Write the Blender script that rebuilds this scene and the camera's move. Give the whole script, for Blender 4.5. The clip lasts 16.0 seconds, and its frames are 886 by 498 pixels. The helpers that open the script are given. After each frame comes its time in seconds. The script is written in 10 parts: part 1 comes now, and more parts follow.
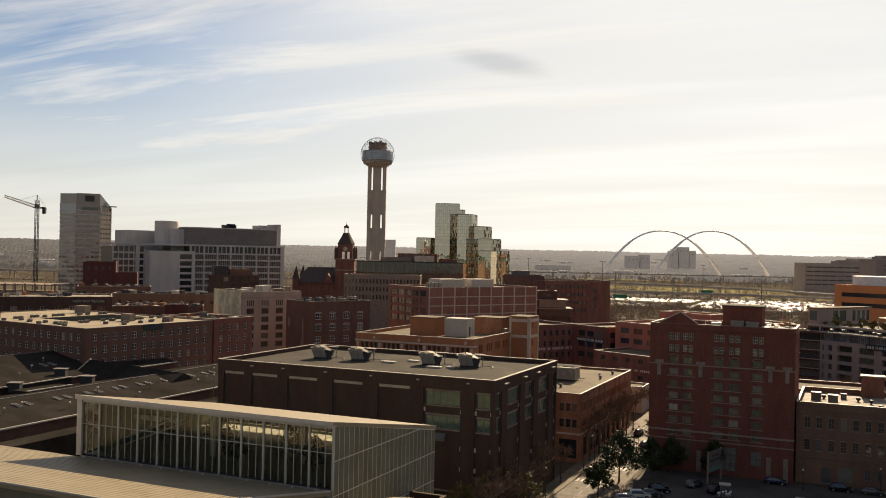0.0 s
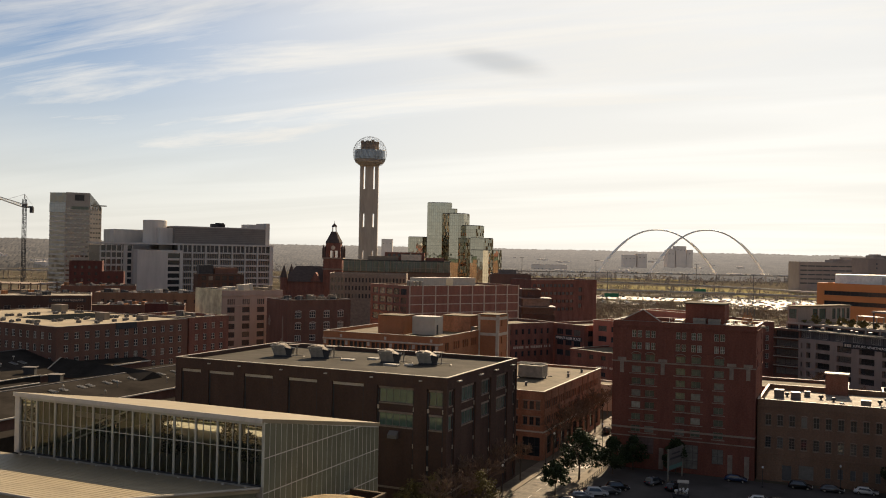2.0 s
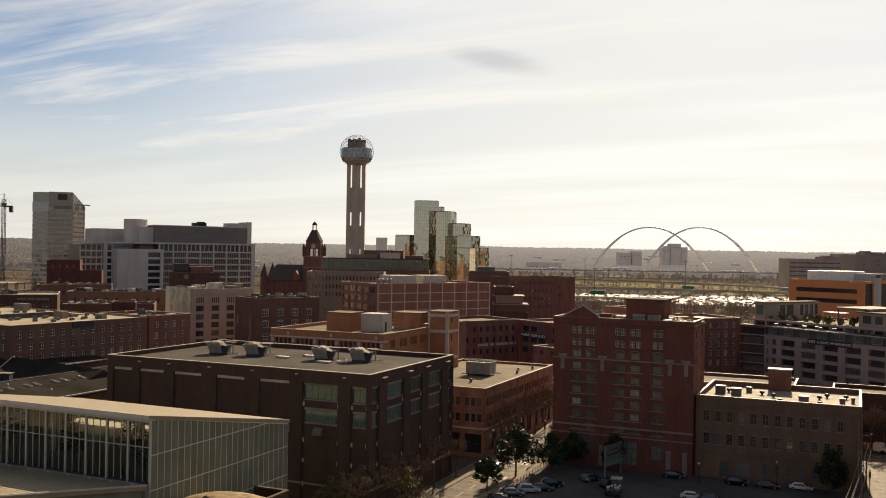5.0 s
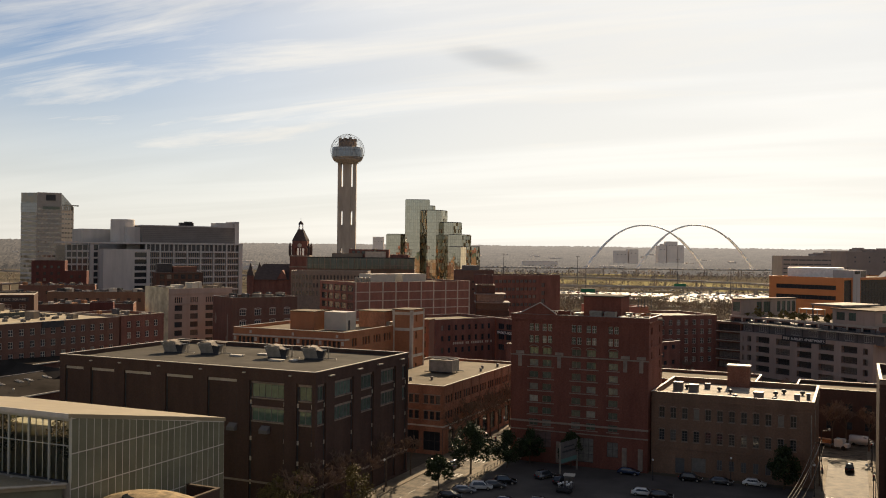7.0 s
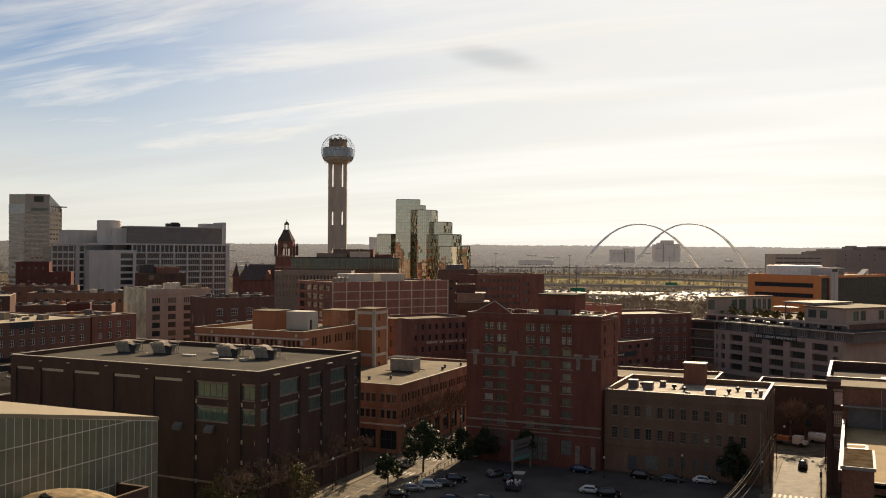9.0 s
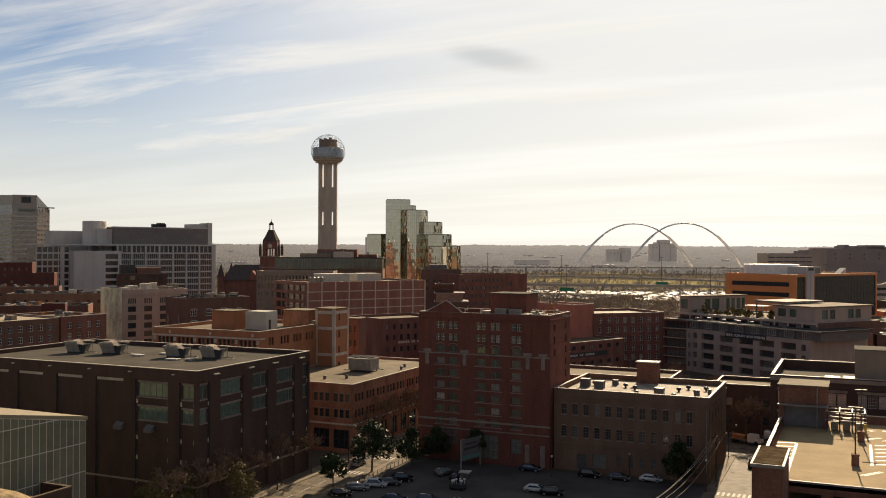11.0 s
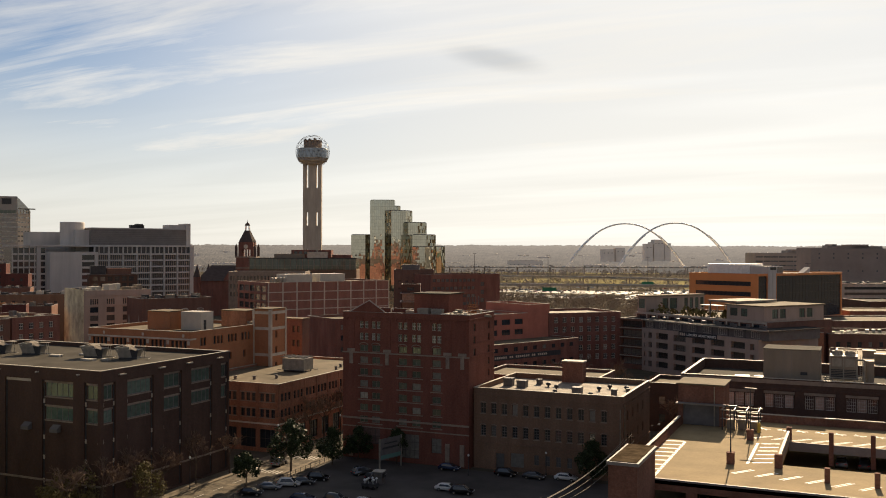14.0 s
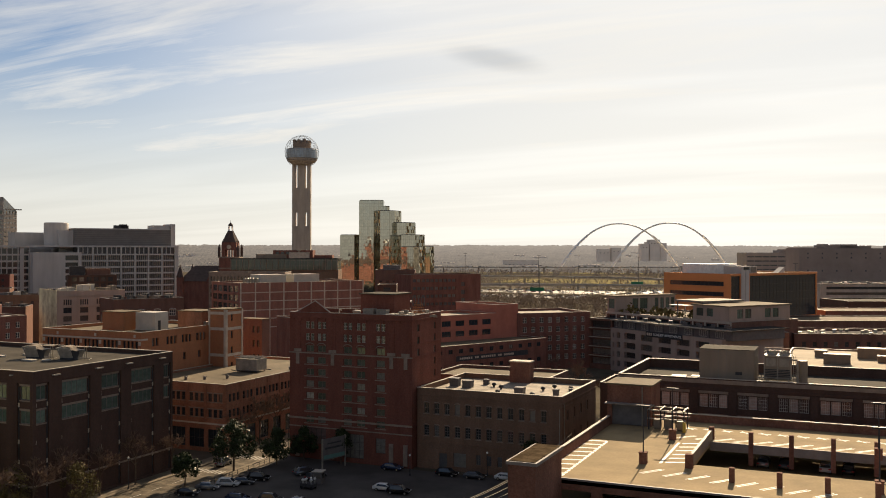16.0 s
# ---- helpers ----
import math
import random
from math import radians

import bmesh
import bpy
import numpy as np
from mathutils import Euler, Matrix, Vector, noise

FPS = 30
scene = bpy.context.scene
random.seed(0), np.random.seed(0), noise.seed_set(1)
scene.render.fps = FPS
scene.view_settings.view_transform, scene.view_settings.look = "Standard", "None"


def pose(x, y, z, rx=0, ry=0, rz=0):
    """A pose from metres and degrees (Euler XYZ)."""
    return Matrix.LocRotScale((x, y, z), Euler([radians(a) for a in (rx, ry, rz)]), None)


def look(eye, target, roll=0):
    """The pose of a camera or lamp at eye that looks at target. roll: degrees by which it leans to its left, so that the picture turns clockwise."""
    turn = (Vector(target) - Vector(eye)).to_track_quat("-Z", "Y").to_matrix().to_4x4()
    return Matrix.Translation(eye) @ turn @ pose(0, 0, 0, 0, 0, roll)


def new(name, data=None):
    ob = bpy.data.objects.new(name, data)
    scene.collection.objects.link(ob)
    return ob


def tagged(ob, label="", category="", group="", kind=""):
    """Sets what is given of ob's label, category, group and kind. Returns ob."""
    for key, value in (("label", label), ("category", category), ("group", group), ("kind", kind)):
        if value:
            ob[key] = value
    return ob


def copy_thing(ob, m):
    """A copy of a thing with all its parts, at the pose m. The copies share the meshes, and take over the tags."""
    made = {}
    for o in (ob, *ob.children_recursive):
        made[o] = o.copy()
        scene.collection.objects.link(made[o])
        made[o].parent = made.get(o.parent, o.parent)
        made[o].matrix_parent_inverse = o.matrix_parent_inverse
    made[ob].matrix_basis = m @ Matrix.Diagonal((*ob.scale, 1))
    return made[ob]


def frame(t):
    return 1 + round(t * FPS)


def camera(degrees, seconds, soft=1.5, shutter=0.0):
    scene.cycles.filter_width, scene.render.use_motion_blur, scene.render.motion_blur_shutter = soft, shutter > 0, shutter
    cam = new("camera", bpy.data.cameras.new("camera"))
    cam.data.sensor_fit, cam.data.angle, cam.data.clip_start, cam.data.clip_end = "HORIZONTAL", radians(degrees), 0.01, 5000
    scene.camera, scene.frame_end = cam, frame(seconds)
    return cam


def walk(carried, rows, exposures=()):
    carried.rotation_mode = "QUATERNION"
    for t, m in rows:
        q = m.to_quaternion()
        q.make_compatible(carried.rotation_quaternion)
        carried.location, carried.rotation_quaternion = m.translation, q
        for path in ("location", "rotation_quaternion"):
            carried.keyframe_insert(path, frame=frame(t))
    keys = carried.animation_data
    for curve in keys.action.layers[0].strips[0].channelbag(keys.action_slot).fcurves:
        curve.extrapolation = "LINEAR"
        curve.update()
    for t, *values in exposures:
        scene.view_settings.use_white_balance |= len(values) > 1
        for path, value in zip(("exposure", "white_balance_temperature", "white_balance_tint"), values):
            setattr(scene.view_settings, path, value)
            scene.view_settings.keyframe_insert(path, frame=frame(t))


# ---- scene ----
cam = camera(50.83, 16.0, soft=1.0)
METRES, EYE, TURN, EXPOSURE = 81.0, 47.0, 24.0, 0.92
ROWS = [
    (0.0, 0.0000, 0.0000, 0.0000, -0.006, 0.239, -1.19),
    (0.5, 0.0254, 0.0010, -0.0006, -0.006, 0.230, -1.17),
    (1.0, 0.0509, 0.0024, -0.0015, -0.012, 0.218, -1.17),
    (1.5, 0.0768, 0.0037, -0.0022, -0.012, 0.207, -1.15),
    (2.0, 0.1029, 0.0044, -0.0027, -0.021, 0.201, -1.14),
    (2.5, 0.1296, 0.0058, -0.0031, -0.024, 0.186, -1.12),
    (3.0, 0.1565, 0.0071, -0.0036, -0.033, 0.171, -1.10),
    (3.5, 0.1836, 0.0081, -0.0037, -0.038, 0.159, -1.09),
    (4.0, 0.2108, 0.0102, -0.0042, -0.047, 0.145, -1.06),
    (6.5, 0.3545, 0.0156, -0.0070, -0.071, 0.068, -0.69),
    (7.0, 0.3844, 0.0152, -0.0076, -0.071, 0.056, -0.64),
    (7.5, 0.4143, 0.0146, -0.0083, -0.077, 0.050, -0.57),
    (8.0, 0.4452, 0.0132, -0.0089, -0.077, 0.050, -0.50),
    (8.5, 0.4761, 0.0119, -0.0090, -0.080, 0.050, -0.45),
    (9.0, 0.5077, 0.0105, -0.0090, -0.080, 0.050, -0.39),
    (11.5, 0.6744, 0.0051, -0.0103, -0.080, 0.059, -0.24),
    (12.0, 0.7090, 0.0024, -0.0102, -0.077, 0.074, -0.23),
    (12.5, 0.7442, 0.0007, -0.0101, -0.083, 0.077, -0.22),
    (13.0, 0.7792, -0.0010, -0.0102, -0.080, 0.083, -0.19),
    (13.5, 0.8149, -0.0020, -0.0102, -0.077, 0.080, -0.15),
    (14.0, 0.8509, -0.0030, -0.0100, -0.080, 0.074, -0.13),
    (14.5, 0.8875, -0.0041, -0.0098, -0.083, 0.068, -0.10),
    (15.0, 0.9245, -0.0054, -0.0095, -0.083, 0.065, -0.09),
    (15.5, 0.9620, -0.0075, -0.0091, -0.080, 0.071, -0.09),
    (16.0, 0.9998, -0.0095, -0.0086, -0.077, 0.077, -0.08),
]
walk(cam, [(t, pose(0, 0, EYE, 0, 0, TURN) @ pose(METRES * x, METRES * y, METRES * z, 90 + pitch, roll, yaw)) for t, x, y, z, yaw, pitch, roll in ROWS],
     exposures=((0.0, EXPOSURE, 6900, 10), (16.0, EXPOSURE, 6900, 10)))

# ---- world and sun ----
SUN_EL, SUN_AZ = radians(27.5), radians(-4.0)
world = bpy.data.worlds.new("world")
scene.world = world
world.use_nodes = True
wn, wl = world.node_tree.nodes, world.node_tree.links
wn.clear()


def wnode(kind, **kw):
    n = wn.new(kind)
    for k, v in kw.items():
        n.inputs[k].default_value = v
    return n


w_out = wn.new("ShaderNodeOutputWorld")
w_bg = wn.new("ShaderNodeBackground")
w_sky = wn.new("ShaderNodeTexSky")
w_sky.sky_type, w_sky.sun_disc = "NISHITA", False
w_sky.sun_elevation, w_sky.sun_rotation = SUN_EL, SUN_AZ
w_sky.altitude, w_sky.air_density, w_sky.dust_density, w_sky.ozone_density = 140, 1.0, 0.6, 3.0
w_co = wn.new("ShaderNodeTexCoord")
w_sep = wn.new("ShaderNodeSeparateXYZ")
wl.new(w_co.outputs["Generated"], w_sep.inputs[0])
w_den = wn.new("ShaderNodeMath"); w_den.operation = "MAXIMUM"; w_den.inputs[1].default_value = 0.0
wl.new(w_sep.outputs[2], w_den.inputs[0])
w_add = wn.new("ShaderNodeMath"); w_add.operation = "ADD"; w_add.inputs[1].default_value = 0.09
wl.new(w_den.outputs[0], w_add.inputs[0])
w_div = wn.new("ShaderNodeVectorMath"); w_div.operation = "DIVIDE"
w_cmb = wn.new("ShaderNodeCombineXYZ")
for i in range(3):
    wl.new(w_add.outputs[0], w_cmb.inputs[i])
wl.new(w_co.outputs["Generated"], w_div.inputs[0])
wl.new(w_cmb.outputs[0], w_div.inputs[1])
# thin cirrus drawn out along one direction on a flat layer
w_map = wn.new("ShaderNodeMapping")
w_map.inputs["Rotation"].default_value = (0, 0, radians(-16))
w_map.inputs["Scale"].default_value = (0.34, 1.25, 0.0)
w_map.inputs["Location"].default_value = (1.7, 0.4, 0)
wl.new(w_div.outputs[0], w_map.inputs[0])
w_n1 = wnode("ShaderNodeTexNoise", Scale=1.5, Detail=9.0, Roughness=0.62, Distortion=0.6)
wl.new(w_map.outputs[0], w_n1.inputs["Vector"])
w_ramp = wn.new("ShaderNodeValToRGB")
w_ramp.color_ramp.elements[0].position, w_ramp.color_ramp.elements[1].position = 0.43, 0.66
wl.new(w_n1.outputs["Fac"], w_ramp.inputs[0])
w_cov = wn.new("ShaderNodeMath"); w_cov.operation = "MULTIPLY"; w_cov.inputs[1].default_value = 0.80
wl.new(w_ramp.outputs[0], w_cov.inputs[0])
# thin cloud of even brightness, a little brighter where the sky behind it is
# folds within the cloud sheet itself
w_map2 = wn.new("ShaderNodeMapping")
w_map2.inputs["Rotation"].default_value = (0, 0, radians(-20))
w_map2.inputs["Scale"].default_value = (0.22, 0.9, 0.0)
w_map2.inputs["Location"].default_value = (0.3, 2.1, 0)
wl.new(w_div.outputs[0], w_map2.inputs[0])
w_n2 = wnode("ShaderNodeTexNoise", Scale=1.3, Detail=4.0, Roughness=0.5, Distortion=0.6)
wl.new(w_map2.outputs[0], w_n2.inputs["Vector"])
w_fold = wn.new("ShaderNodeMapRange"); w_fold.interpolation_type = "SMOOTHSTEP"
w_fold.inputs["From Min"].default_value, w_fold.inputs["From Max"].default_value = 0.32, 0.66
w_fold.inputs["To Min"].default_value, w_fold.inputs["To Max"].default_value = 0.94, 1.05
wl.new(w_n2.outputs["Fac"], w_fold.inputs["Value"])
w_bw = wn.new("ShaderNodeRGBToBW")
wl.new(w_sky.outputs[0], w_bw.inputs[0])
w_cb = wn.new("ShaderNodeMath"); w_cb.operation = "MULTIPLY_ADD"; w_cb.inputs[1].default_value = 0.08
w_cc = wn.new("ShaderNodeMix"); w_cc.data_type = "RGBA"; w_cc.blend_type = "MULTIPLY"; w_cc.inputs[0].default_value = 1.0
w_cc.inputs[6].default_value = (1.0, 0.99, 0.968, 1)
# cloud on the far side of the sky takes the low sun's warm colour
w_wm = wn.new("ShaderNodeMix"); w_wm.data_type = "RGBA"
w_wm.inputs[6].default_value, w_wm.inputs[7].default_value = (1.0, 0.90, 0.77, 1), (1.0, 0.985, 0.945, 1)
w_cf = wn.new("ShaderNodeMath"); w_cf.operation = "MULTIPLY"
wl.new(w_cb.outputs[0], w_cf.inputs[0]); wl.new(w_fold.outputs[0], w_cf.inputs[1])
# one thicker, duller cloud bank high on the sunny side
w_bank = []
for axis, half in (((0.914, 0.368, -0.175), 0.048), ((0.255, -0.122, 0.959), 0.011)):
    dn = wn.new("ShaderNodeVectorMath"); dn.operation = "DOT_PRODUCT"; dn.inputs[1].default_value = axis
    wl.new(w_co.outputs["Generated"], dn.inputs[0])
    centre = Vector((-0.347, 0.916, 0.201)).dot(Vector(axis))
    mm = wn.new("ShaderNodeMath"); mm.operation = "SUBTRACT"; mm.inputs[1].default_value = centre
    wl.new(dn.outputs["Value"], mm.inputs[0])
    md = wn.new("ShaderNodeMath"); md.operation = "DIVIDE"; md.inputs[1].default_value = half
    wl.new(mm.outputs[0], md.inputs[0])
    w_bank.append(md)
w_bc = wn.new("ShaderNodeCombineXYZ")
wl.new(w_bank[0].outputs[0], w_bc.inputs[0]); wl.new(w_bank[1].outputs[0], w_bc.inputs[1])
w_bl = wn.new("ShaderNodeVectorMath"); w_bl.operation = "LENGTH"
wl.new(w_bc.outputs[0], w_bl.inputs[0])
w_bw2 = wn.new("ShaderNodeMath"); w_bw2.operation = "MULTIPLY_ADD"; w_bw2.inputs[1].default_value = 1.6
wl.new(w_n1.outputs["Fac"], w_bw2.inputs[0]); wl.new(w_bl.outputs["Value"], w_bw2.inputs[2])
w_bm = wn.new("ShaderNodeMapRange"); w_bm.interpolation_type = "SMOOTHSTEP"
w_bm.inputs["From Min"].default_value, w_bm.inputs["From Max"].default_value = 1.0, 2.3
w_bm.inputs["To Min"].default_value, w_bm.inputs["To Max"].default_value = 0.78, 1.0
wl.new(w_bw2.outputs[0], w_bm.inputs["Value"])
w_cg = wn.new("ShaderNodeMath"); w_cg.operation = "MULTIPLY"
wl.new(w_cf.outputs[0], w_cg.inputs[0]); wl.new(w_bm.outputs[0], w_cg.inputs[1])
wl.new(w_cg.outputs[0], w_cc.inputs[7])
# the cloud sheet is thickest towards the sun
w_dot = wn.new("ShaderNodeVectorMath"); w_dot.operation = "DOT_PRODUCT"
w_dot.inputs[1].default_value = (math.sin(SUN_AZ) * math.cos(SUN_EL), math.cos(SUN_AZ) * math.cos(SUN_EL), math.sin(SUN_EL))
wl.new(w_co.outputs["Generated"], w_dot.inputs[0])
# forward scatter: the cloud is far brighter on the sun's side of the sky
w_fs = wn.new("ShaderNodeMapRange"); w_fs.interpolation_type = "SMOOTHSTEP"
w_fs.inputs["From Min"].default_value, w_fs.inputs["From Max"].default_value = 0.0, 0.95
w_fs.inputs["To Min"].default_value, w_fs.inputs["To Max"].default_value = 5.3, 9.6
wl.new(w_dot.outputs["Value"], w_fs.inputs["Value"])
wl.new(w_bw.outputs[0], w_cb.inputs[0]); wl.new(w_fs.outputs[0], w_cb.inputs[2])
w_wf = wn.new("ShaderNodeMapRange"); w_wf.inputs["From Min"].default_value, w_wf.inputs["From Max"].default_value = -0.2, 0.62
wl.new(w_dot.outputs["Value"], w_wf.inputs["Value"]); wl.new(w_wf.outputs[0], w_wm.inputs[0]); wl.new(w_wm.outputs[2], w_cc.inputs[6])
w_sw = wn.new("ShaderNodeMapRange"); w_sw.interpolation_type = "SMOOTHSTEP"
w_sw.inputs["From Min"].default_value, w_sw.inputs["From Max"].default_value = 0.70, 0.96
w_sw.inputs["To Min"].default_value, w_sw.inputs["To Max"].default_value = 0.0, 0.80
wl.new(w_dot.outputs["Value"], w_sw.inputs["Value"])
w_mix = wn.new("ShaderNodeMix"); w_mix.data_type = "RGBA"
# the veil thickens towards the horizon
w_veil = wn.new("ShaderNodeMapRange"); w_veil.interpolation_type = "SMOOTHSTEP"
w_veil.inputs["From Min"].default_value, w_veil.inputs["From Max"].default_value = 0.0, 0.26
w_veil.inputs["To Min"].default_value, w_veil.inputs["To Max"].default_value = 0.85, 0.0
wl.new(w_den.outputs[0], w_veil.inputs["Value"])
w_max = wn.new("ShaderNodeMath"); w_max.operation = "MAXIMUM"
wl.new(w_veil.outputs[0], w_max.inputs[0]); wl.new(w_cov.outputs[0], w_max.inputs[1])
# sheet, veil and streaks together
w_s1 = wn.new("ShaderNodeMath"); w_s1.operation = "MULTIPLY_ADD"
w_inv = wn.new("ShaderNodeMath"); w_inv.operation = "SUBTRACT"; w_inv.inputs[0].default_value = 1.0
wl.new(w_sw.outputs[0], w_inv.inputs[1])
wl.new(w_max.outputs[0], w_s1.inputs[0]); wl.new(w_inv.outputs[0], w_s1.inputs[1]); wl.new(w_sw.outputs[0], w_s1.inputs[2])
wl.new(w_s1.outputs[0], w_mix.inputs[0])
w_deep = wn.new("ShaderNodeMix"); w_deep.data_type = "RGBA"; w_deep.blend_type = "MULTIPLY"; w_deep.inputs[0].default_value = 1.0
w_deep.inputs[7].default_value = (0.56, 0.69, 0.84, 1)
wl.new(w_sky.outputs[0], w_deep.inputs[6])
wl.new(w_deep.outputs[2], w_mix.inputs[6])
wl.new(w_cc.outputs[2], w_mix.inputs[7])
wl.new(w_mix.outputs[2], w_bg.inputs[0])
w_bg.inputs[1].default_value = 0.05
wl.new(w_bg.outputs[0], w_out.inputs[0])

sun = new("sun", bpy.data.lights.new("sun", "SUN"))
sun.data.energy, sun.data.angle, sun.data.color = 5.0, radians(0.55), (1.0, 0.80, 0.56)
_d = Vector((math.sin(SUN_AZ) * math.cos(SUN_EL), math.cos(SUN_AZ) * math.cos(SUN_EL), math.sin(SUN_EL)))
sun.matrix_world = look(_d * 500, (0, 0, 0))

# ---- materials ----
MAT = {}


def node_mat(name):
    m = bpy.data.materials.new(name)
    m.use_nodes = True
    nt = m.node_tree
    b = nt.nodes["Principled BSDF"]
    MAT[name] = m
    return m, nt, nt.nodes, nt.links, b


def surface(name, color, rough=0.8, var=0.25, scale=0.35, fine=6.0, bump=0.15, metal=0.0, spec=0.12, streak=False, rnd=0.0, dirt_or_unlit=None):
    """A plain surface with stains at a large scale and grain at a small one."""
    m, nt, N, L, b = node_mat(name)
    co = N.new("ShaderNodeTexCoord")
    mp = N.new("ShaderNodeMapping")
    if streak:
        mp.inputs["Scale"].default_value = (1, 1, 0.18)
    L.new(co.outputs["Object"], mp.inputs[0])
    n1 = N.new("ShaderNodeTexNoise"); n1.inputs["Scale"].default_value = scale; n1.inputs["Detail"].default_value = 6; n1.inputs["Roughness"].default_value = 0.62
    n2 = N.new("ShaderNodeTexNoise"); n2.inputs["Scale"].default_value = fine; n2.inputs["Detail"].default_value = 3
    L.new(mp.outputs[0], n1.inputs["Vector"]); L.new(co.outputs["Object"], n2.inputs["Vector"])
    dark = tuple(c * (1 - var) for c in color) if dirt_or_unlit is None else dirt_or_unlit
    light = tuple(min(1, c * (1 + var)) for c in color)
    r = N.new("ShaderNodeValToRGB")
    r.color_ramp.elements[0].position, r.color_ramp.elements[1].position = 0.3, 0.7
    r.color_ramp.elements[0].color = (*dark, 1); r.color_ramp.elements[1].color = (*light, 1)
    L.new(n1.outputs["Fac"], r.inputs[0])
    mx = N.new("ShaderNodeMix"); mx.data_type = "RGBA"; mx.blend_type = "MULTIPLY"; mx.inputs[0].default_value = 1.0
    r2 = N.new("ShaderNodeMapRange"); r2.inputs["To Min"].default_value = 1 - var * 0.6; r2.inputs["To Max"].default_value = 1 + var * 0.6
    L.new(n2.outputs["Fac"], r2.inputs["Value"])
    L.new(r.outputs[0], mx.inputs[6]); L.new(r2.outputs[0], mx.inputs[7])
    last = mx.outputs[2]
    if rnd:
        oi = N.new("ShaderNodeObjectInfo")
        r3 = N.new("ShaderNodeMapRange"); r3.inputs["To Min"].default_value = 1 - rnd; r3.inputs["To Max"].default_value = 1 + rnd
        L.new(oi.outputs["Random"], r3.inputs["Value"])
        m3 = N.new("ShaderNodeMix"); m3.data_type = "RGBA"; m3.blend_type = "MULTIPLY"; m3.inputs[0].default_value = 1.0
        L.new(last, m3.inputs[6]); L.new(r3.outputs[0], m3.inputs[7]); last = m3.outputs[2]
    L.new(last, b.inputs["Base Color"])
    b.inputs["Roughness"].default_value, b.inputs["Metallic"].default_value, b.inputs["Specular IOR Level"].default_value = rough, metal, spec
    if bump:
        bp = N.new("ShaderNodeBump"); bp.inputs["Strength"].default_value = bump; bp.inputs["Distance"].default_value = 0.03
        L.new(n2.outputs["Fac"], bp.inputs["Height"]); L.new(bp.outputs[0], b.inputs["Normal"])
    return m


def brick(name, c1, c2, mortar, var=0.3, w=0.21, h=0.075):
    """Running-bond brickwork by the UV map, which is in metres, with weathering."""
    m, nt, N, L, b = node_mat(name)
    uv = N.new("ShaderNodeUVMap"); uv.uv_map = "UVMap"
    co = N.new("ShaderNodeTexCoord")
    br = N.new("ShaderNodeTexBrick")
    br.inputs["Scale"].default_value = 1.0
    br.inputs["Brick Width"].default_value, br.inputs["Row Height"].default_value = w, h
    br.inputs["Mortar Size"].default_value, br.inputs["Mortar Smooth"].default_value, br.inputs["Bias"].default_value = 0.01, 0.2, -0.1
    br.inputs["Color1"].default_value, br.inputs["Color2"].default_value, br.inputs["Mortar"].default_value = (*c1, 1), (*c2, 1), (*mortar, 1)
    L.new(uv.outputs[0], br.inputs["Vector"])
    mp = N.new("ShaderNodeMapping"); mp.inputs["Scale"].default_value = (1, 1, 0.25)
    L.new(co.outputs["Object"], mp.inputs[0])
    n1 = N.new("ShaderNodeTexNoise"); n1.inputs["Scale"].default_value = 0.35; n1.inputs["Detail"].default_value = 7; n1.inputs["Roughness"].default_value = 0.65
    n2 = N.new("ShaderNodeTexNoise"); n2.inputs["Scale"].default_value = 2.6; n2.inputs["Detail"].default_value = 4
    L.new(mp.outputs[0], n1.inputs["Vector"]); L.new(co.outputs["Object"], n2.inputs["Vector"])
    last = br.outputs["Color"]
    for n, amp in ((n1, var), (n2, var * 0.6)):
        r = N.new("ShaderNodeMapRange"); r.inputs["From Min"].default_value, r.inputs["From Max"].default_value = 0.3, 0.7
        r.inputs["To Min"].default_value, r.inputs["To Max"].default_value = 1 - amp, 1 + amp
        L.new(n.outputs["Fac"], r.inputs["Value"])
        mx = N.new("ShaderNodeMix"); mx.data_type = "RGBA"; mx.blend_type = "MULTIPLY"; mx.inputs[0].default_value = 1.0
        L.new(last, mx.inputs[6]); L.new(r.outputs[0], mx.inputs[7]); last = mx.outputs[2]
    L.new(last, b.inputs["Base Color"])
    b.inputs["Roughness"].default_value = 0.86
    b.inputs["Specular IOR Level"].default_value = 0.06
    bp = N.new("ShaderNodeBump"); bp.inputs["Strength"].default_value = 0.5; bp.inputs["Distance"].default_value = 0.01; bp.invert = True
    L.new(br.outputs["Fac"], bp.inputs["Height"]); L.new(bp.outputs[0], b.inputs["Normal"])
    return m


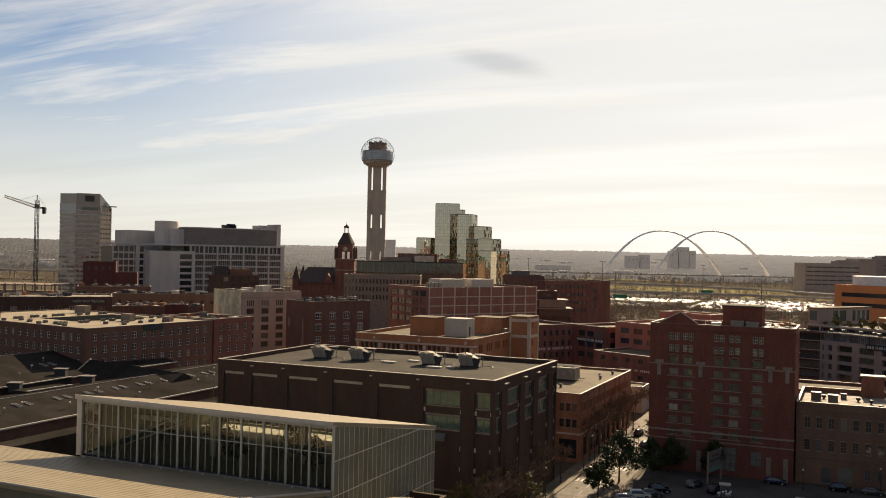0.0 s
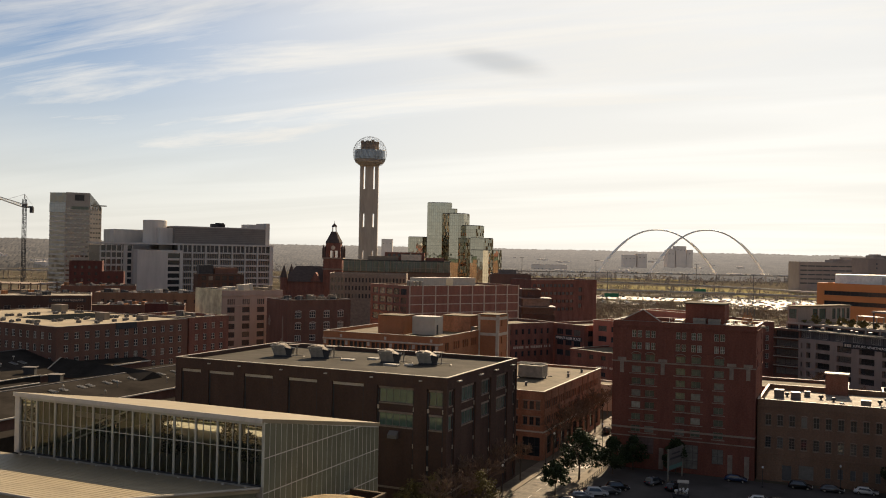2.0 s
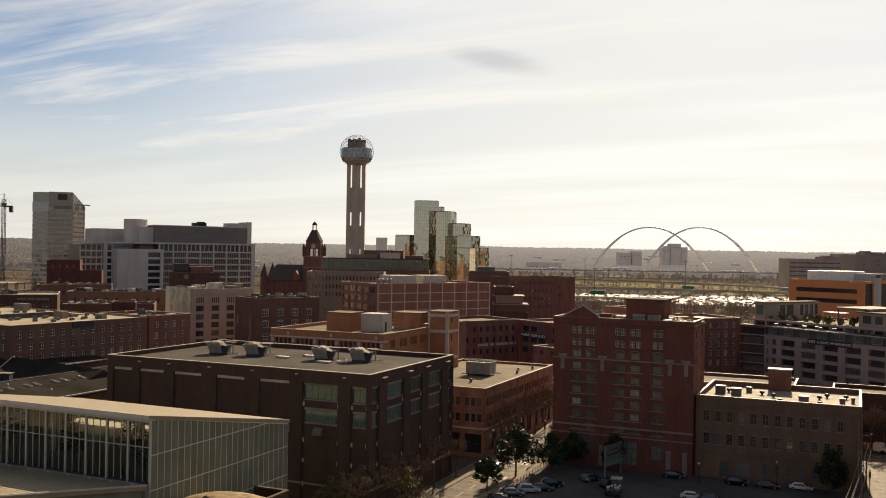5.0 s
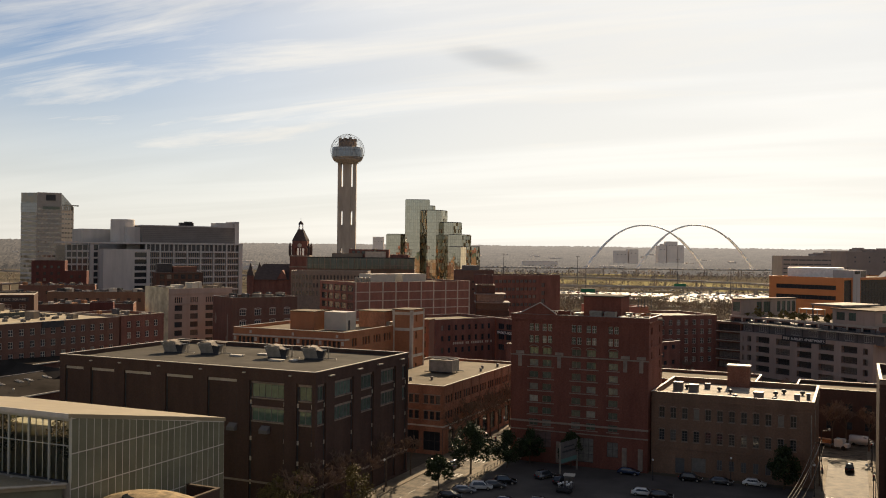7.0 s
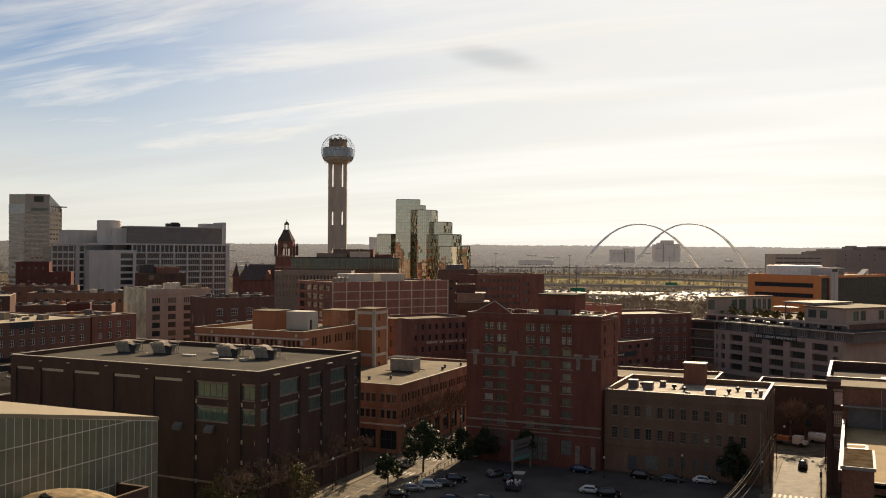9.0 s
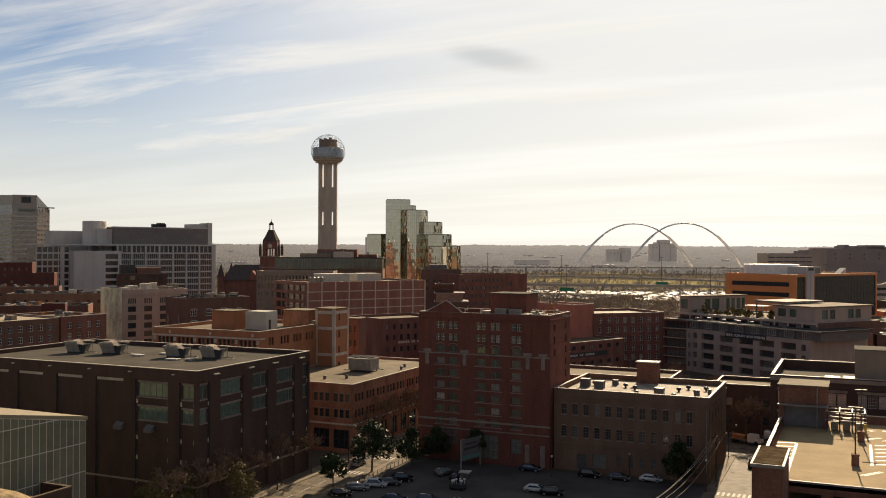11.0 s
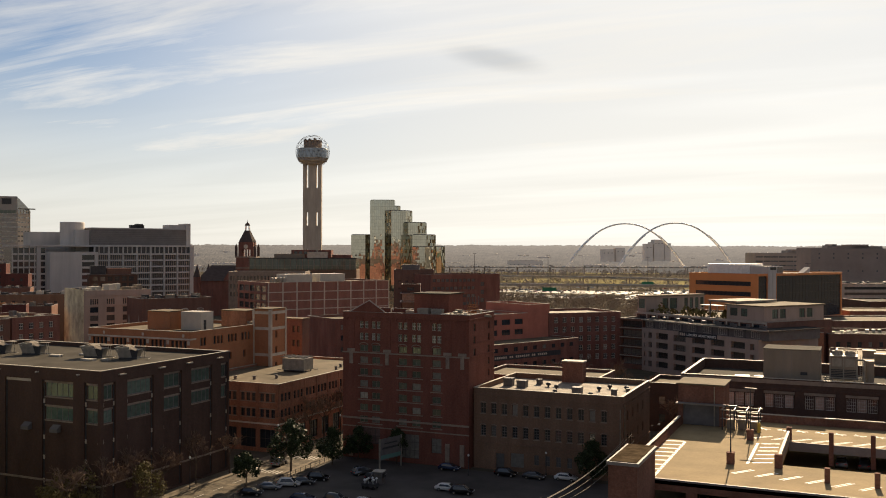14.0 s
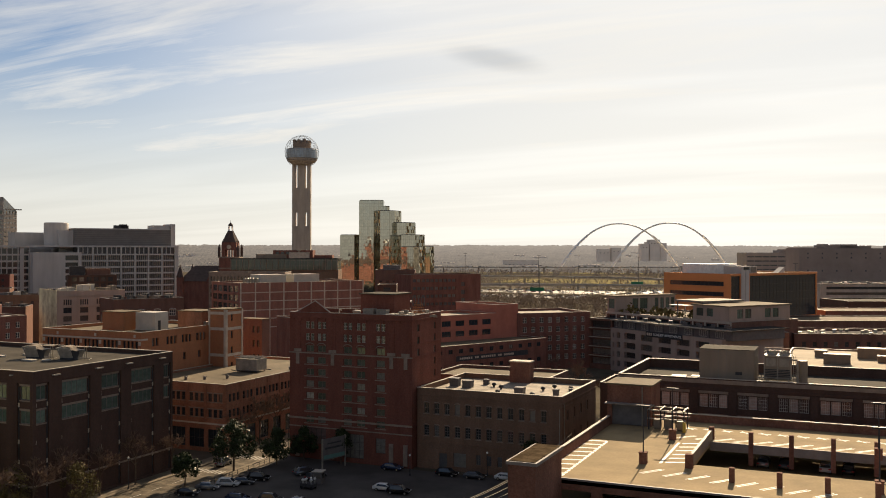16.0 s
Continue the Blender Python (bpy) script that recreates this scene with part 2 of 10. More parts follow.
def window_glass(name, dark=(0.02, 0.025, 0.03), blind=(0.20, 0.185, 0.16), share=0.10, rough=0.06):
    """Window panes; some have a drawn blind behind them."""
    m, nt, N, L, b = node_mat(name)
    oi = N.new("ShaderNodeObjectInfo")
    r = N.new("ShaderNodeValToRGB"); r.color_ramp.interpolation = "LINEAR"
    e = r.color_ramp.elements
    e[0].position, e[0].color = 0.0, (*dark, 1)
    e[1].position, e[1].color = 1.0, (*blind, 1)
    k = e.new(1 - share - 0.04); k.color = (*(d * 1.7 for d in dark), 1)
    k = e.new(1 - share); k.color = (*(d * 0.45 for d in blind), 1)
    L.new(oi.outputs["Random"], r.inputs[0])
    co = N.new("ShaderNodeTexCoord")
    n = N.new("ShaderNodeTexNoise"); n.inputs["Scale"].default_value = 1.3; n.inputs["Detail"].default_value = 2
    L.new(co.outputs["Object"], n.inputs["Vector"])
    mr = N.new("ShaderNodeMapRange"); mr.inputs["To Min"].default_value, mr.inputs["To Max"].default_value = 0.5, 1.5
    L.new(n.outputs["Fac"], mr.inputs["Value"])
    mx = N.new("ShaderNodeMix"); mx.data_type = "RGBA"; mx.blend_type = "MULTIPLY"; mx.inputs[0].default_value = 1.0
    L.new(r.outputs[0], mx.inputs[6]); L.new(mr.outputs[0], mx.inputs[7])
    L.new(mx.outputs[2], b.inputs["Base Color"])
    b.inputs["Roughness"].default_value, b.inputs["Specular IOR Level"].default_value = rough, 0.6
    bp = N.new("ShaderNodeBump"); bp.inputs["Strength"].default_value = 0.08; bp.inputs["Distance"].default_value = 0.05
    L.new(n.outputs["Fac"], bp.inputs["Height"]); L.new(bp.outputs[0], b.inputs["Normal"])
    return m


def clear_glass(name, tint):
    m, nt, N, L, b = node_mat(name)
    tr = N.new("ShaderNodeBsdfTransparent"); tr.inputs[0].default_value = (*tint, 1)
    gl = N.new("ShaderNodeBsdfGlossy"); gl.inputs["Roughness"].default_value = 0.03
    mix = N.new("ShaderNodeMixShader")
    fr = N.new("ShaderNodeFresnel"); fr.inputs[0].default_value = 1.75
    L.new(fr.outputs[0], mix.inputs[0]); L.new(tr.outputs[0], mix.inputs[1]); L.new(gl.outputs[0], mix.inputs[2])
    L.new(mix.outputs[0], N["Material Output"].inputs[0])
    return m


brick("brick_dark", (0.097, 0.055, 0.043), (0.077, 0.044, 0.034), (0.067, 0.053, 0.044), var=0.16)
brick("brick_red", (0.220, 0.094, 0.072), (0.175, 0.074, 0.057), (0.152, 0.090, 0.073))
brick("brick_hotel", (0.196, 0.070, 0.050), (0.156, 0.056, 0.040), (0.138, 0.069, 0.052), var=0.22)
brick("brick_maroon", (0.116, 0.044, 0.037), (0.092, 0.035, 0.030), (0.080, 0.042, 0.038))
brick("brick_tan", (0.212, 0.121, 0.081), (0.168, 0.096, 0.064), (0.148, 0.115, 0.081), var=0.2)
brick("brick_orange", (0.394, 0.160, 0.083), (0.313, 0.127, 0.066), (0.272, 0.154, 0.084), var=0.13)
surface("panel_orange", (0.58, 0.235, 0.090), 0.6, 0.08, 0.15, bump=0.02)
brick("brick_terracotta", (0.325, 0.143, 0.088), (0.258, 0.114, 0.070), (0.224, 0.138, 0.090))
brick("brick_brown", (0.186, 0.095, 0.071), (0.147, 0.075, 0.056), (0.128, 0.091, 0.072), var=0.2)
brick("brick_plum", (0.290, 0.132, 0.099), (0.230, 0.105, 0.079), (0.200, 0.127, 0.101), var=0.2)
brick("brick_garage", (0.209, 0.094, 0.066), (0.166, 0.074, 0.052), (0.144, 0.090, 0.067))
surface("pink_stucco", (0.40, 0.150, 0.105), 0.9, 0.15, 0.2)
surface("stone_pale", (0.46, 0.395, 0.32), 0.85, 0.2, 0.6)
surface("stone_dim", (0.245, 0.190, 0.150), 0.85, 0.25, 0.6)
surface("concrete", (0.42, 0.35, 0.285), 0.88, 0.18, 0.25, streak=True)
# white steel paint, taken near full white to stand in for haze
surface("arch_white", (0.86, 0.84, 0.80), 0.5, 0.04, 0.05, bump=0.0)
surface("interior_olive", (0.21, 0.225, 0.135), 0.8, 0.25, 0.3)
surface("tower_stone", (0.30, 0.27, 0.245), 0.8, 0.12, 0.2, bump=0.02)
# horizon blocks: wall colour paled to stand in for haze
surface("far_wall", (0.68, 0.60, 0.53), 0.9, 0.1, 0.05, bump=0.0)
surface("slab_grey", (0.38, 0.31, 0.27), 0.85, 0.14, 0.05, bump=0.0)
surface("slab_dark", (0.29, 0.23, 0.20), 0.85, 0.14, 0.05, bump=0.0)
surface("slate_brown", (0.085, 0.062, 0.054), 0.85, 0.25, 0.5)
surface("apt_render", (0.33, 0.262, 0.22), 0.9, 0.16, 0.3, streak=True)
# white concrete, lightened further to stand in for haze on far buildings
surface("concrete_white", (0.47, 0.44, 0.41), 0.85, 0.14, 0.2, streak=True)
surface("beige_render", (0.36, 0.285, 0.235), 0.9, 0.16, 0.3, streak=True)
# cream patches are reflected sunlight put into the colour, among darker stains
surface("stained_render", (0.90, 0.76, 0.50), 0.9, 0.25, 0.09, fine=0.35, dirt_or_unlit=(0.30, 0.235, 0.15))
surface("deck_concrete", (0.262, 0.196, 0.108), 0.85, 0.24, 0.12, fine=3.0, spec=0.05)
surface("roof_grey", (0.0703, 0.0629, 0.0518), 0.9, 0.3, 0.15, fine=2.5, spec=0.03)
surface("roof_tan", (0.1335, 0.1062, 0.0698), 0.9, 0.36, 0.12, fine=2.0)
surface("roof_white", (0.250, 0.215, 0.170), 0.8, 0.48, 0.30, fine=1.5)
surface("roof_cream", (0.296, 0.2479, 0.1739), 0.85, 0.2, 0.12, fine=1.5)
surface("roof_dark", (0.0555, 0.0518, 0.0488), 0.9, 0.3, 0.2, fine=3, spec=0.03)
surface("roof_membrane", (0.034, 0.030, 0.0265), 0.9, 0.35, 0.1, fine=1.2, spec=0.0)
surface("roof_mossy", (0.075, 0.055, 0.035), 0.95, 0.5, 0.7, fine=5, spec=0.0)
surface("roof_weathered", (0.24, 0.175, 0.095), 0.85, 0.45, 0.9, fine=4, dirt_or_unlit=(0.075, 0.058, 0.034))
# near-black tone that paints the shade inside pits and openings
surface("pit_dark", (0.014, 0.016, 0.017), 0.9, 0.2, 0.2, spec=0.0)
surface("coping_pale", (0.374, 0.3315, 0.272), 0.6, 0.15, 0.8)
surface("coping_dim", (0.20, 0.18, 0.165), 0.6, 0.15, 0.8)
surface("metal_galv", (0.27, 0.245, 0.205), 0.5, 0.25, 0.8, metal=0.25, bump=0.03)
surface("metal_white", (0.47, 0.43, 0.365), 0.5, 0.1, 0.5, bump=0.03)
surface("metal_dark", (0.05, 0.05, 0.052), 0.5, 0.25, 0.8, bump=0.03)
surface("metal_grey", (0.13, 0.12, 0.115), 0.5, 0.2, 0.6, bump=0.03)
surface("metal_beige", (0.215, 0.176, 0.135), 0.6, 0.18, 0.35, bump=0.02, streak=True)
surface("roof_metal_tan", (0.268, 0.222, 0.145), 0.5, 0.12, 0.3, bump=0.02)
surface("mullion_white", (0.46, 0.44, 0.36), 0.45, 0.08, 0.6, bump=0.02)
surface("frame_pale", (0.52, 0.48, 0.42), 0.6, 0.1, 1.0, bump=0.0)
surface("frame_dark", (0.06, 0.055, 0.05), 0.5, 0.1, 1.0, bump=0.0)
surface("panel_glass", (0.165, 0.162, 0.112), 0.22, 0.14, 0.35, bump=0.02, rnd=0.10)
surface("asphalt", (0.082, 0.073, 0.066), 0.9, 0.3, 0.1, fine=8)
surface("asphalt_worn", (0.090, 0.073, 0.052), 0.74, 0.8, 0.5, fine=3, spec=0.085)
surface("pavement", (0.151, 0.1227, 0.0881), 0.85, 0.3, 0.3, fine=4)
surface("paint_worn", (0.36, 0.34, 0.30), 0.7, 0.45, 1.2, fine=9, bump=0.0)
surface("paint_white", (0.72, 0.70, 0.66), 0.6, 0.15, 1.0, fine=12, bump=0.0)
surface("paint_yellow", (0.62, 0.42, 0.08), 0.6, 0.15, 1.0, bump=0.0)
surface("ground_far", (0.095, 0.082, 0.062), 1.0, 0.5, 0.012, fine=0.25, spec=0.0)
surface("grass_dry", (0.235, 0.205, 0.105), 0.95, 0.3, 0.02, fine=0.6, spec=0.0)
surface("asphalt_far", (0.080, 0.069, 0.056), 0.9, 0.5, 0.03, fine=0.8, spec=0.02)
surface("lot_glossy", (0.11, 0.098, 0.080), 0.62, 0.6, 0.05, fine=0.5, spec=0.22)
# woods and scrub_twig are paler than near twigs, haze put into the colour
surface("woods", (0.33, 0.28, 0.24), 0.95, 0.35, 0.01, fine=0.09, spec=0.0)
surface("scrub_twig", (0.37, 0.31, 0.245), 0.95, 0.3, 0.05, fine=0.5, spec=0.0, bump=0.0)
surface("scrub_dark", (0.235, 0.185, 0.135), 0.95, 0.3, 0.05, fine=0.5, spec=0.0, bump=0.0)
surface("bark", (0.10, 0.075, 0.055), 0.95, 0.3, 1.5)
surface("leaf_dark", (0.030, 0.042, 0.016), 0.5, 0.5, 0.6, fine=4, bump=0.0)
surface("leaf_olive", (0.13, 0.105, 0.040), 0.7, 0.5, 0.6, fine=4, bump=0.0)
surface("twig", (0.15, 0.105, 0.078), 0.9, 0.3, 1.2, bump=0.0, spec=0.0)
surface("rust_metal", (0.33, 0.15, 0.07), 0.7, 0.35, 0.9)
surface("rubber", (0.02, 0.02, 0.02), 0.85, 0.2, 2.0)
window_glass("glass_dark")
window_glass("glass_dull", dark=(0.045, 0.045, 0.046), rough=0.35)
window_glass("glass_blind", dark=(0.045, 0.044, 0.040), blind=(0.25, 0.225, 0.19), share=0.36)
window_glass("glass_hotel", dark=(0.075, 0.085, 0.062), blind=(0.36, 0.34, 0.28), share=0.22)
window_glass("glass_sash", dark=(0.020, 0.021, 0.020), blind=(0.26, 0.235, 0.20), share=0.30)
window_glass("glass_green", dark=(0.05, 0.075, 0.06), blind=(0.14, 0.19, 0.155), share=0.6)
window_glass("glass_warm", dark=(0.09, 0.06, 0.052), blind=(0.60, 0.42, 0.35), share=0.6)
clear_glass("glass_clear", (0.84, 0.87, 0.74))

def hazy_hills():
    """Winter woods kilometres off: dim clumps, with haze put in as surface emission that grows with distance and
    towards the sun.
    """
    m, nt, N, L, b = node_mat("hazy_hills")
    co = N.new("ShaderNodeTexCoord")
    no = N.new("ShaderNodeTexNoise"); no.inputs["Scale"].default_value = 0.02; no.inputs["Detail"].default_value = 8; no.inputs["Roughness"].default_value = 0.75
    L.new(co.outputs["Object"], no.inputs["Vector"])
    ra = N.new("ShaderNodeValToRGB")
    e = ra.color_ramp.elements
    e[0].position, e[0].color = 0.40, (0.014, 0.013, 0.013, 1)
    e[1].position, e[1].color = 0.66, (0.070, 0.064, 0.058, 1)
    L.new(no.outputs["Fac"], ra.inputs[0]); L.new(ra.outputs[0], b.inputs["Base Color"])
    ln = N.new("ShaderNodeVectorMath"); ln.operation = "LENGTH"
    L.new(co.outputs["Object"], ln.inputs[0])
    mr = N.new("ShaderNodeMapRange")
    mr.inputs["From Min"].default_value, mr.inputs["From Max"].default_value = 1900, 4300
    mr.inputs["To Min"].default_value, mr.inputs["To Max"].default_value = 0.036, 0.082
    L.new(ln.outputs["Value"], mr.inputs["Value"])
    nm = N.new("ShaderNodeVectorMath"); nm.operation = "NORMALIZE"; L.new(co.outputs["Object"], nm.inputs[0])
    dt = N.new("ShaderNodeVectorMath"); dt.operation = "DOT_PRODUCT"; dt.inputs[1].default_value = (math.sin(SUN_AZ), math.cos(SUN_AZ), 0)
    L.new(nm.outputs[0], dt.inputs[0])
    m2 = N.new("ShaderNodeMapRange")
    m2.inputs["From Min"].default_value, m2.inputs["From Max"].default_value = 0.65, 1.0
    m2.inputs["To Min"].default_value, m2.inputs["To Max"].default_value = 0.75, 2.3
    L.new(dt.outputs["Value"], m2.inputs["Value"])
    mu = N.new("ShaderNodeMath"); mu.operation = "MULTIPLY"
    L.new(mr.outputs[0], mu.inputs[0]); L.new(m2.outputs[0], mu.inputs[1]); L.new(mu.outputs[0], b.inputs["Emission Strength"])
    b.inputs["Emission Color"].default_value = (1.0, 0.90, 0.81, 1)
    b.inputs["Specular IOR Level"].default_value, b.inputs["Roughness"].default_value = 0.0, 1.0


hazy_hills()

# ---- building blocks ----
Z = Vector((0, 0, 1))


def part(name, bm, materials, parent=None, label="", loc=None, rz=0.0, smooth=False):
    """Links a bmesh as one mesh object, under a thing or a part if one is given. The UV map is in metres."""
    if "wall" in name or name in ("front", "pavilion", "stair_tower", "rear_wing", "lift_hut", "bay_panel", "walls"):
        bmesh.ops.remove_doubles(bm, verts=bm.verts, dist=0.0005)
    bm.normal_update()
    uv = bm.loops.layers.uv.get("UVMap") or bm.loops.layers.uv.new("UVMap")
    for f in bm.faces:
        n = f.normal
        f.smooth = smooth
        if abs(n.z) > 0.7:
            for lp in f.loops:
                lp[uv].uv = lp.vert.co.xy
        else:
            t = Vector((-n.y, n.x, 0)).normalized()
            for lp in f.loops:
                lp[uv].uv = (lp.vert.co.dot(t), lp.vert.co.z)
    me = bpy.data.meshes.new(name)
    bm.to_mesh(me)
    bm.free()
    for m in ([materials] if isinstance(materials, str) else materials):
        me.materials.append(MAT[m])
    ob = new(name, me)
    if parent:
        ob.parent = parent
    if loc is not None:
        ob.matrix_basis = pose(*loc, 0, 0, rz)
    if label:
        tagged(ob, label)
    return ob


def thing(name, label, category, x, y, z=0.0, rz=0.0, group="", kind=""):
    return_ob = new(name)
    return_ob.empty_display_size = 0.5
    return_ob.matrix_basis = pose(x, y, z, 0, 0, rz)
    return tagged(return_ob, label, category, group, kind)


def quad(bm, a, b, c, d, mi=0):
    f = bm.faces.new([bm.verts.new(p) for p in (a, b, c, d)])
    f.material_index = mi
    return f


def box(bm, x0, x1, y0, y1, z0, z1, mi=0):
    v = [bm.verts.new((x, y, z)) for z in (z0, z1) for y in (y0, y1) for x in (x0, x1)]
    for q in ((0, 2, 3, 1), (4, 5, 7, 6), (0, 1, 5, 4), (2, 6, 7, 3), (0, 4, 6, 2), (1, 3, 7, 5)):
        bm.faces.new([v[i] for i in q]).material_index = mi


def prism(bm, pts, z0, z1, mi=0):
    """An upright prism; z1 may be a list, one height a corner. Corners run counter-clockwise."""
    tops = z1 if isinstance(z1, (list, tuple)) else [z1] * len(pts)
    lo = [bm.verts.new((x, y, z0)) for x, y in pts]
    hi = [bm.verts.new((x, y, z)) for (x, y), z in zip(pts, tops)]
    n = len(pts)
    bm.faces.new(hi).material_index = mi
    bm.faces.new(lo[::-1]).material_index = mi
    for i in range(n):
        bm.faces.new((lo[i], lo[(i + 1) % n], hi[(i + 1) % n], hi[i])).material_index = mi


def rod(bm, p, q, r0, r1=None, n=6, mi=0, caps=True):
    p, q = Vector(p), Vector(q)
    r1 = r0 if r1 is None else r1
    d = (q - p).normalized()
    a = d.cross(Z if abs(d.z) < 0.9 else Vector((1, 0, 0))).normalized()
    b = d.cross(a)
    ring = [[bm.verts.new(c + (a * math.cos(t) + b * math.sin(t)) * r) for t in [2 * math.pi * i / n for i in range(n)]] for c, r in ((p, r0), (q, r1))]
    for i in range(n):
        j = (i + 1) % n
        bm.faces.new((ring[0][i], ring[1][i], ring[1][j], ring[0][j])).material_index = mi
    if caps:
        bm.faces.new(ring[0]).material_index = mi
        bm.faces.new(ring[1][::-1]).material_index = mi


def tube(bm, pts, radii, n=8):
    """A bent pipe through pts, with a radius at each."""
    rings = []
    for i, (p, r) in enumerate(zip(pts, radii)):
        d = (pts[min(i + 1, len(pts) - 1)] - pts[max(i - 1, 0)]).normalized()
        a = d.cross(Z).normalized()
        b = d.cross(a)
        rings.append([bm.verts.new(p + (a * math.cos(2 * math.pi * k / n) + b * math.sin(2 * math.pi * k / n)) * r) for k in range(n)])
    for lo, hi in zip(rings, rings[1:]):
        for k in range(n):
            bm.faces.new((lo[k], hi[k], hi[(k + 1) % n], lo[(k + 1) % n]))
    bm.faces.new(rings[0]); bm.faces.new(rings[-1][::-1])


def lathe(bm, prof, n=24, cx=0, cy=0, mi=0):
    """A turned body from rows of radius and height."""
    rings = [[bm.verts.new((cx + r * math.cos(2 * math.pi * i / n), cy + r * math.sin(2 * math.pi * i / n), z)) for i in range(n)] for r, z in prof]
    for a, b in zip(rings, rings[1:]):
        for i in range(n):
            j = (i + 1) % n
            bm.faces.new((a[i], a[j], b[j], b[i])).material_index = mi
    bm.faces.new(rings[0][::-1]).material_index = mi
    bm.faces.new(rings[-1]).material_index = mi


def facade(bm, o, u, width, z0, z1, holes=(), depth=0.25, mi=0, back=False):
    """An upright wall sheet from o along u, which faces u x Z, with holes (x0, x1, za, zb) that have reveals."""
    o, u = Vector((o[0], o[1], 0)), Vector((u[0], u[1], 0))
    nrm = u.cross(Z)
    xs = sorted({0.0, width, *(round(h[0], 3) for h in holes), *(round(h[1], 3) for h in holes)})
    zs = sorted({z0, z1, *(round(h[2], 3) for h in holes), *(round(h[3], 3) for h in holes)})
    at = lambda x, z, d=0.0: o + u * x + Z * z - nrm * d
    vs = {}

    def vert(x, z):
        if (x, z) not in vs:
            vs[x, z] = bm.verts.new(at(x, z))
        return vs[x, z]

    for xa, xb in zip(xs, xs[1:]):
        for za, zb in zip(zs, zs[1:]):
            xm, zm = (xa + xb) / 2, (za + zb) / 2
            if any(h[0] < xm < h[1] and h[2] < zm < h[3] for h in holes):
                continue
            bm.faces.new((vert(xa, za), vert(xb, za), vert(xb, zb), vert(xa, zb))).material_index = mi
    for h in holes:
        a, b, c, d = h[:4]
        quad(bm, at(a, c), at(a, c, depth), at(b, c, depth), at(b, c), mi)
        quad(bm, at(a, d), at(b, d), at(b, d, depth), at(a, d, depth), mi)
        quad(bm, at(a, c), at(a, d), at(a, d, depth), at(a, c, depth), mi)
        quad(bm, at(b, c), at(b, c, depth), at(b, d, depth), at(b, d), mi)
        if back:
            quad(bm, at(a, c, depth), at(a, d, depth), at(b, d, depth), at(b, c, depth), mi)


WINDOWS = {}


def window_meshes(w, h, nx, nz, frame, glass, bar):
    key = (round(w, 2), round(h, 2), nx, nz, frame, glass, bar)
    if key not in WINDOWS:
        bm = bmesh.new()
        b, m = bar, bar * 0.4
        cells = []
        for i in range(nx):
            for k in range(nz):
                xa, xb = w * i / nx + (b if i == 0 else m), w * (i + 1) / nx - (b if i == nx - 1 else m)
                za, zb = h * k / nz + (b if k == 0 else m), h * (k + 1) / nz - (b if k == nz - 1 else m)
                cells.append((xa, xb, za, zb))
        facade(bm, (-w / 2, 0), (1, 0), w, 0, h, cells, 0.06)
        bmesh.ops.remove_doubles(bm, verts=bm.verts, dist=0.0005)
        f = bpy.data.meshes.new("window")
        bm.to_mesh(f); bm.free()
        f.materials.append(MAT[frame])
        bm = bmesh.new()
        quad(bm, (-w / 2, 0.06, 0), (w / 2, 0.06, 0), (w / 2, 0.06, h), (-w / 2, 0.06, h))
        g = bpy.data.meshes.new("pane")
        bm.to_mesh(g); bm.free()
        g.materials.append(MAT[glass])
        WINDOWS[key] = f, g
    return WINDOWS[key]


def window(parent, o, u, x, z, w, h, nx=1, nz=2, frame="frame_dark", glass="glass_dark", depth=0.2, bar=0.08):
    """A window with its frame and pane, x metres along the wall from o, sill at z."""
    f, g = window_meshes(w, h, nx, nz, frame, glass, bar)
    u = Vector((u[0], u[1], 0))
    p = Vector((o[0], o[1], z)) + u * x - u.cross(Z) * depth
    ob = new("window", f)
    ob.parent = parent
    ob.matrix_basis = Matrix.Translation(p) @ Matrix.Rotation(math.atan2(u.y, u.x), 4, "Z")
    pane = new("pane", g)
    pane.parent = ob
    return ob


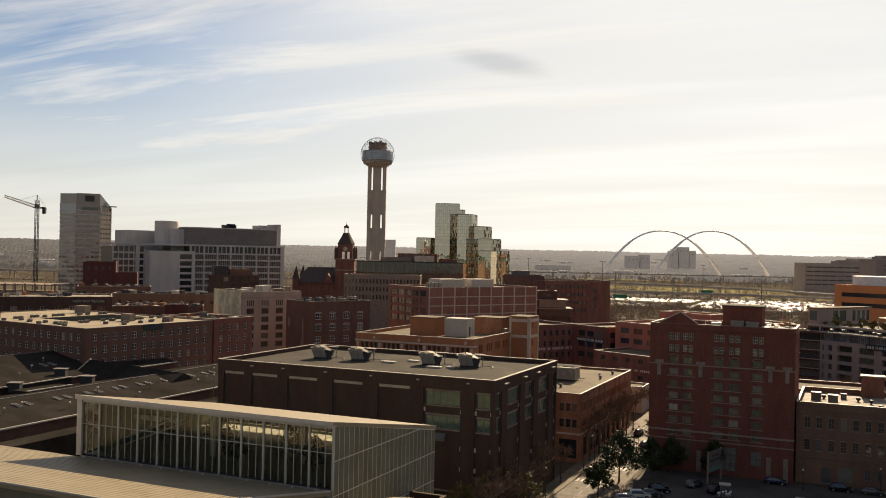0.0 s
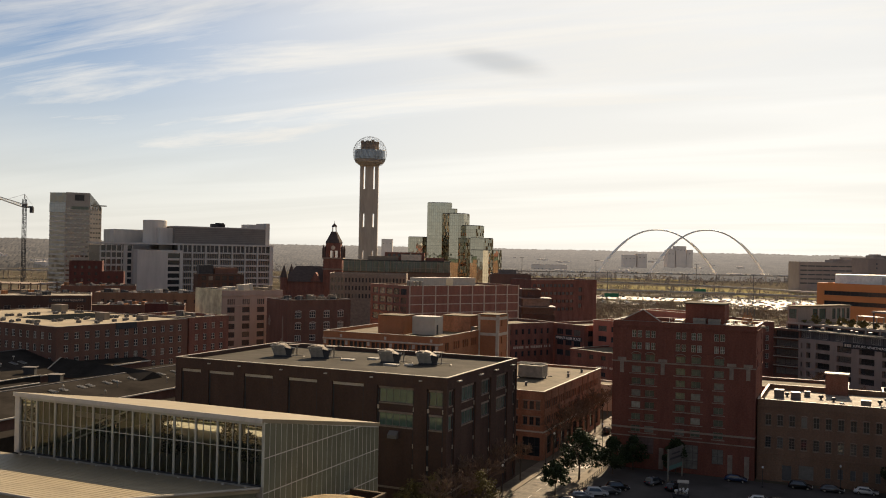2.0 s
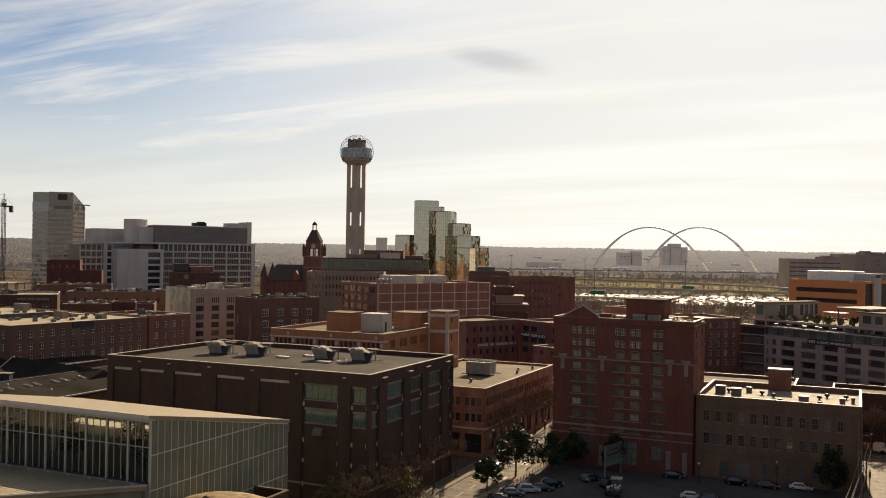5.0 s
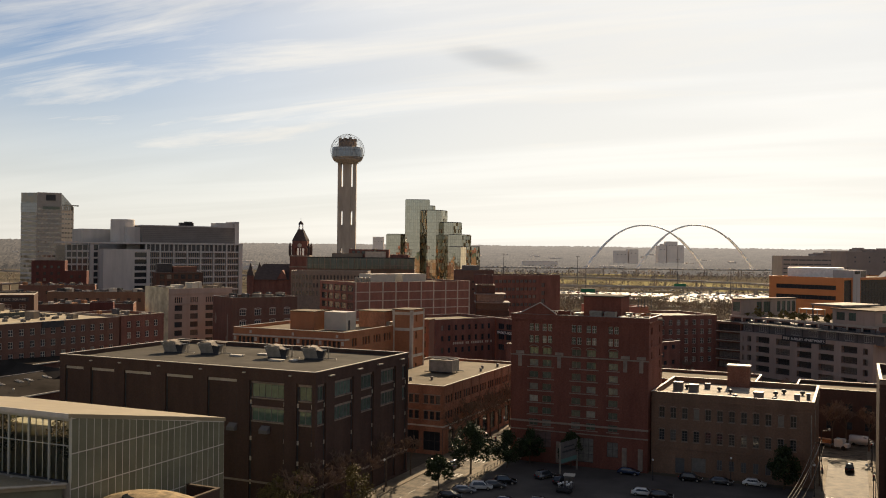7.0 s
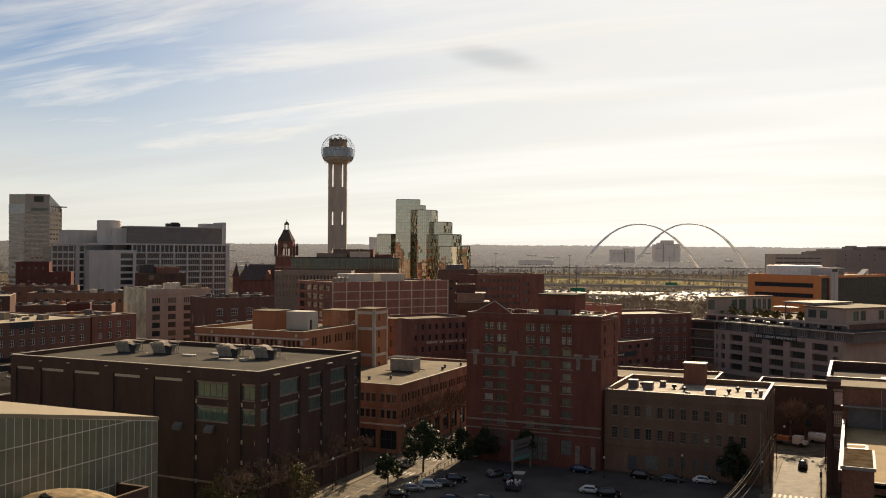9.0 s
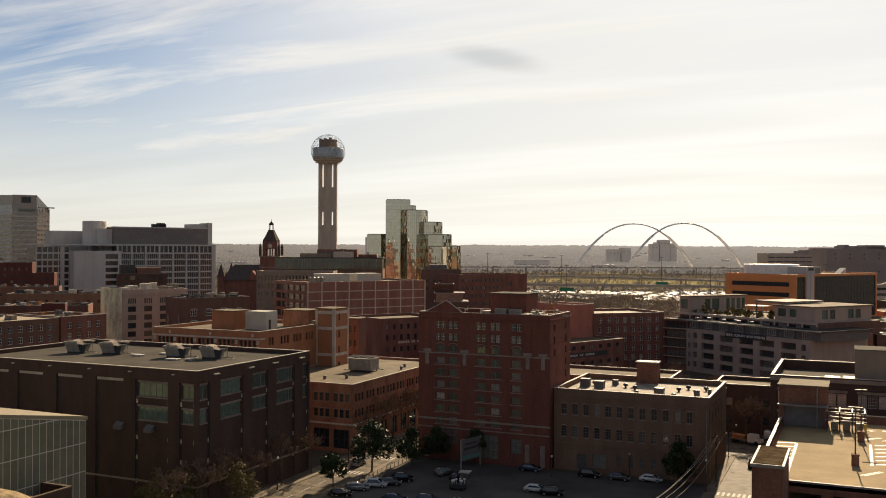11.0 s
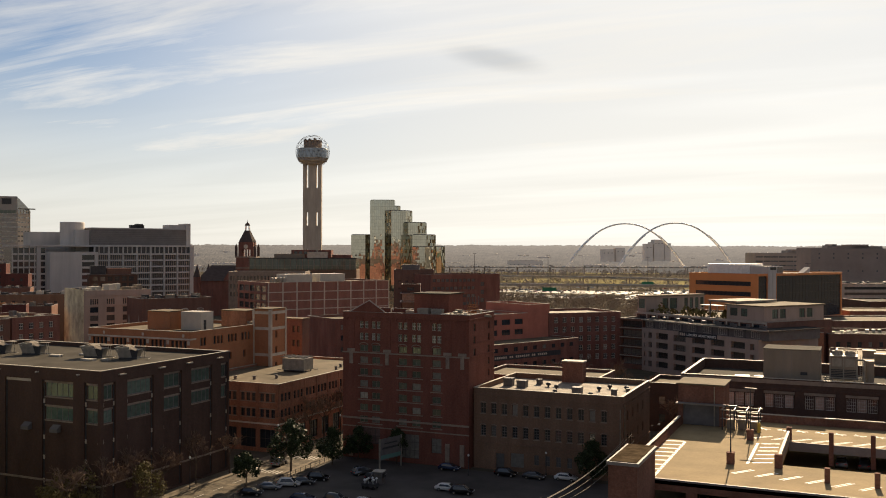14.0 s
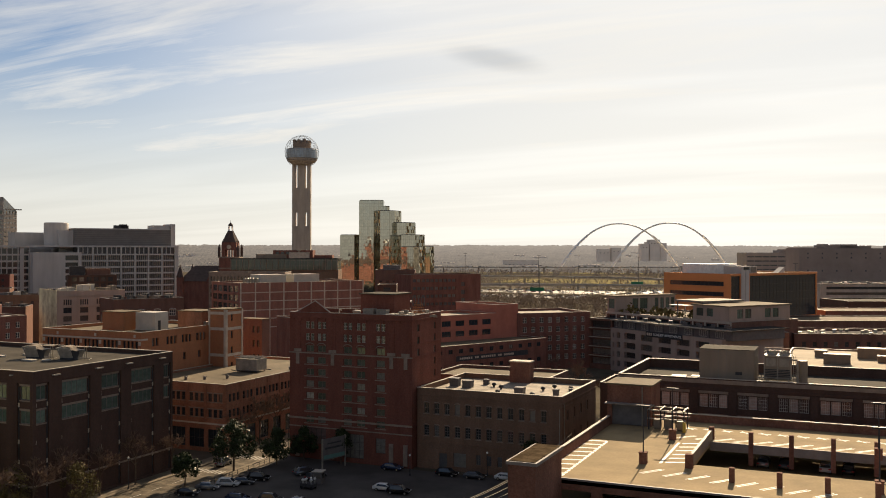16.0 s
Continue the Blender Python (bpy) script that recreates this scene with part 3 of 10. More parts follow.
def building(name, label, x, y, rz, W, D, H, wall, roof="roof_grey", coping="coping_dim", sides=None, parapet=0.9, thick=0.35,
             frame="frame_dark", glass="glass_dark", depth=0.22, category="building", bar=0.08, z0=0.0, cop=0.10):
    """A flat-roofed building. sides: for f, r, b, l a list of windows (x, z, w, h, nx, nz[, glass[, frame]]), x to the window's middle."""
    root = thing(name, label, category, x, y, 0, rz)
    sides = sides or {}
    place = {"f": ((0, 0), (1, 0), W), "r": ((W, 0), (0, 1), D), "b": ((W, D), (-1, 0), W), "l": ((0, D), (0, -1), D)}
    bm = bmesh.new()
    for k, (o, u, n) in place.items():
        wins = sides.get(k, ())
        facade(bm, o, u, n, z0, H, [(v[0] - v[2] / 2, v[0] + v[2] / 2, v[1], v[1] + v[3]) for v in wins], depth)
        for v in wins:
            window(root, o, u, v[0], v[1], v[2], v[3], v[4], v[5], v[7] if len(v) > 7 else frame, v[6] if len(v) > 6 and v[6] else glass, depth, bar)
    t, low = thick, H - parapet
    quad(bm, (0, 0, H), (W, 0, H), (W - t, t, H), (t, t, H))
    quad(bm, (W, 0, H), (W, D, H), (W - t, D - t, H), (W - t, t, H))
    quad(bm, (W, D, H), (0, D, H), (t, D - t, H), (W - t, D - t, H))
    quad(bm, (0, D, H), (0, 0, H), (t, t, H), (t, D - t, H))
    quad(bm, (t, t, low), (t, t, H), (W - t, t, H), (W - t, t, low))
    quad(bm, (W - t, D - t, low), (W - t, D - t, H), (t, D - t, H), (t, D - t, low))
    quad(bm, (t, D - t, low), (t, D - t, H), (t, t, H), (t, t, low))
    quad(bm, (W - t, t, low), (W - t, t, H), (W - t, D - t, H), (W - t, D - t, low))
    part("wall", bm, wall, root)
    bm = bmesh.new()
    box(bm, t * 0.6, W - t * 0.6, t * 0.6, D - t * 0.6, low - 0.3, low + 0.004)
    part("roof", bm, roof, root)
    bm = bmesh.new()
    e, c = 0.06, H + cop
    box(bm, -e, W + e, -e, t + e, H + 0.003, c)
    box(bm, -e, W + e, D - t - e, D + e, H + 0.003, c)
    box(bm, -e, t + e, t + e, D - t - e, H + 0.003, c)
    box(bm, W - t - e, W + e, t + e, D - t - e, H + 0.003, c)
    part("coping", bm, coping, root)
    return root


def rows_of(xs, zs, w, h, nx=1, nz=2, *more):
    return [(x, z, w, h, nx, nz, *more) for z in zs for x in xs]


def spread(a, b, n):
    return [a + (b - a) * (i + 0.5) / n for i in range(n)]


def strip(root, name, o, u, x0, x1, z0, z1, out, material, label=""):
    """A band or pilaster that stands proud of a wall by out metres."""
    o, u = Vector((o[0], o[1], 0)), Vector((u[0], u[1], 0))
    n = u.cross(Z)
    bm = bmesh.new()
    c = [o + u * x0 + n * out, o + u * x1 + n * out, o + u * x1 - n * 0.02, o + u * x0 - n * 0.02]
    prism(bm, [(p.x, p.y) for p in c], z0, z1)
    return part(name, bm, material, root, label)

# ---- ground and streets ----
bm = bmesh.new()
quad(bm, (-2500, -300, 0), (2500, -300, 0), (2500, 4500, 0), (-2500, 4500, 0))
tagged(part("ground", bm, "ground_far"), "flat dry winter ground reaching to the horizon", "ground", kind="structure")


def flat(name, label, category, x0, x1, y0, y1, z, material, kind="structure"):
    bm = bmesh.new()
    box(bm, x0, x1, y0, y1, -0.3, z)
    return tagged(part(name, bm, material), label, category, kind=kind)


flat("road_lamar", "worn asphalt street running between brick buildings", "road", -53.5, -45.5, 60, 420, 0.02, "asphalt_worn")
flat("road_side", "worn sunlit asphalt street beside the parking garage", "road", 22.6, 30.6, 60, 420, 0.02, "asphalt_worn")
flat("road_cross", "asphalt cross street behind the brick hotel", "road", -45.5, 22.6, 241, 252, 0.024, "asphalt_worn")
flat("pavement_1", "pale concrete sidewalk along the brick museum", "pavement", -57.2, -53.5, 60, 420, 0.16, "pavement")
flat("pavement_2", "pale concrete sidewalk with trees along the parking lot", "pavement", -45.5, -42.0, 60, 241, 0.16, "pavement")
flat("pavement_3", "pale concrete sidewalk beside the tan building", "pavement", 20.7, 22.6, 60, 241, 0.16, "pavement")
flat("pavement_4", "pale concrete sidewalk beside the parking garage", "pavement", 30.6, 32.1, 60, 420, 0.16, "pavement")
flat("parking_lot", "dark asphalt parking lot in the shade of the hotel", "parking lot", -42.0, 20.7, 120, 209.5, 0.03, "asphalt")

# ---- brick museum with rooftop units ----
def dark_museum():
    x0, y0, W, D, H = -116.3, 152.1, 59.1, 36.4, 24.9
    t = 0.4
    root = thing("museum_building", "large dark brown brick building with pilasters and grey flat roof", "building", x0, y0)
    front = [(1.4, 6.2, 0), (8.0, 14.0, 0), (16.4, 23.0, 0), (26.4, 32.8, 0), (36.0, 42.6, 0), (45.3, 52.7, 1), (55.2, 58.4, 1)]
    right = [(0.7, 3.6, 1), (6.5, 13.4, 1), (16.2, 21.4, 1), (24.2, 30.8, 1), (33.6, 35.9, 1)]
    bm = bmesh.new()
    place = {"f": ((0, 0), (1, 0), W, front), "r": ((W, 0), (0, 1), D, right), "b": ((W, D), (-1, 0), W, []), "l": ((0, D), (0, -1), D, [])}
    for k, (o, u, n, bays) in place.items():
        facade(bm, o, u, n, 0, H, [(a, b, 0.6, 22.75) for a, b, _ in bays], t)
    low = H - 0.8
    for a, b, c, d in (((t, t), (W - t, t), (W, 0), (0, 0)), ((W - t, t), (W - t, D - t), (W, D), (W, 0)), ((W - t, D - t), (t, D - t), (0, D), (W, D)), ((t, D - t), (t, t), (0, 0), (0, D))):
        quad(bm, (*d, H), (*c, H), (*b, H), (*a, H))
        quad(bm, (*a, low), (*a, H), (*b, H), (*b, low))
    part("wall", bm, "brick_dark", root)
    for k in "fr":
        o, u, n, bays = place[k]
        uu, nn = Vector((*u, 0)), Vector((*u, 0)).cross(Z)
        for a, b, glazed in bays:
            oo = Vector((*o, 0)) + uu * a - nn * t
            wins = [(0.35, b - a - 0.35, 19.8, 22.25), (0.35, b - a - 0.35, 15.6, 17.9)] if glazed else []
            bm = bmesh.new()
            facade(bm, oo, u, b - a, 0.6, 22.75, wins, 0.15)
            part("bay_panel", bm, "brick_dark", root)
            for p, q, za, zb in wins:
                window(root, oo, u, (p + q) / 2, za, q - p, zb - za, max(2, round((q - p) / 1.3)), 1, "coping_dim", "glass_green", 0.15, 0.09)
                strip(root, "lintel", oo, u, p - 0.1, q + 0.1, zb + 0.02, zb + 0.36, 0.05, "stone_dim")
                strip(root, "sill", oo, u, p - 0.1, q + 0.1, za - 0.26, za - 0.02, 0.08, "stone_dim")
            if not glazed:
                strip(root, "lintel", oo, u, 0.1, b - a - 0.1, 22.2, 22.7, 0.09, "stone_pale", "pale stone lintel")
            # dark slots with pale blocks either side of each pilaster
            for e in (0.0, b - a - 0.28):
                strip(root, "rain_slot", oo, u, e, e + 0.28, 0.7, 22.1, 0.06, "metal_dark", "dark vertical downpipe slot")
                if k == "r" or b > 44:
                    for zb in (4.2, 8.4, 12.0, 18.5):
                        strip(root, "stone_block", oo, u, e, e + 0.34, zb, zb + 0.75, 0.12, "stone_pale", "pale stone block")
    strip(root, "belt_course", (0, 0), (1, 0), 0.0, W, 4.6, 4.95, 0.1, "stone_dim")
    strip(root, "belt_course", (W, 0), (0, 1), 0.0, D, 4.6, 4.95, 0.1, "stone_dim")
    for xa in (8, 15.2, 24.7, 34.4, 44, 53.8):
        strip(root, "wall_light", (0, 0), (1, 0), xa, xa + 0.5, 24.0, 24.2, 0.4, "metal_white", "small white wall light")
    for ya in (4.2, 14.6, 22.6, 32.2):
        strip(root, "wall_light", (W, 0), (0, 1), ya, ya + 1.6, 23.8, 24.0, 0.5, "coping_pale", "pale ledge light")
    bm = bmesh.new()
    box(bm, 0.2, W - 0.2, 0.2, D - 0.2, low - 0.3, low)
    part("roof", bm, "roof_grey", root)
    bm = bmesh.new()
    for a in ((-0.06, W + 0.06, -0.06, 0.5), (-0.06, W + 0.06, D - 0.5, D + 0.06), (-0.06, 0.5, 0.5, D - 0.5), (W - 0.5, W + 0.06, 0.5, D - 0.5)):
        box(bm, *a, H + 0.003, H + 0.09)
    part("coping", bm, "coping_pale", root, "pale metal coping")
    # two louvred boxes on the front wall
    for xa in (48.0, 41.0):
        bm = bmesh.new()
        prism(bm, [(xa, -0.9), (xa + 1.8, -0.9), (xa + 1.8, 0), (xa, 0)], 13.6, [14.2, 14.2, 14.9, 14.9])
        part("vent_hood", bm, "metal_grey", root, "grey sheet-metal vent hood")
    return root


dark_museum()


def rooftop_unit(x, y, z, rz=0.0):
    """A big exhaust plenum: a flared sheet-metal hopper with lifted flaps on top and a closed dark body for the shaded
    throat at one side.
    """
    root = thing("rooftop_unit", "galvanised rooftop air unit with lifted flaps on the grey roof", "air unit", x, y, z, rz, "units on the museum roof")

    def hopper(lo, hi, za, zb):
        bm = bmesh.new()
        a = [bm.verts.new((*p, za)) for p in lo]
        b = [bm.verts.new((*p, zb)) for p in hi]
        bm.faces.new(b); bm.faces.new(a[::-1])
        for i in range(4):
            bm.faces.new((a[i], a[(i + 1) % 4], b[(i + 1) % 4], b[i]))
        return bm

    part("body", hopper([(-1.7, -1.1), (0.9, -1.1), (0.9, 1.1), (-1.7, 1.1)], [(-2.4, -1.45), (0.5, -1.45), (0.5, 1.45), (-2.4, 1.45)], 0.35, 2.3), "metal_galv", root)
    # solid dark hopper paints the shaded gap under the flaps
    part("throat", hopper([(0.9, -1.0), (1.9, -1.0), (1.9, 1.0), (0.9, 1.0)], [(0.5, -1.3), (2.3, -1.3), (2.3, 1.3), (0.5, 1.3)], 0.35, 1.9), "metal_dark", root, "closed dark body standing in for the shaded throat")
    bm = bmesh.new(); box(bm, -1.8, 2.0, -1.2, 1.2, 0, 0.35); part("curb", bm, "metal_dark", root)
    bm = bmesh.new(); box(bm, -2.5, 0.6, -1.55, 1.55, 2.3, 2.42); part("rim", bm, "coping_pale", root, "pale sheet-metal rim")
    # flaps: x from, x to, height at each end, y from, y to, and how much the near edge droops
    for x0, x1, za, zb, y0, y1, droop in ((-2.2, -0.9, 2.46, 2.70, -1.2, 1.2, -0.05), (-0.7, 0.5, 2.72, 2.52, -1.3, 1.2, 0.1), (0.7, 1.9, 2.40, 2.05, -1.5, -0.2, 0.35), (1.0, 3.2, 2.45, 2.40, 0.1, 1.4, 0.0)):
        bm = bmesh.new()
        v = [bm.verts.new(p) for p in ((x0, y0, za - droop), (x1, y0, zb - droop), (x1, y1, zb), (x0, y1, za), (x0, y0, za - droop + 0.08), (x1, y0, zb - droop + 0.08), (x1, y1, zb + 0.08), (x0, y1, za + 0.08))]
        for q in ((3, 2, 1, 0), (4, 5, 6, 7), (0, 1, 5, 4), (1, 2, 6, 5), (2, 3, 7, 6), (3, 0, 4, 7)):
            bm.faces.new([v[k] for k in q])
        part("flap", bm, "metal_beige", root, "pale lifted sheet-metal flap")
    for px, py in ((-2.0, -1.42), (0.2, -1.42)):
        bm = bmesh.new(); box(bm, px, px + 0.22, py - 0.05, py, 1.9, 2.1); part("lifting_lug", bm, "metal_white", root)
    for py in (0.3, 1.2):
        bm = bmesh.new(); rod(bm, (2.7, py, 0), (2.7, py, 2.42), 0.07, n=6); part("flap_post", bm, "metal_galv", root)
    bm = bmesh.new()
    rod(bm, (2.0, -0.9, 0.35), (4.6, -0.7, 0.3), 0.06, n=5); rod(bm, (4.6, -0.7, 0.3), (4.9, -2.6, 0.25), 0.06, n=5)
    part("pipe", bm, "metal_galv", root)
    return root


for p in ((-103.2, 170.5), (-95.0, 172.0), (-79.2, 173.2), (-71.4, 174.6)):
    rooftop_unit(*p, 24.1, 20.0)


def roof_hatch(x, y, z, w, d, h, material="metal_white", label="low white roof hatch on the grey flat roof", group="roof hatches"):
    bm = bmesh.new()
    box(bm, -w / 2, w / 2, -d / 2, d / 2, 0, h * 0.7)
    box(bm, -w / 2 - 0.06, w / 2 + 0.06, -d / 2 - 0.06, d / 2 + 0.06, h * 0.7, h)
    bmesh.ops.bevel(bm, geom=bm.edges[:], offset=0.03, segments=1, affect="EDGES")
    return tagged(part("roof_hatch", bm, material, None, "", (x, y, z)), label, "roof hatch", group)


for p in ((-88.0, 171.5, 2.6, 1.2), (-84.6, 176.0, 2.2, 1.3), (-76.6, 168.8, 3.0, 1.3), (-73.6, 170.3, 1.6, 0.9)):
    roof_hatch(p[0], p[1], 24.1, p[2], p[3], 0.35)


# ---- glazed pavilion with the sloping roof ----
def glass_pavilion():
    x0, x1, y0, y1 = -97.0, -57.0, 97.0, 126.3
    base, zf, zb = 18.3, 26.55, 21.2
    root = thing("glass_pavilion", "glazed pavilion with white mullions and a sloping tan metal roof", "building", x0, y0)
    W, D = x1 - x0, y1 - y0
    top = lambda y: zf + (zb - zf) * y / D - 0.55
    bm = bmesh.new()
    v = [bm.verts.new(p) for p in ((-0.5, -0.5, zf - 0.5), (W + 0.12, -0.5, zf - 0.5), (W + 0.12, D + 0.3, zb - 0.4), (-0.5, D + 0.3, zb - 0.4),
                                   (-0.5, -0.5, zf), (W + 0.12, -0.5, zf), (W + 0.12, D + 0.3, zb + 0.1), (-0.5, D + 0.3, zb + 0.1))]
    for q in ((3, 2, 1, 0), (4, 5, 6, 7), (0, 1, 5, 4), (1, 2, 6, 5), (2, 3, 7, 6), (3, 0, 4, 7)):
        bm.faces.new([v[i] for i in q])
    part("roof", bm, "roof_metal_tan", root)
    bm = bmesh.new()
    quad(bm, (0, D - 0.1, zb - 0.42), (W - 0.2, D - 0.1, zb - 0.42), (W - 0.2, 0.15, zf - 0.52), (0, 0.15, zf - 0.52))
    part("ceiling", bm, "interior_olive", root)
    # glazed front: posts, thin mullions, rails and panes
    n = 12
    pitch = W / n
    for i in range(n + 1):
        bm = bmesh.new()
        box(bm, i * pitch - 0.13, i * pitch + 0.13, -0.14, 0.10, base, zf - 0.5)
        part("post", bm, "mullion_white", root)
    for i in range(n):
        for j in (1, 2):
            bm = bmesh.new()
            x = i * pitch + j * pitch / 3
            box(bm, x - 0.035, x + 0.035, -0.05, 0.05, base + 0.2, zf - 0.9)
            part("mullion", bm, "mullion_white", root)
        for za, zc in ((base + 0.2, base + 4.35), (base + 4.35, zf - 0.9)):
            for j in range(3):
                bm = bmesh.new()
                xa = i * pitch + j * pitch / 3
                quad(bm, (xa, 0.02, za), (xa + pitch / 3, 0.02, za), (xa + pitch / 3, 0.02, zc), (xa, 0.02, zc))
                ob = part("pane", bm, "glass_clear", root)
                ob.visible_shadow = False
    bm = bmesh.new(); box(bm, -0.55, W + 0.15, -0.62, -0.5, zf - 0.55, zf + 0.02); part("fascia", bm, "frame_pale", root, "white roof fascia")
    bm = bmesh.new(); box(bm, -0.5, 0.35, -0.3, 0.35, base, zf - 0.55); part("corner_post", bm, "frame_pale", root, "broad white corner post")
    for za, h in ((base, 0.2), (base + 4.3, 0.09), (zf - 0.95, 0.5)):
        bm = bmesh.new()
        box(bm, 0, W, -0.12, 0.1, za, za + h)
        part("rail", bm, "metal_dark" if za == base else "mullion_white", root)
    # translucent panel wall on the street side
    cols, zs = 24, [0.7, 4.9, 9.1, 13.3, 17.5, 21.7, 25.9]
    dy = D / cols
    for i in range(cols):
        ya, yb = i * dy, (i + 1) * dy
        for za, zc in zip(zs, zs[1:]):
            ta, tb = min(zc, top(ya) + 0.1) - 0.025, min(zc, top(yb) + 0.1) - 0.025
            if tb <= za + 0.1:
                ta, tb = max(ta, za + 0.12), za + 0.11
                if top(ya) < za + 0.15:
                    continue
            bm = bmesh.new()
            e = 0.055
            pts = [(W + 0.10, ya + e, za + e), (W + 0.10, yb - e, za + e), (W + 0.10, yb - e, tb - e), (W + 0.10, ya + e, ta - e)]
            f = [bm.verts.new(p) for p in pts]
            g = [bm.verts.new((p[0] - 0.01, p[1], p[2])) for p in pts]
            bm.faces.new(f)
            for k in range(4):
                bm.faces.new((f[k], g[k], g[(k + 1) % 4], f[(k + 1) % 4]))
            part("wall_panel", bm, "panel_glass", root)
    bm = bmesh.new()
    f = [bm.verts.new(p) for p in ((W + 0.088, 0, 0), (W + 0.088, D, 0), (W + 0.088, D, zb - 0.4), (W + 0.088, 0, zf - 0.5))]
    bm.faces.new(f)
    g = [bm.verts.new(p) for p in ((W - 0.2, 0, 0), (W - 0.2, D, 0), (W - 0.2, D, zb - 0.4), (W - 0.2, 0, zf - 0.5))]
    bm.faces.new(g[::-1])
    for k in range(4):
        bm.faces.new((f[k], g[k], g[(k + 1) % 4], f[(k + 1) % 4]))
    part("backing_wall", bm, "frame_pale", root)
    # glazed back, left wall, floor inside
    bm = bmesh.new()
    facade(bm, (W - 0.2, D), (-1, 0), W - 0.2, 0, zb - 0.4, [(0.3 + 1.64 * i, 1.84 + 1.64 * i, base + 0.3, zb - 0.6) for i in range(24)], 0.2)
    part("back_wall", bm, "interior_olive", root)
    bm = bmesh.new()
    f = [bm.verts.new(p) for p in ((0, D, 0), (0, 3.4, 0), (0, 3.4, top(3.4)), (0, D, zb - 0.4))]
    bm.faces.new(f)
    part("end_wall", bm, "interior_olive", root)
    for k in range(3):
        bm = bmesh.new()
        quad(bm, (0, 3.4 - k * 1.13, base + 0.3), (0, 2.27 - k * 1.13, base + 0.3), (0, 2.27 - k * 1.13, zf - 1.2), (0, 3.4 - k * 1.13, zf - 1.2))
        part("pane", bm, "glass_clear", root).visible_shadow = False
        bm = bmesh.new()
        box(bm, -0.08, 0.08, 3.3 - k * 1.13, 3.44 - k * 1.13, base, zf - 0.8)
        part("mullion", bm, "mullion_white", root)
    bm = bmesh.new()
    box(bm, 0.05, W - 0.25, 0.12, D - 0.1, base - 0.4, base - 0.02)
    part("inner_floor", bm, "metal_white", root)
    bm = bmesh.new()
    for a, b in (((1.5, 7, base + 0.3), (12.5, 7, base + 4.6)), ((1.5, 7, base + 1.3), (12.5, 7, base + 5.6))):
        rod(bm, a, b, 0.14, n=6)
    part("stair_rail", bm, "mullion_white", root, "sloping white stair rail")
    bm = bmesh.new(); box(bm, 1.0, 9.5, 9.0, 9.4, base + 3.6, base + 4.3); box(bm, 15.6, 16.6, 8.0, 9.0, base, base + 6.0); box(bm, 29.0, 29.7, 10, 10.7, base, base + 5.4); part("inner_column", bm, "mullion_white", root)
    # lower storey under the front and the terrace before it
    bm = bmesh.new()
    facade(bm, (0, -0.05), (1, 0), W, 0, base - 0.02, (), 0.1)
    part("lower_wall", bm, "coping_pale", root)
    return root


glass_pavilion()
terrace = thing("terrace_roof", "low tan metal roof in front of the glass pavilion", "roof", 0, 0)
# the roof rises towards its free edge, like the pavilion's own
LOW, HIGH, NEAR, FAR = 18.2, 21.73, 71.2, 96.4
slope = lambda y: LOW + (HIGH - LOW) * (FAR - y) / (FAR - NEAR)
bm = bmesh.new()
edge = [(-160, FAR), (-160, NEAR), (-62.0, NEAR), (-57.0, FAR)]
lo = [bm.verts.new((x, y, slope(y) - 0.45)) for x, y in edge]
hi = [bm.verts.new((x, y, slope(y))) for x, y in edge]
bm.faces.new(hi); bm.faces.new(lo[::-1])
for k in range(4):
    bm.faces.new((lo[k], lo[(k + 1) % 4], hi[(k + 1) % 4], hi[k]))
part("roof_slab", bm, "roof_metal_tan", terrace)
bm = bmesh.new()
pts = [(-159, FAR - 0.2), (-159, NEAR + 0.6), (-62.6, NEAR + 0.6), (-57.4, FAR - 0.2)]
prism(bm, pts, 0, [slope(y) - 0.46 for x, y in pts])
part("wall", bm, "panel_glass", terrace)
for k in range(27):
    y = NEAR + 0.6 + k * 0.94
    bm = bmesh.new()
    xe = -62.0 + 5.0 * (y - NEAR) / (FAR - NEAR) - 0.2
    z = slope(y)
    v = [bm.verts.new(p) for p in ((-159.5, y - 0.03, z), (xe, y - 0.03, z), (xe, y + 0.03, z), (-159.5, y + 0.03, z), (-159.5, y - 0.03, z + 0.025), (xe, y - 0.03, z + 0.025), (xe, y + 0.03, z + 0.025), (-159.5, y + 0.03, z + 0.025))]
    for q in ((4, 5, 6, 7), (0, 1, 5, 4), (1, 2, 6, 5), (2, 3, 7, 6)):
        bm.faces.new([v[i] for i in q])
    part("standing_seam", bm, "roof_metal_tan", terrace)
bm = bmesh.new()
for (ax, ay), (bx, by) in zip(edge[1:], edge[2:]):
    rod(bm, (ax, ay, slope(ay) + 0.08), (bx, by, slope(by) + 0.08), 0.16, n=6)
part("edge_trim", bm, "coping_pale", terrace)
for k in range(12):
    bm = bmesh.new(); lathe(bm, [(0.16, 0), (0.16, 0.12), (0.05, 0.22)], 10)
    tagged(part("floor_light", bm, "metal_white", None, "", (-95.3 + k * 3.33, 95.9, slope(95.9))), "small white dome light at the foot of the glazing", "light fitting", "lights along the glazing")

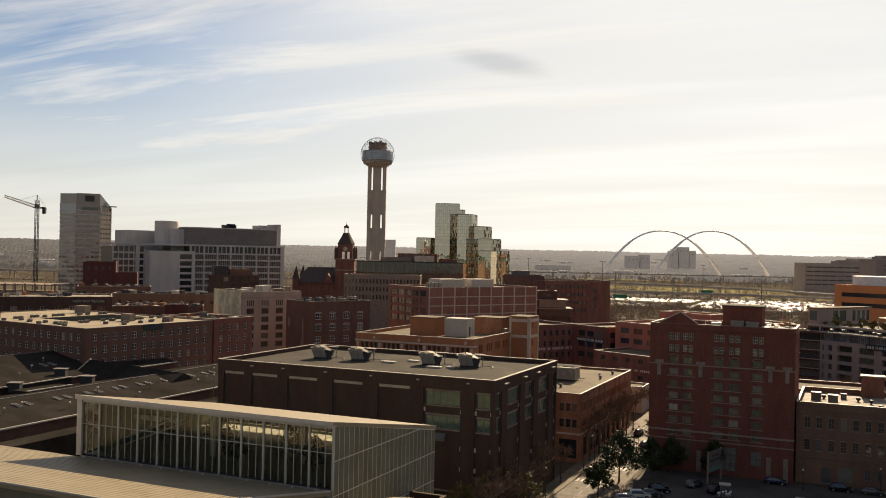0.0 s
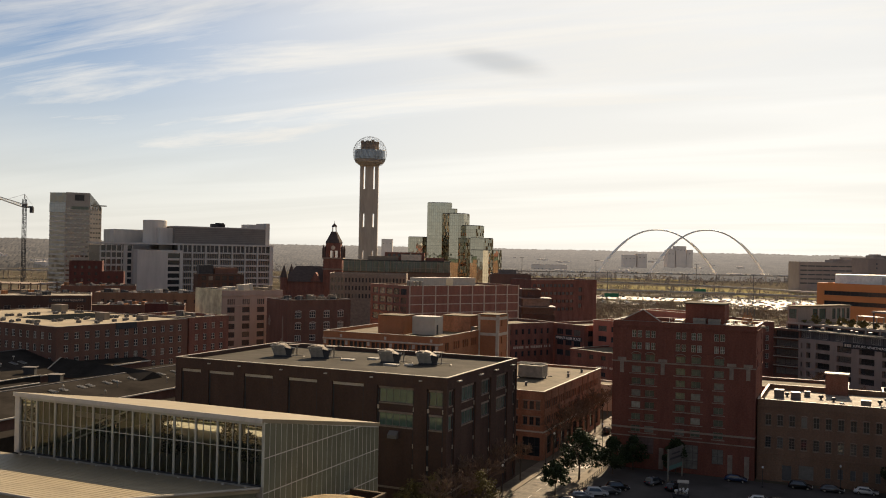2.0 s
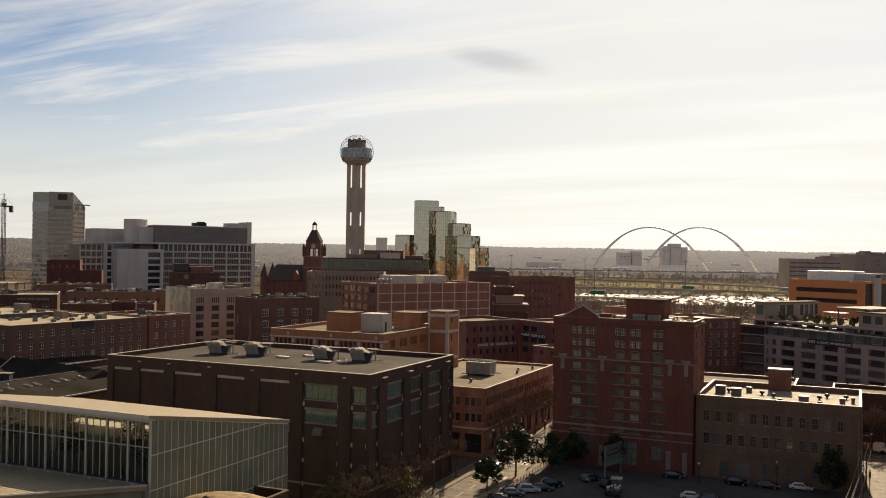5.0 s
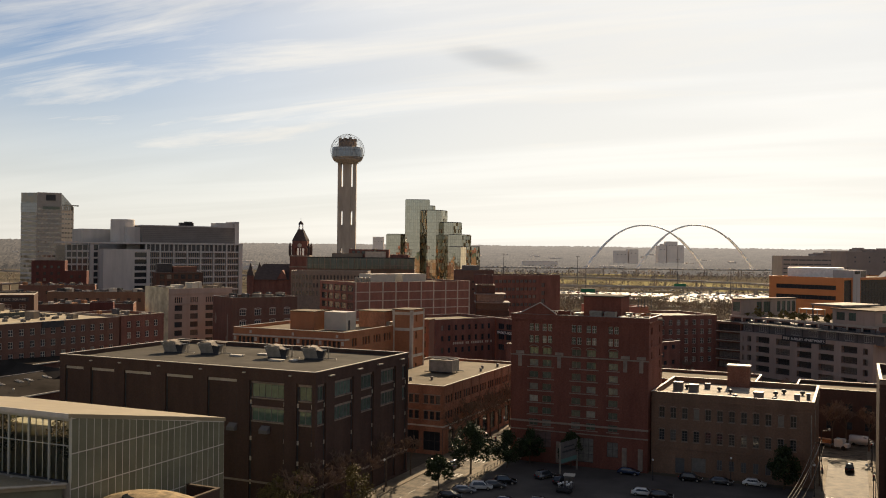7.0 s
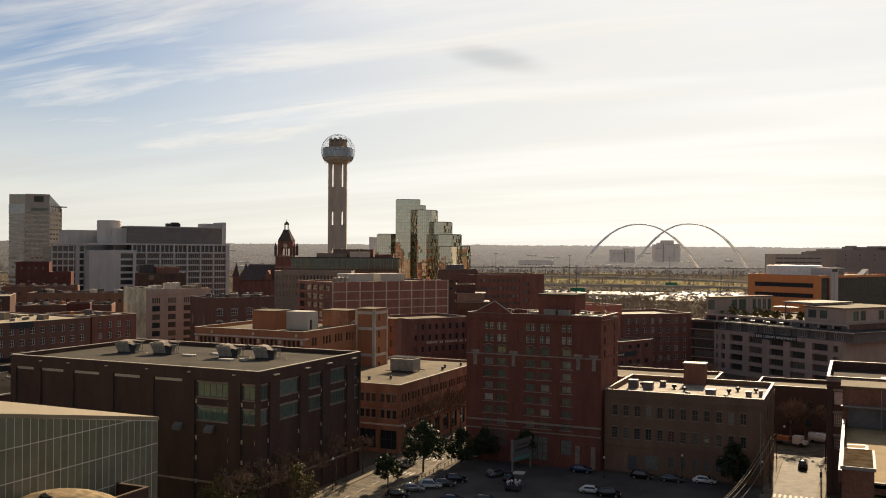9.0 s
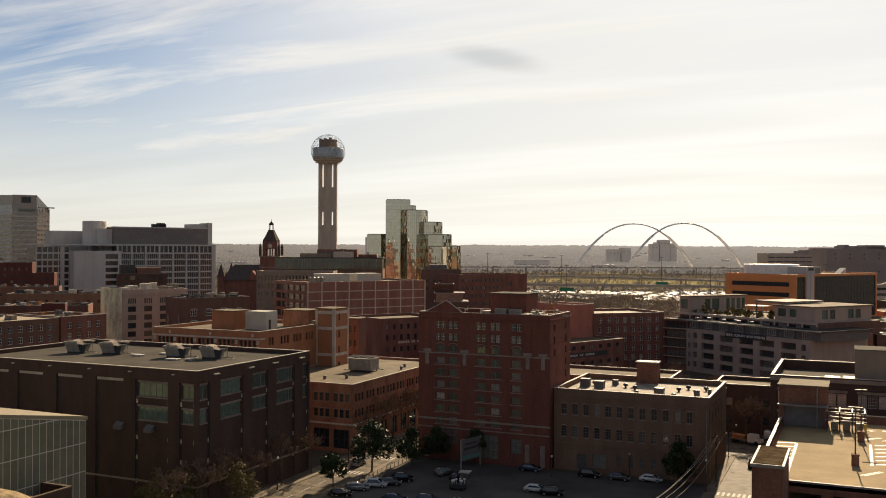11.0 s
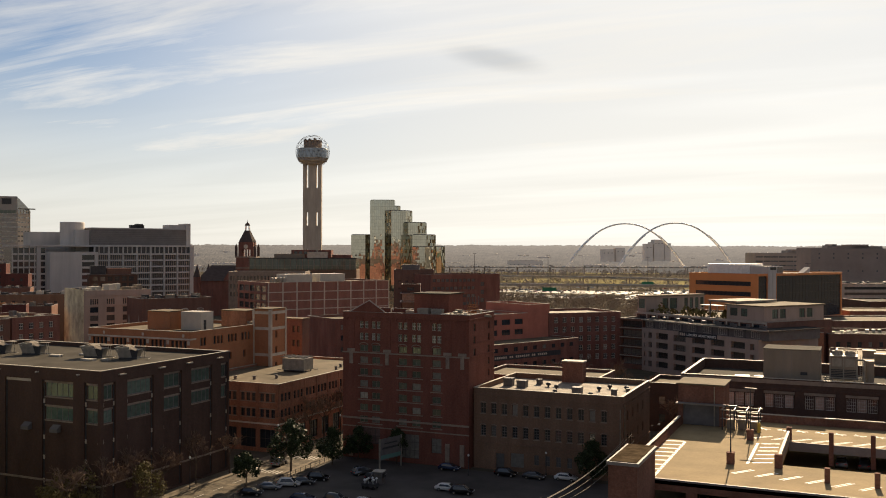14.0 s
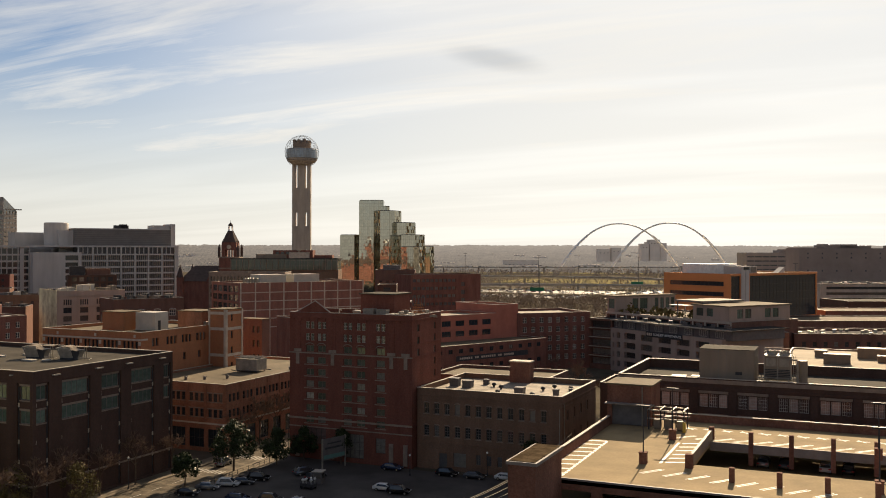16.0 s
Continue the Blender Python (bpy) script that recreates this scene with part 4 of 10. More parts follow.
# rounded roof and open shaft beside the pavilion
apse = thing("apse_roof", "low rounded building with a weathered mossy tan roof", "building", -48.5, 101.3)
bm = bmesh.new()
rings = []
for k in range(7):
    f = k / 6
    rings.append([bm.verts.new((8.2 * math.cos(a) * math.cos(f * 1.45), 5.4 * math.sin(a) * math.cos(f * 1.45), 14.5 + 2.6 * math.sin(f * 1.45))) for a in [2 * math.pi * i / 28 for i in range(28)]])
for lo, hi in zip(rings, rings[1:]):
    for i in range(28):
        bm.faces.new((lo[i], lo[(i + 1) % 28], hi[(i + 1) % 28], hi[i]))
bm.faces.new(rings[-1])
part("shell", bm, "roof_weathered", apse, smooth=True)
bm = bmesh.new(); prism(bm, [(7.9 * math.cos(2 * math.pi * i / 28), 5.1 * math.sin(2 * math.pi * i / 28)) for i in range(28)], 0, 14.6); part("wall", bm, "panel_glass", apse)
# closed black disc on the shell, painted shade of a hole
bm = bmesh.new(); lathe(bm, [(1.5, 16.6), (1.4, 16.9)], 14, -1.5, -1.2); part("roof_opening", bm, "pit_dark", apse, "near-black disc standing in for a shaded roof opening")
shaft = thing("light_shaft", "open rectangular shaft with a brown rim beside the panel wall", "shaft", -56.8, 111.6)
bm = bmesh.new()
for q in ((0, 5.4, 0, 0.3), (0, 5.4, 6.3, 6.6), (5.1, 5.4, 0.3, 6.3)):
    box(bm, *q, 0, 13.3)
part("wall", bm, "brick_dark", shaft)
bm = bmesh.new()
for q in ((0, 5.5, -0.1, 0.4), (0, 5.5, 6.2, 6.7), (5.0, 5.5, 0.4, 6.2)):
    box(bm, *q, 13.3, 13.5)
part("rim", bm, "bark", shaft, "dull brown rim")
# floor set high and coloured black for the shade deep in the shaft
bm = bmesh.new(); box(bm, 0, 5.1, 0.3, 6.3, 0, 10.8); part("shaft_floor", bm, "pit_dark", shaft)


# ---- brick hotel ----
def brick_hotel():
    x0, y0, W, D, H = -42.2, 210.0, 30.5, 15.0, 32.4
    zs = [30.2 - 1.35 - 2.62 * k for k in range(9)]
    cols = [5.3, 8.3, 14.9, 18.2, 23.0]
    f = []
    for k, z in enumerate(zs):
        for c in cols:
            if k < 2:
                f += [(c - 0.62, z, 0.95, 1.55, 2, 2, "glass_hotel", "frame_pale"), (c + 0.62, z, 0.95, 1.55, 2, 2, "glass_hotel", "frame_pale")]
            else:
                f.append((c, z + 0.1, 2.05, 1.45, 2, 1, "glass_hotel", "stone_dim"))
    f += [(6.8, 3.4, 5.2, 3.4, 4, 2, "glass_warm"), (16.6, 1.0, 4.6, 5.2, 4, 3, "glass_dark"), (23.0, 2.6, 2.4, 3.2, 2, 2, "glass_dark")]
    r = [(d, z, 1.2, 1.5, 1, 2) for z in zs[:3] for d in (3.2,)] + [(11.6, z, 0.9, 1.5, 1, 2) for z in zs]
    root = building("hotel", "nine-storey dark red brick hotel with a stepped gable", x0, y0, 0, W, D, H, "brick_hotel", "roof_white", "coping_dim",
                    {"f": f, "r": r}, glass="glass_hotel", parapet=1.0, category="hotel")
    o, u = (0, 0), (1, 0)
    for c in cols:
        bm = bmesh.new()
        for k in range(8):
            a, b = math.pi * k / 8, math.pi * (k + 1) / 8
            rod(bm, (c - 1.1 * math.cos(a), -0.06, zs[2] + 1.5 + 0.55 * math.sin(a)), (c - 1.1 * math.cos(b), -0.06, zs[2] + 1.5 + 0.55 * math.sin(b)), 0.09, n=5)
        part("window_arch", bm, "stone_dim", root, "stone arched window head")
    # gable
    bm = bmesh.new()
    g = [(2.0, H + 0.1), (10.3, H + 0.1), (6.6, H + 2.5)]
    lo = [bm.verts.new((x, -0.1, z)) for x, z in g]
    hi = [bm.verts.new((x, 0.4, z)) for x, z in g]
    bm.faces.new(lo); bm.faces.new(hi[::-1])
    for i in range(3):
        bm.faces.new((lo[i], hi[i], hi[(i + 1) % 3], lo[(i + 1) % 3]))
    part("gable", bm, "brick_hotel", root)
    bm = bmesh.new()
    rod(bm, (2.0, 0.15, H + 0.2), (6.6, 0.15, H + 2.6), 0.16, n=4)
    rod(bm, (6.6, 0.15, H + 2.6), (10.3, 0.15, H + 0.2), 0.16, n=4)
    part("gable_coping", bm, "coping_pale", root, "pale gable coping")
    for z, h, out in ((31.2, 0.35, 0.25), (26.0, 0.22, 0.12), (23.3, 0.28, 0.15), (8.7, 0.4, 0.2), (6.9, 0.25, 0.12)):
        strip(root, "belt_course", o, u, -0.1, W + 0.1, z, z + h, out, "stone_dim" if z < 25 else "brick_hotel")
        strip(root, "belt_course", (W, 0), (0, 1), 0.0, D, z, z + h, out, "brick_hotel")
    for k, z in enumerate(zs):
        if k > 1:
            for a, b in ((3.8, 10.0), (13.4, 19.8), (21.6, 24.4)):
                strip(root, "sill_course", o, u, a, b, z - 0.22, z - 0.02, 0.07, "stone_dim", "dull stone sill course")
    # pale T-shaped stone ornaments above and tall ones at street level
    for c in (2.1, 11.1, 25.6, 29.0):
        strip(root, "stone_ornament", o, u, c - 0.95, c + 0.95, 23.65, 24.3, 0.16, "stone_dim", "pale stone T-shaped ornament")
        strip(root, "stone_ornament", o, u, c - 0.42, c + 0.42, 20.9, 23.6, 0.12, "stone_dim", "pale stone T-shaped ornament")
        strip(root, "stone_ornament", o, u, c - 0.5, c + 0.5, 0.3, 4.9, 0.2, "stone_dim", "pale stone pier facing")
        strip(root, "pier", o, u, c - 0.8, c + 0.8, 24.4, 31.1, 0.1, "brick_hotel")
    # corbels under the cornice
    for i in range(15):
        strip(root, "corbel", o, u, 0.8 + i * 2.05, 1.15 + i * 2.05, 30.6, 31.18, 0.18, "brick_hotel")
    # roof structures
    bm = bmesh.new()
    box(bm, 14.8, 23.2, 6.0, 14.0, 31.4, 36.4)
    part("lift_house", bm, "brick_hotel", root)
    bm = bmesh.new()
    box(bm, 14.5, 23.5, 5.7, 14.3, 36.4, 36.65)
    part("lift_house_roof", bm, "roof_grey", root)
    return root


brick_hotel()
for i, (x, y, w, d, h) in enumerate(((-24.0, 214.0, 2.6, 1.6, 2.0), (-20.9, 214.2, 2.4, 1.6, 1.9), (-29.0, 218.0, 2.0, 2.0, 1.2))):
    roof_hatch(x, y, 31.4, w, d, h, "metal_galv", "boxy galvanised fan unit on the hotel roof", "fan units on the hotel roof")


hr = random.Random(21)
for k in range(11):
    roof_hatch(-18.0 + hr.uniform(-1, 5.0), 212.5 + k * 1.0, 31.4, hr.uniform(0.6, 1.6), hr.uniform(0.6, 1.4), hr.uniform(0.7, 1.6), ("metal_white", "metal_galv", "metal_beige")[k % 3], "small pale roof unit on the hotel roof", "small units on the hotel roof")
for k in range(5):
    bm = bmesh.new(); rod(bm, (0, 0, 0), (0, 0, 1.3), 0.1, n=8); rod(bm, (0, 0, 1.25), (0.5, 0, 1.25), 0.1, n=8); rod(bm, (0.5, 0, 1.25), (0.5, 0, 0.9), 0.1, n=8)
    tagged(part("roof_pipe", bm, "metal_white", None, "", (-35.0 + 3.1 * k, 219.5 + (k % 2) * 2, 31.4)), "white gooseneck vent pipe on the hotel roof", "vent pipe", "gooseneck pipes on the hotel roof")
bm = bmesh.new(); rod(bm, (-17.0, 214.0, 31.9), (-12.6, 223.0, 31.9), 0.22, n=8); rod(bm, (-17.0, 214.0, 31.4), (-17.0, 214.0, 31.95), 0.2, n=6); rod(bm, (-12.6, 223.0, 31.4), (-12.6, 223.0, 31.95), 0.2, n=6)
tagged(part("roof_duct", bm, "metal_white"), "long white duct lying on the hotel roof", "duct")
for k, (x, y, n, rz) in enumerate(((-20.0, 212.6, 4.2, 18), (-15.4, 212.4, 3.6, -30), (-13.2, 216.4, 4.6, 64), (-18.4, 221.5, 5.2, 8), (-33.0, 213.0, 3.0, 80))):
    bm = bmesh.new(); box(bm, 0, n, -0.28, 0.28, 0.15, 0.62); box(bm, 0.3, 0.45, -0.3, 0.3, 0, 0.16); box(bm, n - 0.5, n - 0.35, -0.3, 0.3, 0, 0.16); prism(bm, [(n, -0.28), (n + 0.5, -0.28), (n + 0.5, 0.28), (n, 0.28)], 0.0, [0.62, 0.3, 0.3, 0.62])
    tagged(part("roof_duct", bm, ("metal_white", "metal_galv", "metal_beige")[k % 3], None, "", (x, y, 31.4), rz), "boxy sheet-metal duct on the hotel roof", "duct", "sheet-metal ducts on the hotel roof")


def lattice_mast(x, y, z, h, material="rust_metal", label="small rusty lattice antenna stand on the hotel roof"):
    root = thing("antenna_stand", label, "antenna", x, y, z)
    for sx, sy in ((-1.6, -1), (1.6, -1), (1.6, 1), (-1.6, 1)):
        bm = bmesh.new(); rod(bm, (sx, sy, 0), (sx * 0.35, sy * 0.35, h), 0.06, n=4); part("leg", bm, material, root)
    bm = bmesh.new()
    for k in range(1, 6):
        f = 1 - 0.65 * k / 6
        z1 = h * k / 6
        p = [(sx * f, sy * f, z1) for sx, sy in ((-1.6, -1), (1.6, -1), (1.6, 1), (-1.6, 1))]
        for a, b in zip(p, p[1:] + p[:1]):
            rod(bm, a, b, 0.04, n=4)
        f2 = 1 - 0.65 * (k - 1) / 6
        rod(bm, (-1.6 * f2, -f2, h * (k - 1) / 6), (1.6 * f, -f, z1), 0.04, n=4)
    part("braces", bm, material, root)
    bm = bmesh.new()
    for a in range(5):
        rod(bm, (-1.4 + a * 0.7, 0, h * 0.8), (-1.4 + a * 0.7, 0, h + 1.2), 0.09, n=6)
    part("aerials", bm, "metal_grey", root)
    return root


lattice_mast(-14.5, 219.0, 31.4, 3.4)


# ---- tan commercial building ----
def tan_building():
    x0, y0, W, D, H = -11.4, 212.0, 32.0, 26.2, 17.0
    xs = [2.2 + 2.36 * i for i in range(12)]
    f = [(x, 11.7, 1.15, 2.2, 2, 2) for x in xs] + [(x, 7.0, 1.15, 2.2, 2, 4) for x in xs]
    f += [(6.0, 0.3, 1.9, 3.2, 1, 1, "glass_dull"), (9.8, 0.9, 2.9, 2.9, 4, 2, "glass_dull")] + [(x, 1.7, 1.05, 2.1, 2, 2, "glass_dull") for x in xs[5:]]
    r = [(d, z, 1.1, 2.0, 2, 2) for z in (11.7, 7.0) for d in (4, 9, 14, 19)]
    root = building("tan_building", "three-storey tan brick building with a white roof", x0, y0, 0, W, D, H, "brick_tan", "roof_white", "coping_pale",
                    {"f": f, "r": r}, glass="glass_sash", parapet=1.1, thick=0.4, frame="coping_dim", bar=0.07)
    for z, h, out in ((15.4, 0.3, 0.16), (14.7, 0.16, 0.1), (5.3, 0.3, 0.15)):
        strip(root, "belt_course", (0, 0), (1, 0), -0.05, W + 0.05, z, z + h, out, "brick_tan")
        strip(root, "belt_course", (W, 0), (0, 1), 0.0, D, z, z + h, out, "brick_tan")
    for x in xs:
        for z in (11.7, 7.0):
            strip(root, "sill", (0, 0), (1, 0), x - 0.7, x + 0.7, z - 0.18, z - 0.01, 0.08, "stone_dim")
            bm = bmesh.new()
            for k in range(6):
                a, b = math.pi * k / 6, math.pi * (k + 1) / 6
                rod(bm, (x - 0.68 * math.cos(a), -0.03, z + 2.2 + 0.22 * math.sin(a)), (x - 0.68 * math.cos(b), -0.03, z + 2.2 + 0.22 * math.sin(b)), 0.08, n=4)
            part("window_arch", bm, "stone_dim", root, "dull stone arched window head")
    bm = bmesh.new()
    rod(bm, (W + 0.12, 1.2, 0), (W + 0.12, 1.2, 15.5), 0.09, n=8)
    rod(bm, (W - 0.5, -0.12, 2.0), (W - 0.5, -0.12, 14.5), 0.09, n=8)
    part("downpipe", bm, "metal_galv", root)
    bm = bmesh.new()
    box(bm, 12.6, 17.4, 23.0, 26.0, 15.9, 20.6)
    part("lift_house", bm, "brick_garage", root, "red brick lift house")
    bm = bmesh.new()
    box(bm, 12.4, 17.6, 22.8, 26.1, 20.6, 20.85)
    part("lift_house_coping", bm, "coping_pale", root)
    return root


tan_building()
for x, y, w, d, h in ((-8.0, 224.6, 2.0, 1.8, 1.8), (-4.5, 223.6, 2.0, 1.9, 1.6), (9.6, 218.0, 1.9, 1.9, 1.7), (17.0, 219.6, 1.1, 1.0, 1.5),
                      (19.0, 223.8, 0.7, 0.7, 1.2), (-2.4, 229.5, 1.2, 1.0, 1.2)):
    roof_hatch(x, y, 15.9, w, d, h, "metal_grey", "boxy grey air unit on the white roof", "air units on the white roof")


def turbine_vent(x, y, z, s=1.0):
    bm = bmesh.new()
    lathe(bm, [(0.22 * s, 0), (0.22 * s, 0.3 * s), (0.5 * s, 0.45 * s), (0.55 * s, 0.7 * s), (0.35 * s, 0.95 * s), (0.1 * s, 1.0 * s)], 10)
    return tagged(part("roof_vent", bm, "metal_dark", None, "", (x, y, z)), "small dark round roof vent", "vent", "roof vents")


for p in ((-11 + 4.5, 227), (0.6, 226.5), (3.2, 224.0), (12.4, 225.2), (13.8, 229.0), (17.6, 228.6), (5.0, 217.0), (12.8, 216.6)):
    turbine_vent(*p, 15.9)


# ---- low brick building by the street ----
def low_brick():
    x0, y0, W, D, H = -84.0, 206.0, 27.2, 51.3, 15.6
    f = rows_of([W - 2.9 - 5.3 * g + 1.5 * k for g in range(5) for k in (-1, 0, 1)], (11.5, 7.9), 1.05, 1.85, 2, 2)
    r = rows_of([3.2 + 5.3 * g + 1.5 * k for g in range(9) for k in (-1, 0, 1)], (11.5, 7.9), 1.05, 1.85, 2, 2)
    f += [(W - 2.9 - 5.3 * g, 0.9, 4.2, 4.3, 3, 2) for g in range(5)]
    r += rows_of(spread(2, 50, 9), (1.0,), 3.4, 4.2, 3, 2)
    root = building("loft_building", "low orange-brown brick loft building with a tan flat roof", x0, y0, 0, W, D, H, "brick_terracotta", "roof_tan",
                    "coping_pale", {"f": f, "r": r}, parapet=0.5)
    for z in (6.3, 10.5):
        strip(root, "belt_course", (0, 0), (1, 0), 0, W, z, z + 0.35, 0.16, "stone_pale" if z < 7 else "brick_terracotta")
        strip(root, "belt_course", (W, 0), (0, 1), 0, D, z, z + 0.35, 0.16, "stone_pale" if z < 7 else "brick_terracotta")
    for g in range(5):
        for z in (13.4, 9.8):
            strip(root, "lintel", (0, 0), (1, 0), W - 5.1 - 5.3 * g, W - 0.7 - 5.3 * g, z, z + 0.22, 0.06, "stone_dim")
            strip(root, "sill", (0, 0), (1, 0), W - 5.1 - 5.3 * g, W - 0.7 - 5.3 * g, z - 2.06, z - 1.9, 0.08, "stone_dim")
    for i in range(5):
        strip(root, "pilaster", (0, 0), (1, 0), W - 5.8 - i * 5.3, W - 5.3 - i * 5.3, 6.8, 15.3, 0.12, "brick_terracotta")
    for i in range(9):
        strip(root, "pilaster", (W, 0), (0, 1), 0.4 + i * 5.3, 0.9 + i * 5.3, 6.8, 15.3, 0.12, "brick_terracotta")
    return root


low_brick()


def cooling_unit(x, y, z):
    root = thing("cooling_unit", "large dark grey cooling unit with pipe rails on the tan roof", "air unit", x, y, z)
    bm = bmesh.new(); box(bm, -3.2, 3.2, -2.2, 2.2, 0.5, 3.4); part("casing", bm, "metal_galv", root)
    bm = bmesh.new()
    for sx in (-2.8, 2.8):
        for sy in (-1.8, 1.8):
            box(bm, sx - 0.12, sx + 0.12, sy - 0.12, sy + 0.12, 0, 0.5)
    box(bm, -4.4, 4.4, -2.6, -2.4, 0.3, 0.5); box(bm, -4.4, 4.4, 2.4, 2.6, 0.3, 0.5)
    part("base_frame", bm, "metal_dark", root)
    for k in range(4):
        bm = bmesh.new()
        rod(bm, (-4.0, -1.8 + 1.2 * k, 3.75), (3.6, -1.8 + 1.2 * k, 3.75), 0.12, n=6)
        part("pipe_rail", bm, "metal_galv", root)
    for k in range(3):
        bm = bmesh.new(); lathe(bm, [(0.8, 3.4), (0.8, 3.6), (0.7, 3.6)], 12, -2 + 2 * k, 0); part("fan", bm, "metal_dark", root)
    return root


cooling_unit(-68.0, 231.5, 15.1)
for p in ((-73, 212), (-69, 214), (-65, 217.5), (-60.5, 238), (-62, 243), (-60, 249)):
    roof_hatch(*p, 15.1, 0.5, 0.5, 0.9, "metal_grey", "small grey roof vent box", "small roof vents")


# ---- terracotta building with the stair tower ----
def terracotta_building():
    x0, y0, W, D, H = -117.4, 210.0, 32.5, 34.5, 26.1
    f = []
    for b in range(5):
        for k in range(4):
            f.append((1.9 + b * 6.3 + k * 1.28, 21.2, 0.95, 2.7, 1, 1))
    f += [(1.9 + b * 6.3 + k * 1.28, 17.2, 0.95, 2.6, 1, 1) for b in range(5) for k in range(4)]
    r = [(4.3, 22.4, 1.0, 2.0, 1, 1), (5.6, 22.4, 1.0, 2.0, 1, 1)]
    r += [(c + k * 1.4, 22.4, 1.0, 2.0, 1, 1) for c in (9.6, 15.4, 21.2) for k in range(3)]
    r += [(c, 17.9, 1.0, 1.9, 1, 1) for c in (7, 16, 22)]
    root = building("terracotta_building", "orange brick office building with a square stair tower", x0, y0, 0, W, D, H, "brick_orange", "roof_tan", "coping_pale",
                    {"f": f, "r": r}, parapet=0.8, depth=0.35)
    for o, u, n in (((0, 0), (1, 0), W), ((W, 0), (0, 1), 2.0)):
        strip(root, "belt_course", o, u, -0.1, n + 0.1, 24.1, 24.5, 0.2, "stone_pale", "pale stone belt course")
    for b in range(6):
        x = 0.55 + b * 6.3
        strip(root, "stone_block", (0, 0), (1, 0), x - 0.35, x + 0.35, 22.9, 23.9, 0.16, "stone_pale", "pale stone block")
        if b % 2:
            strip(root, "stone_block", (0, 0), (1, 0), x - 1.9, x - 1.3, 24.75, 25.5, 0.1, "stone_pale", "pale stone block")
    # roof houses
    bm = bmesh.new(); box(bm, 10.5, 17.8, 10.0, 16.5, 25.2, 30.0); part("roof_house", bm, "brick_orange", root, "orange brick roof house")
    for q in ((10.3, 18.0, 9.8, 16.7, 30.0, 30.2), (21.8, 30.2, 25.8, 33.2, 29.6, 29.8), (32.1, 38.2, 25.8, 33.6, 30.3, 30.5), (21.8, 30.2, 53.8, 58.2, 25.6, 25.8)):
        bm = bmesh.new(); box(bm, *q); part("house_roof", bm, "roof_tan", root)
    bm = bmesh.new(); box(bm, 19.0, 25.5, 13.0, 18.0, 25.2, 30.0)
    for i in range(18):
        box(bm, 19.0 + i * 0.36, 19.1 + i * 0.36, 12.94, 13.0, 25.3, 29.9)
    part("plant_room", bm, "metal_white", root, "white ribbed-metal plant room")
    bm = bmesh.new(); box(bm, 25.5, 25.54, 14.0, 15.0, 25.4, 27.9); part("plant_door", bm, "metal_dark", root, "dark metal door")
    bm = bmesh.new(); box(bm, 22, 30, 26.0, 33.0, 25.2, 29.6); part("roof_house", bm, "brick_terracotta", root, "orange brick roof house")
    # stair tower
    tx0, tx1, ty0, ty1, th = 32.3, 38.0, 26.0, 33.4, 30.3
    wins = [(3.7, z, 0.9, 1.9, 1, 1) for z in (27.2, 22.6, 18.4, 14.2)]
    bm = bmesh.new()
    facade(bm, (tx0, ty0), (1, 0), tx1 - tx0, 0, th)
    facade(bm, (tx1, ty0), (0, 1), ty1 - ty0, 0, th, [(w[0] - 0.45 - 1.0, w[0] + 0.45 - 1.0, w[1], w[1] + w[3]) for w in wins], 0.3)
    facade(bm, (tx1, ty1), (-1, 0), tx1 - tx0, 0, th)
    facade(bm, (tx0, ty1), (0, -1), ty1 - ty0, 0, th)
    quad(bm, (tx0, ty0, th), (tx1, ty0, th), (tx1, ty1, th), (tx0, ty1, th))
    part("stair_tower", bm, "brick_orange", root)
    for w in wins:
        window(root, (tx1, ty0), (0, 1), w[0] - 1.0, w[1], 0.9, 1.9, 1, 1, "frame_dark", "glass_dark", 0.3)
    for z in (29.0, 24.8, 17.8, 11.0):
        strip(root, "belt_course", (tx0, ty0), (1, 0), -0.1, tx1 - tx0 + 0.1, z, z + 0.75, 0.12, "stone_pale", "pale stone belt course")
        strip(root, "belt_course", (tx1, ty0), (0, 1), 0, ty1 - ty0 + 0.1, z, z + 0.75, 0.12, "stone_pale", "pale stone belt course")
    for o, u, a in (((tx0, ty0), (1, 0), 0.0), ((tx0, ty0), (1, 0), tx1 - tx0 - 0.6), ((tx1, ty0), (0, 1), 0.0), ((tx1, ty0), (0, 1), ty1 - ty0 - 0.6)):
        strip(root, "quoin", o, u, a, a + 0.6, 10, th + 0.2, 0.16, "stone_pale", "pale stone corner strip")
    # wing behind the tower
    bm = bmesh.new()
    hw = [(a, a + 0.9, z, z + 2.0) for a in (4.6, 6.2) for z in (21.6, 17.4, 13.2)]
    facade(bm, (22, 54.0), (1, 0), 8.0, 0, 25.6, hw, 0.3)
    facade(bm, (30.0, 54.0), (0, 1), 4, 0, 25.6)
    quad(bm, (22, 54.0, 25.6), (30.0, 54.0, 25.6), (30.0, 58, 25.6), (22, 58, 25.6))
    facade(bm, (22, 58), (0, -1), 4, 0, 25.6)
    facade(bm, (30.0, 58), (-1, 0), 8.0, 0, 25.6)
    part("rear_wing", bm, "brick_brown", root)
    for h in hw:
        window(root, (22, 54.0), (1, 0), h[0] + 0.45, h[2], 0.9, 2.0, 1, 1, "frame_dark", "glass_dark", 0.3)
    return root


terracotta_building()
roof_hatch(-88.5, 238.0, 25.3, 4.0, 2.4, 1.6, "metal_galv", "galvanised air unit beside the stair tower", "air units on the orange building")


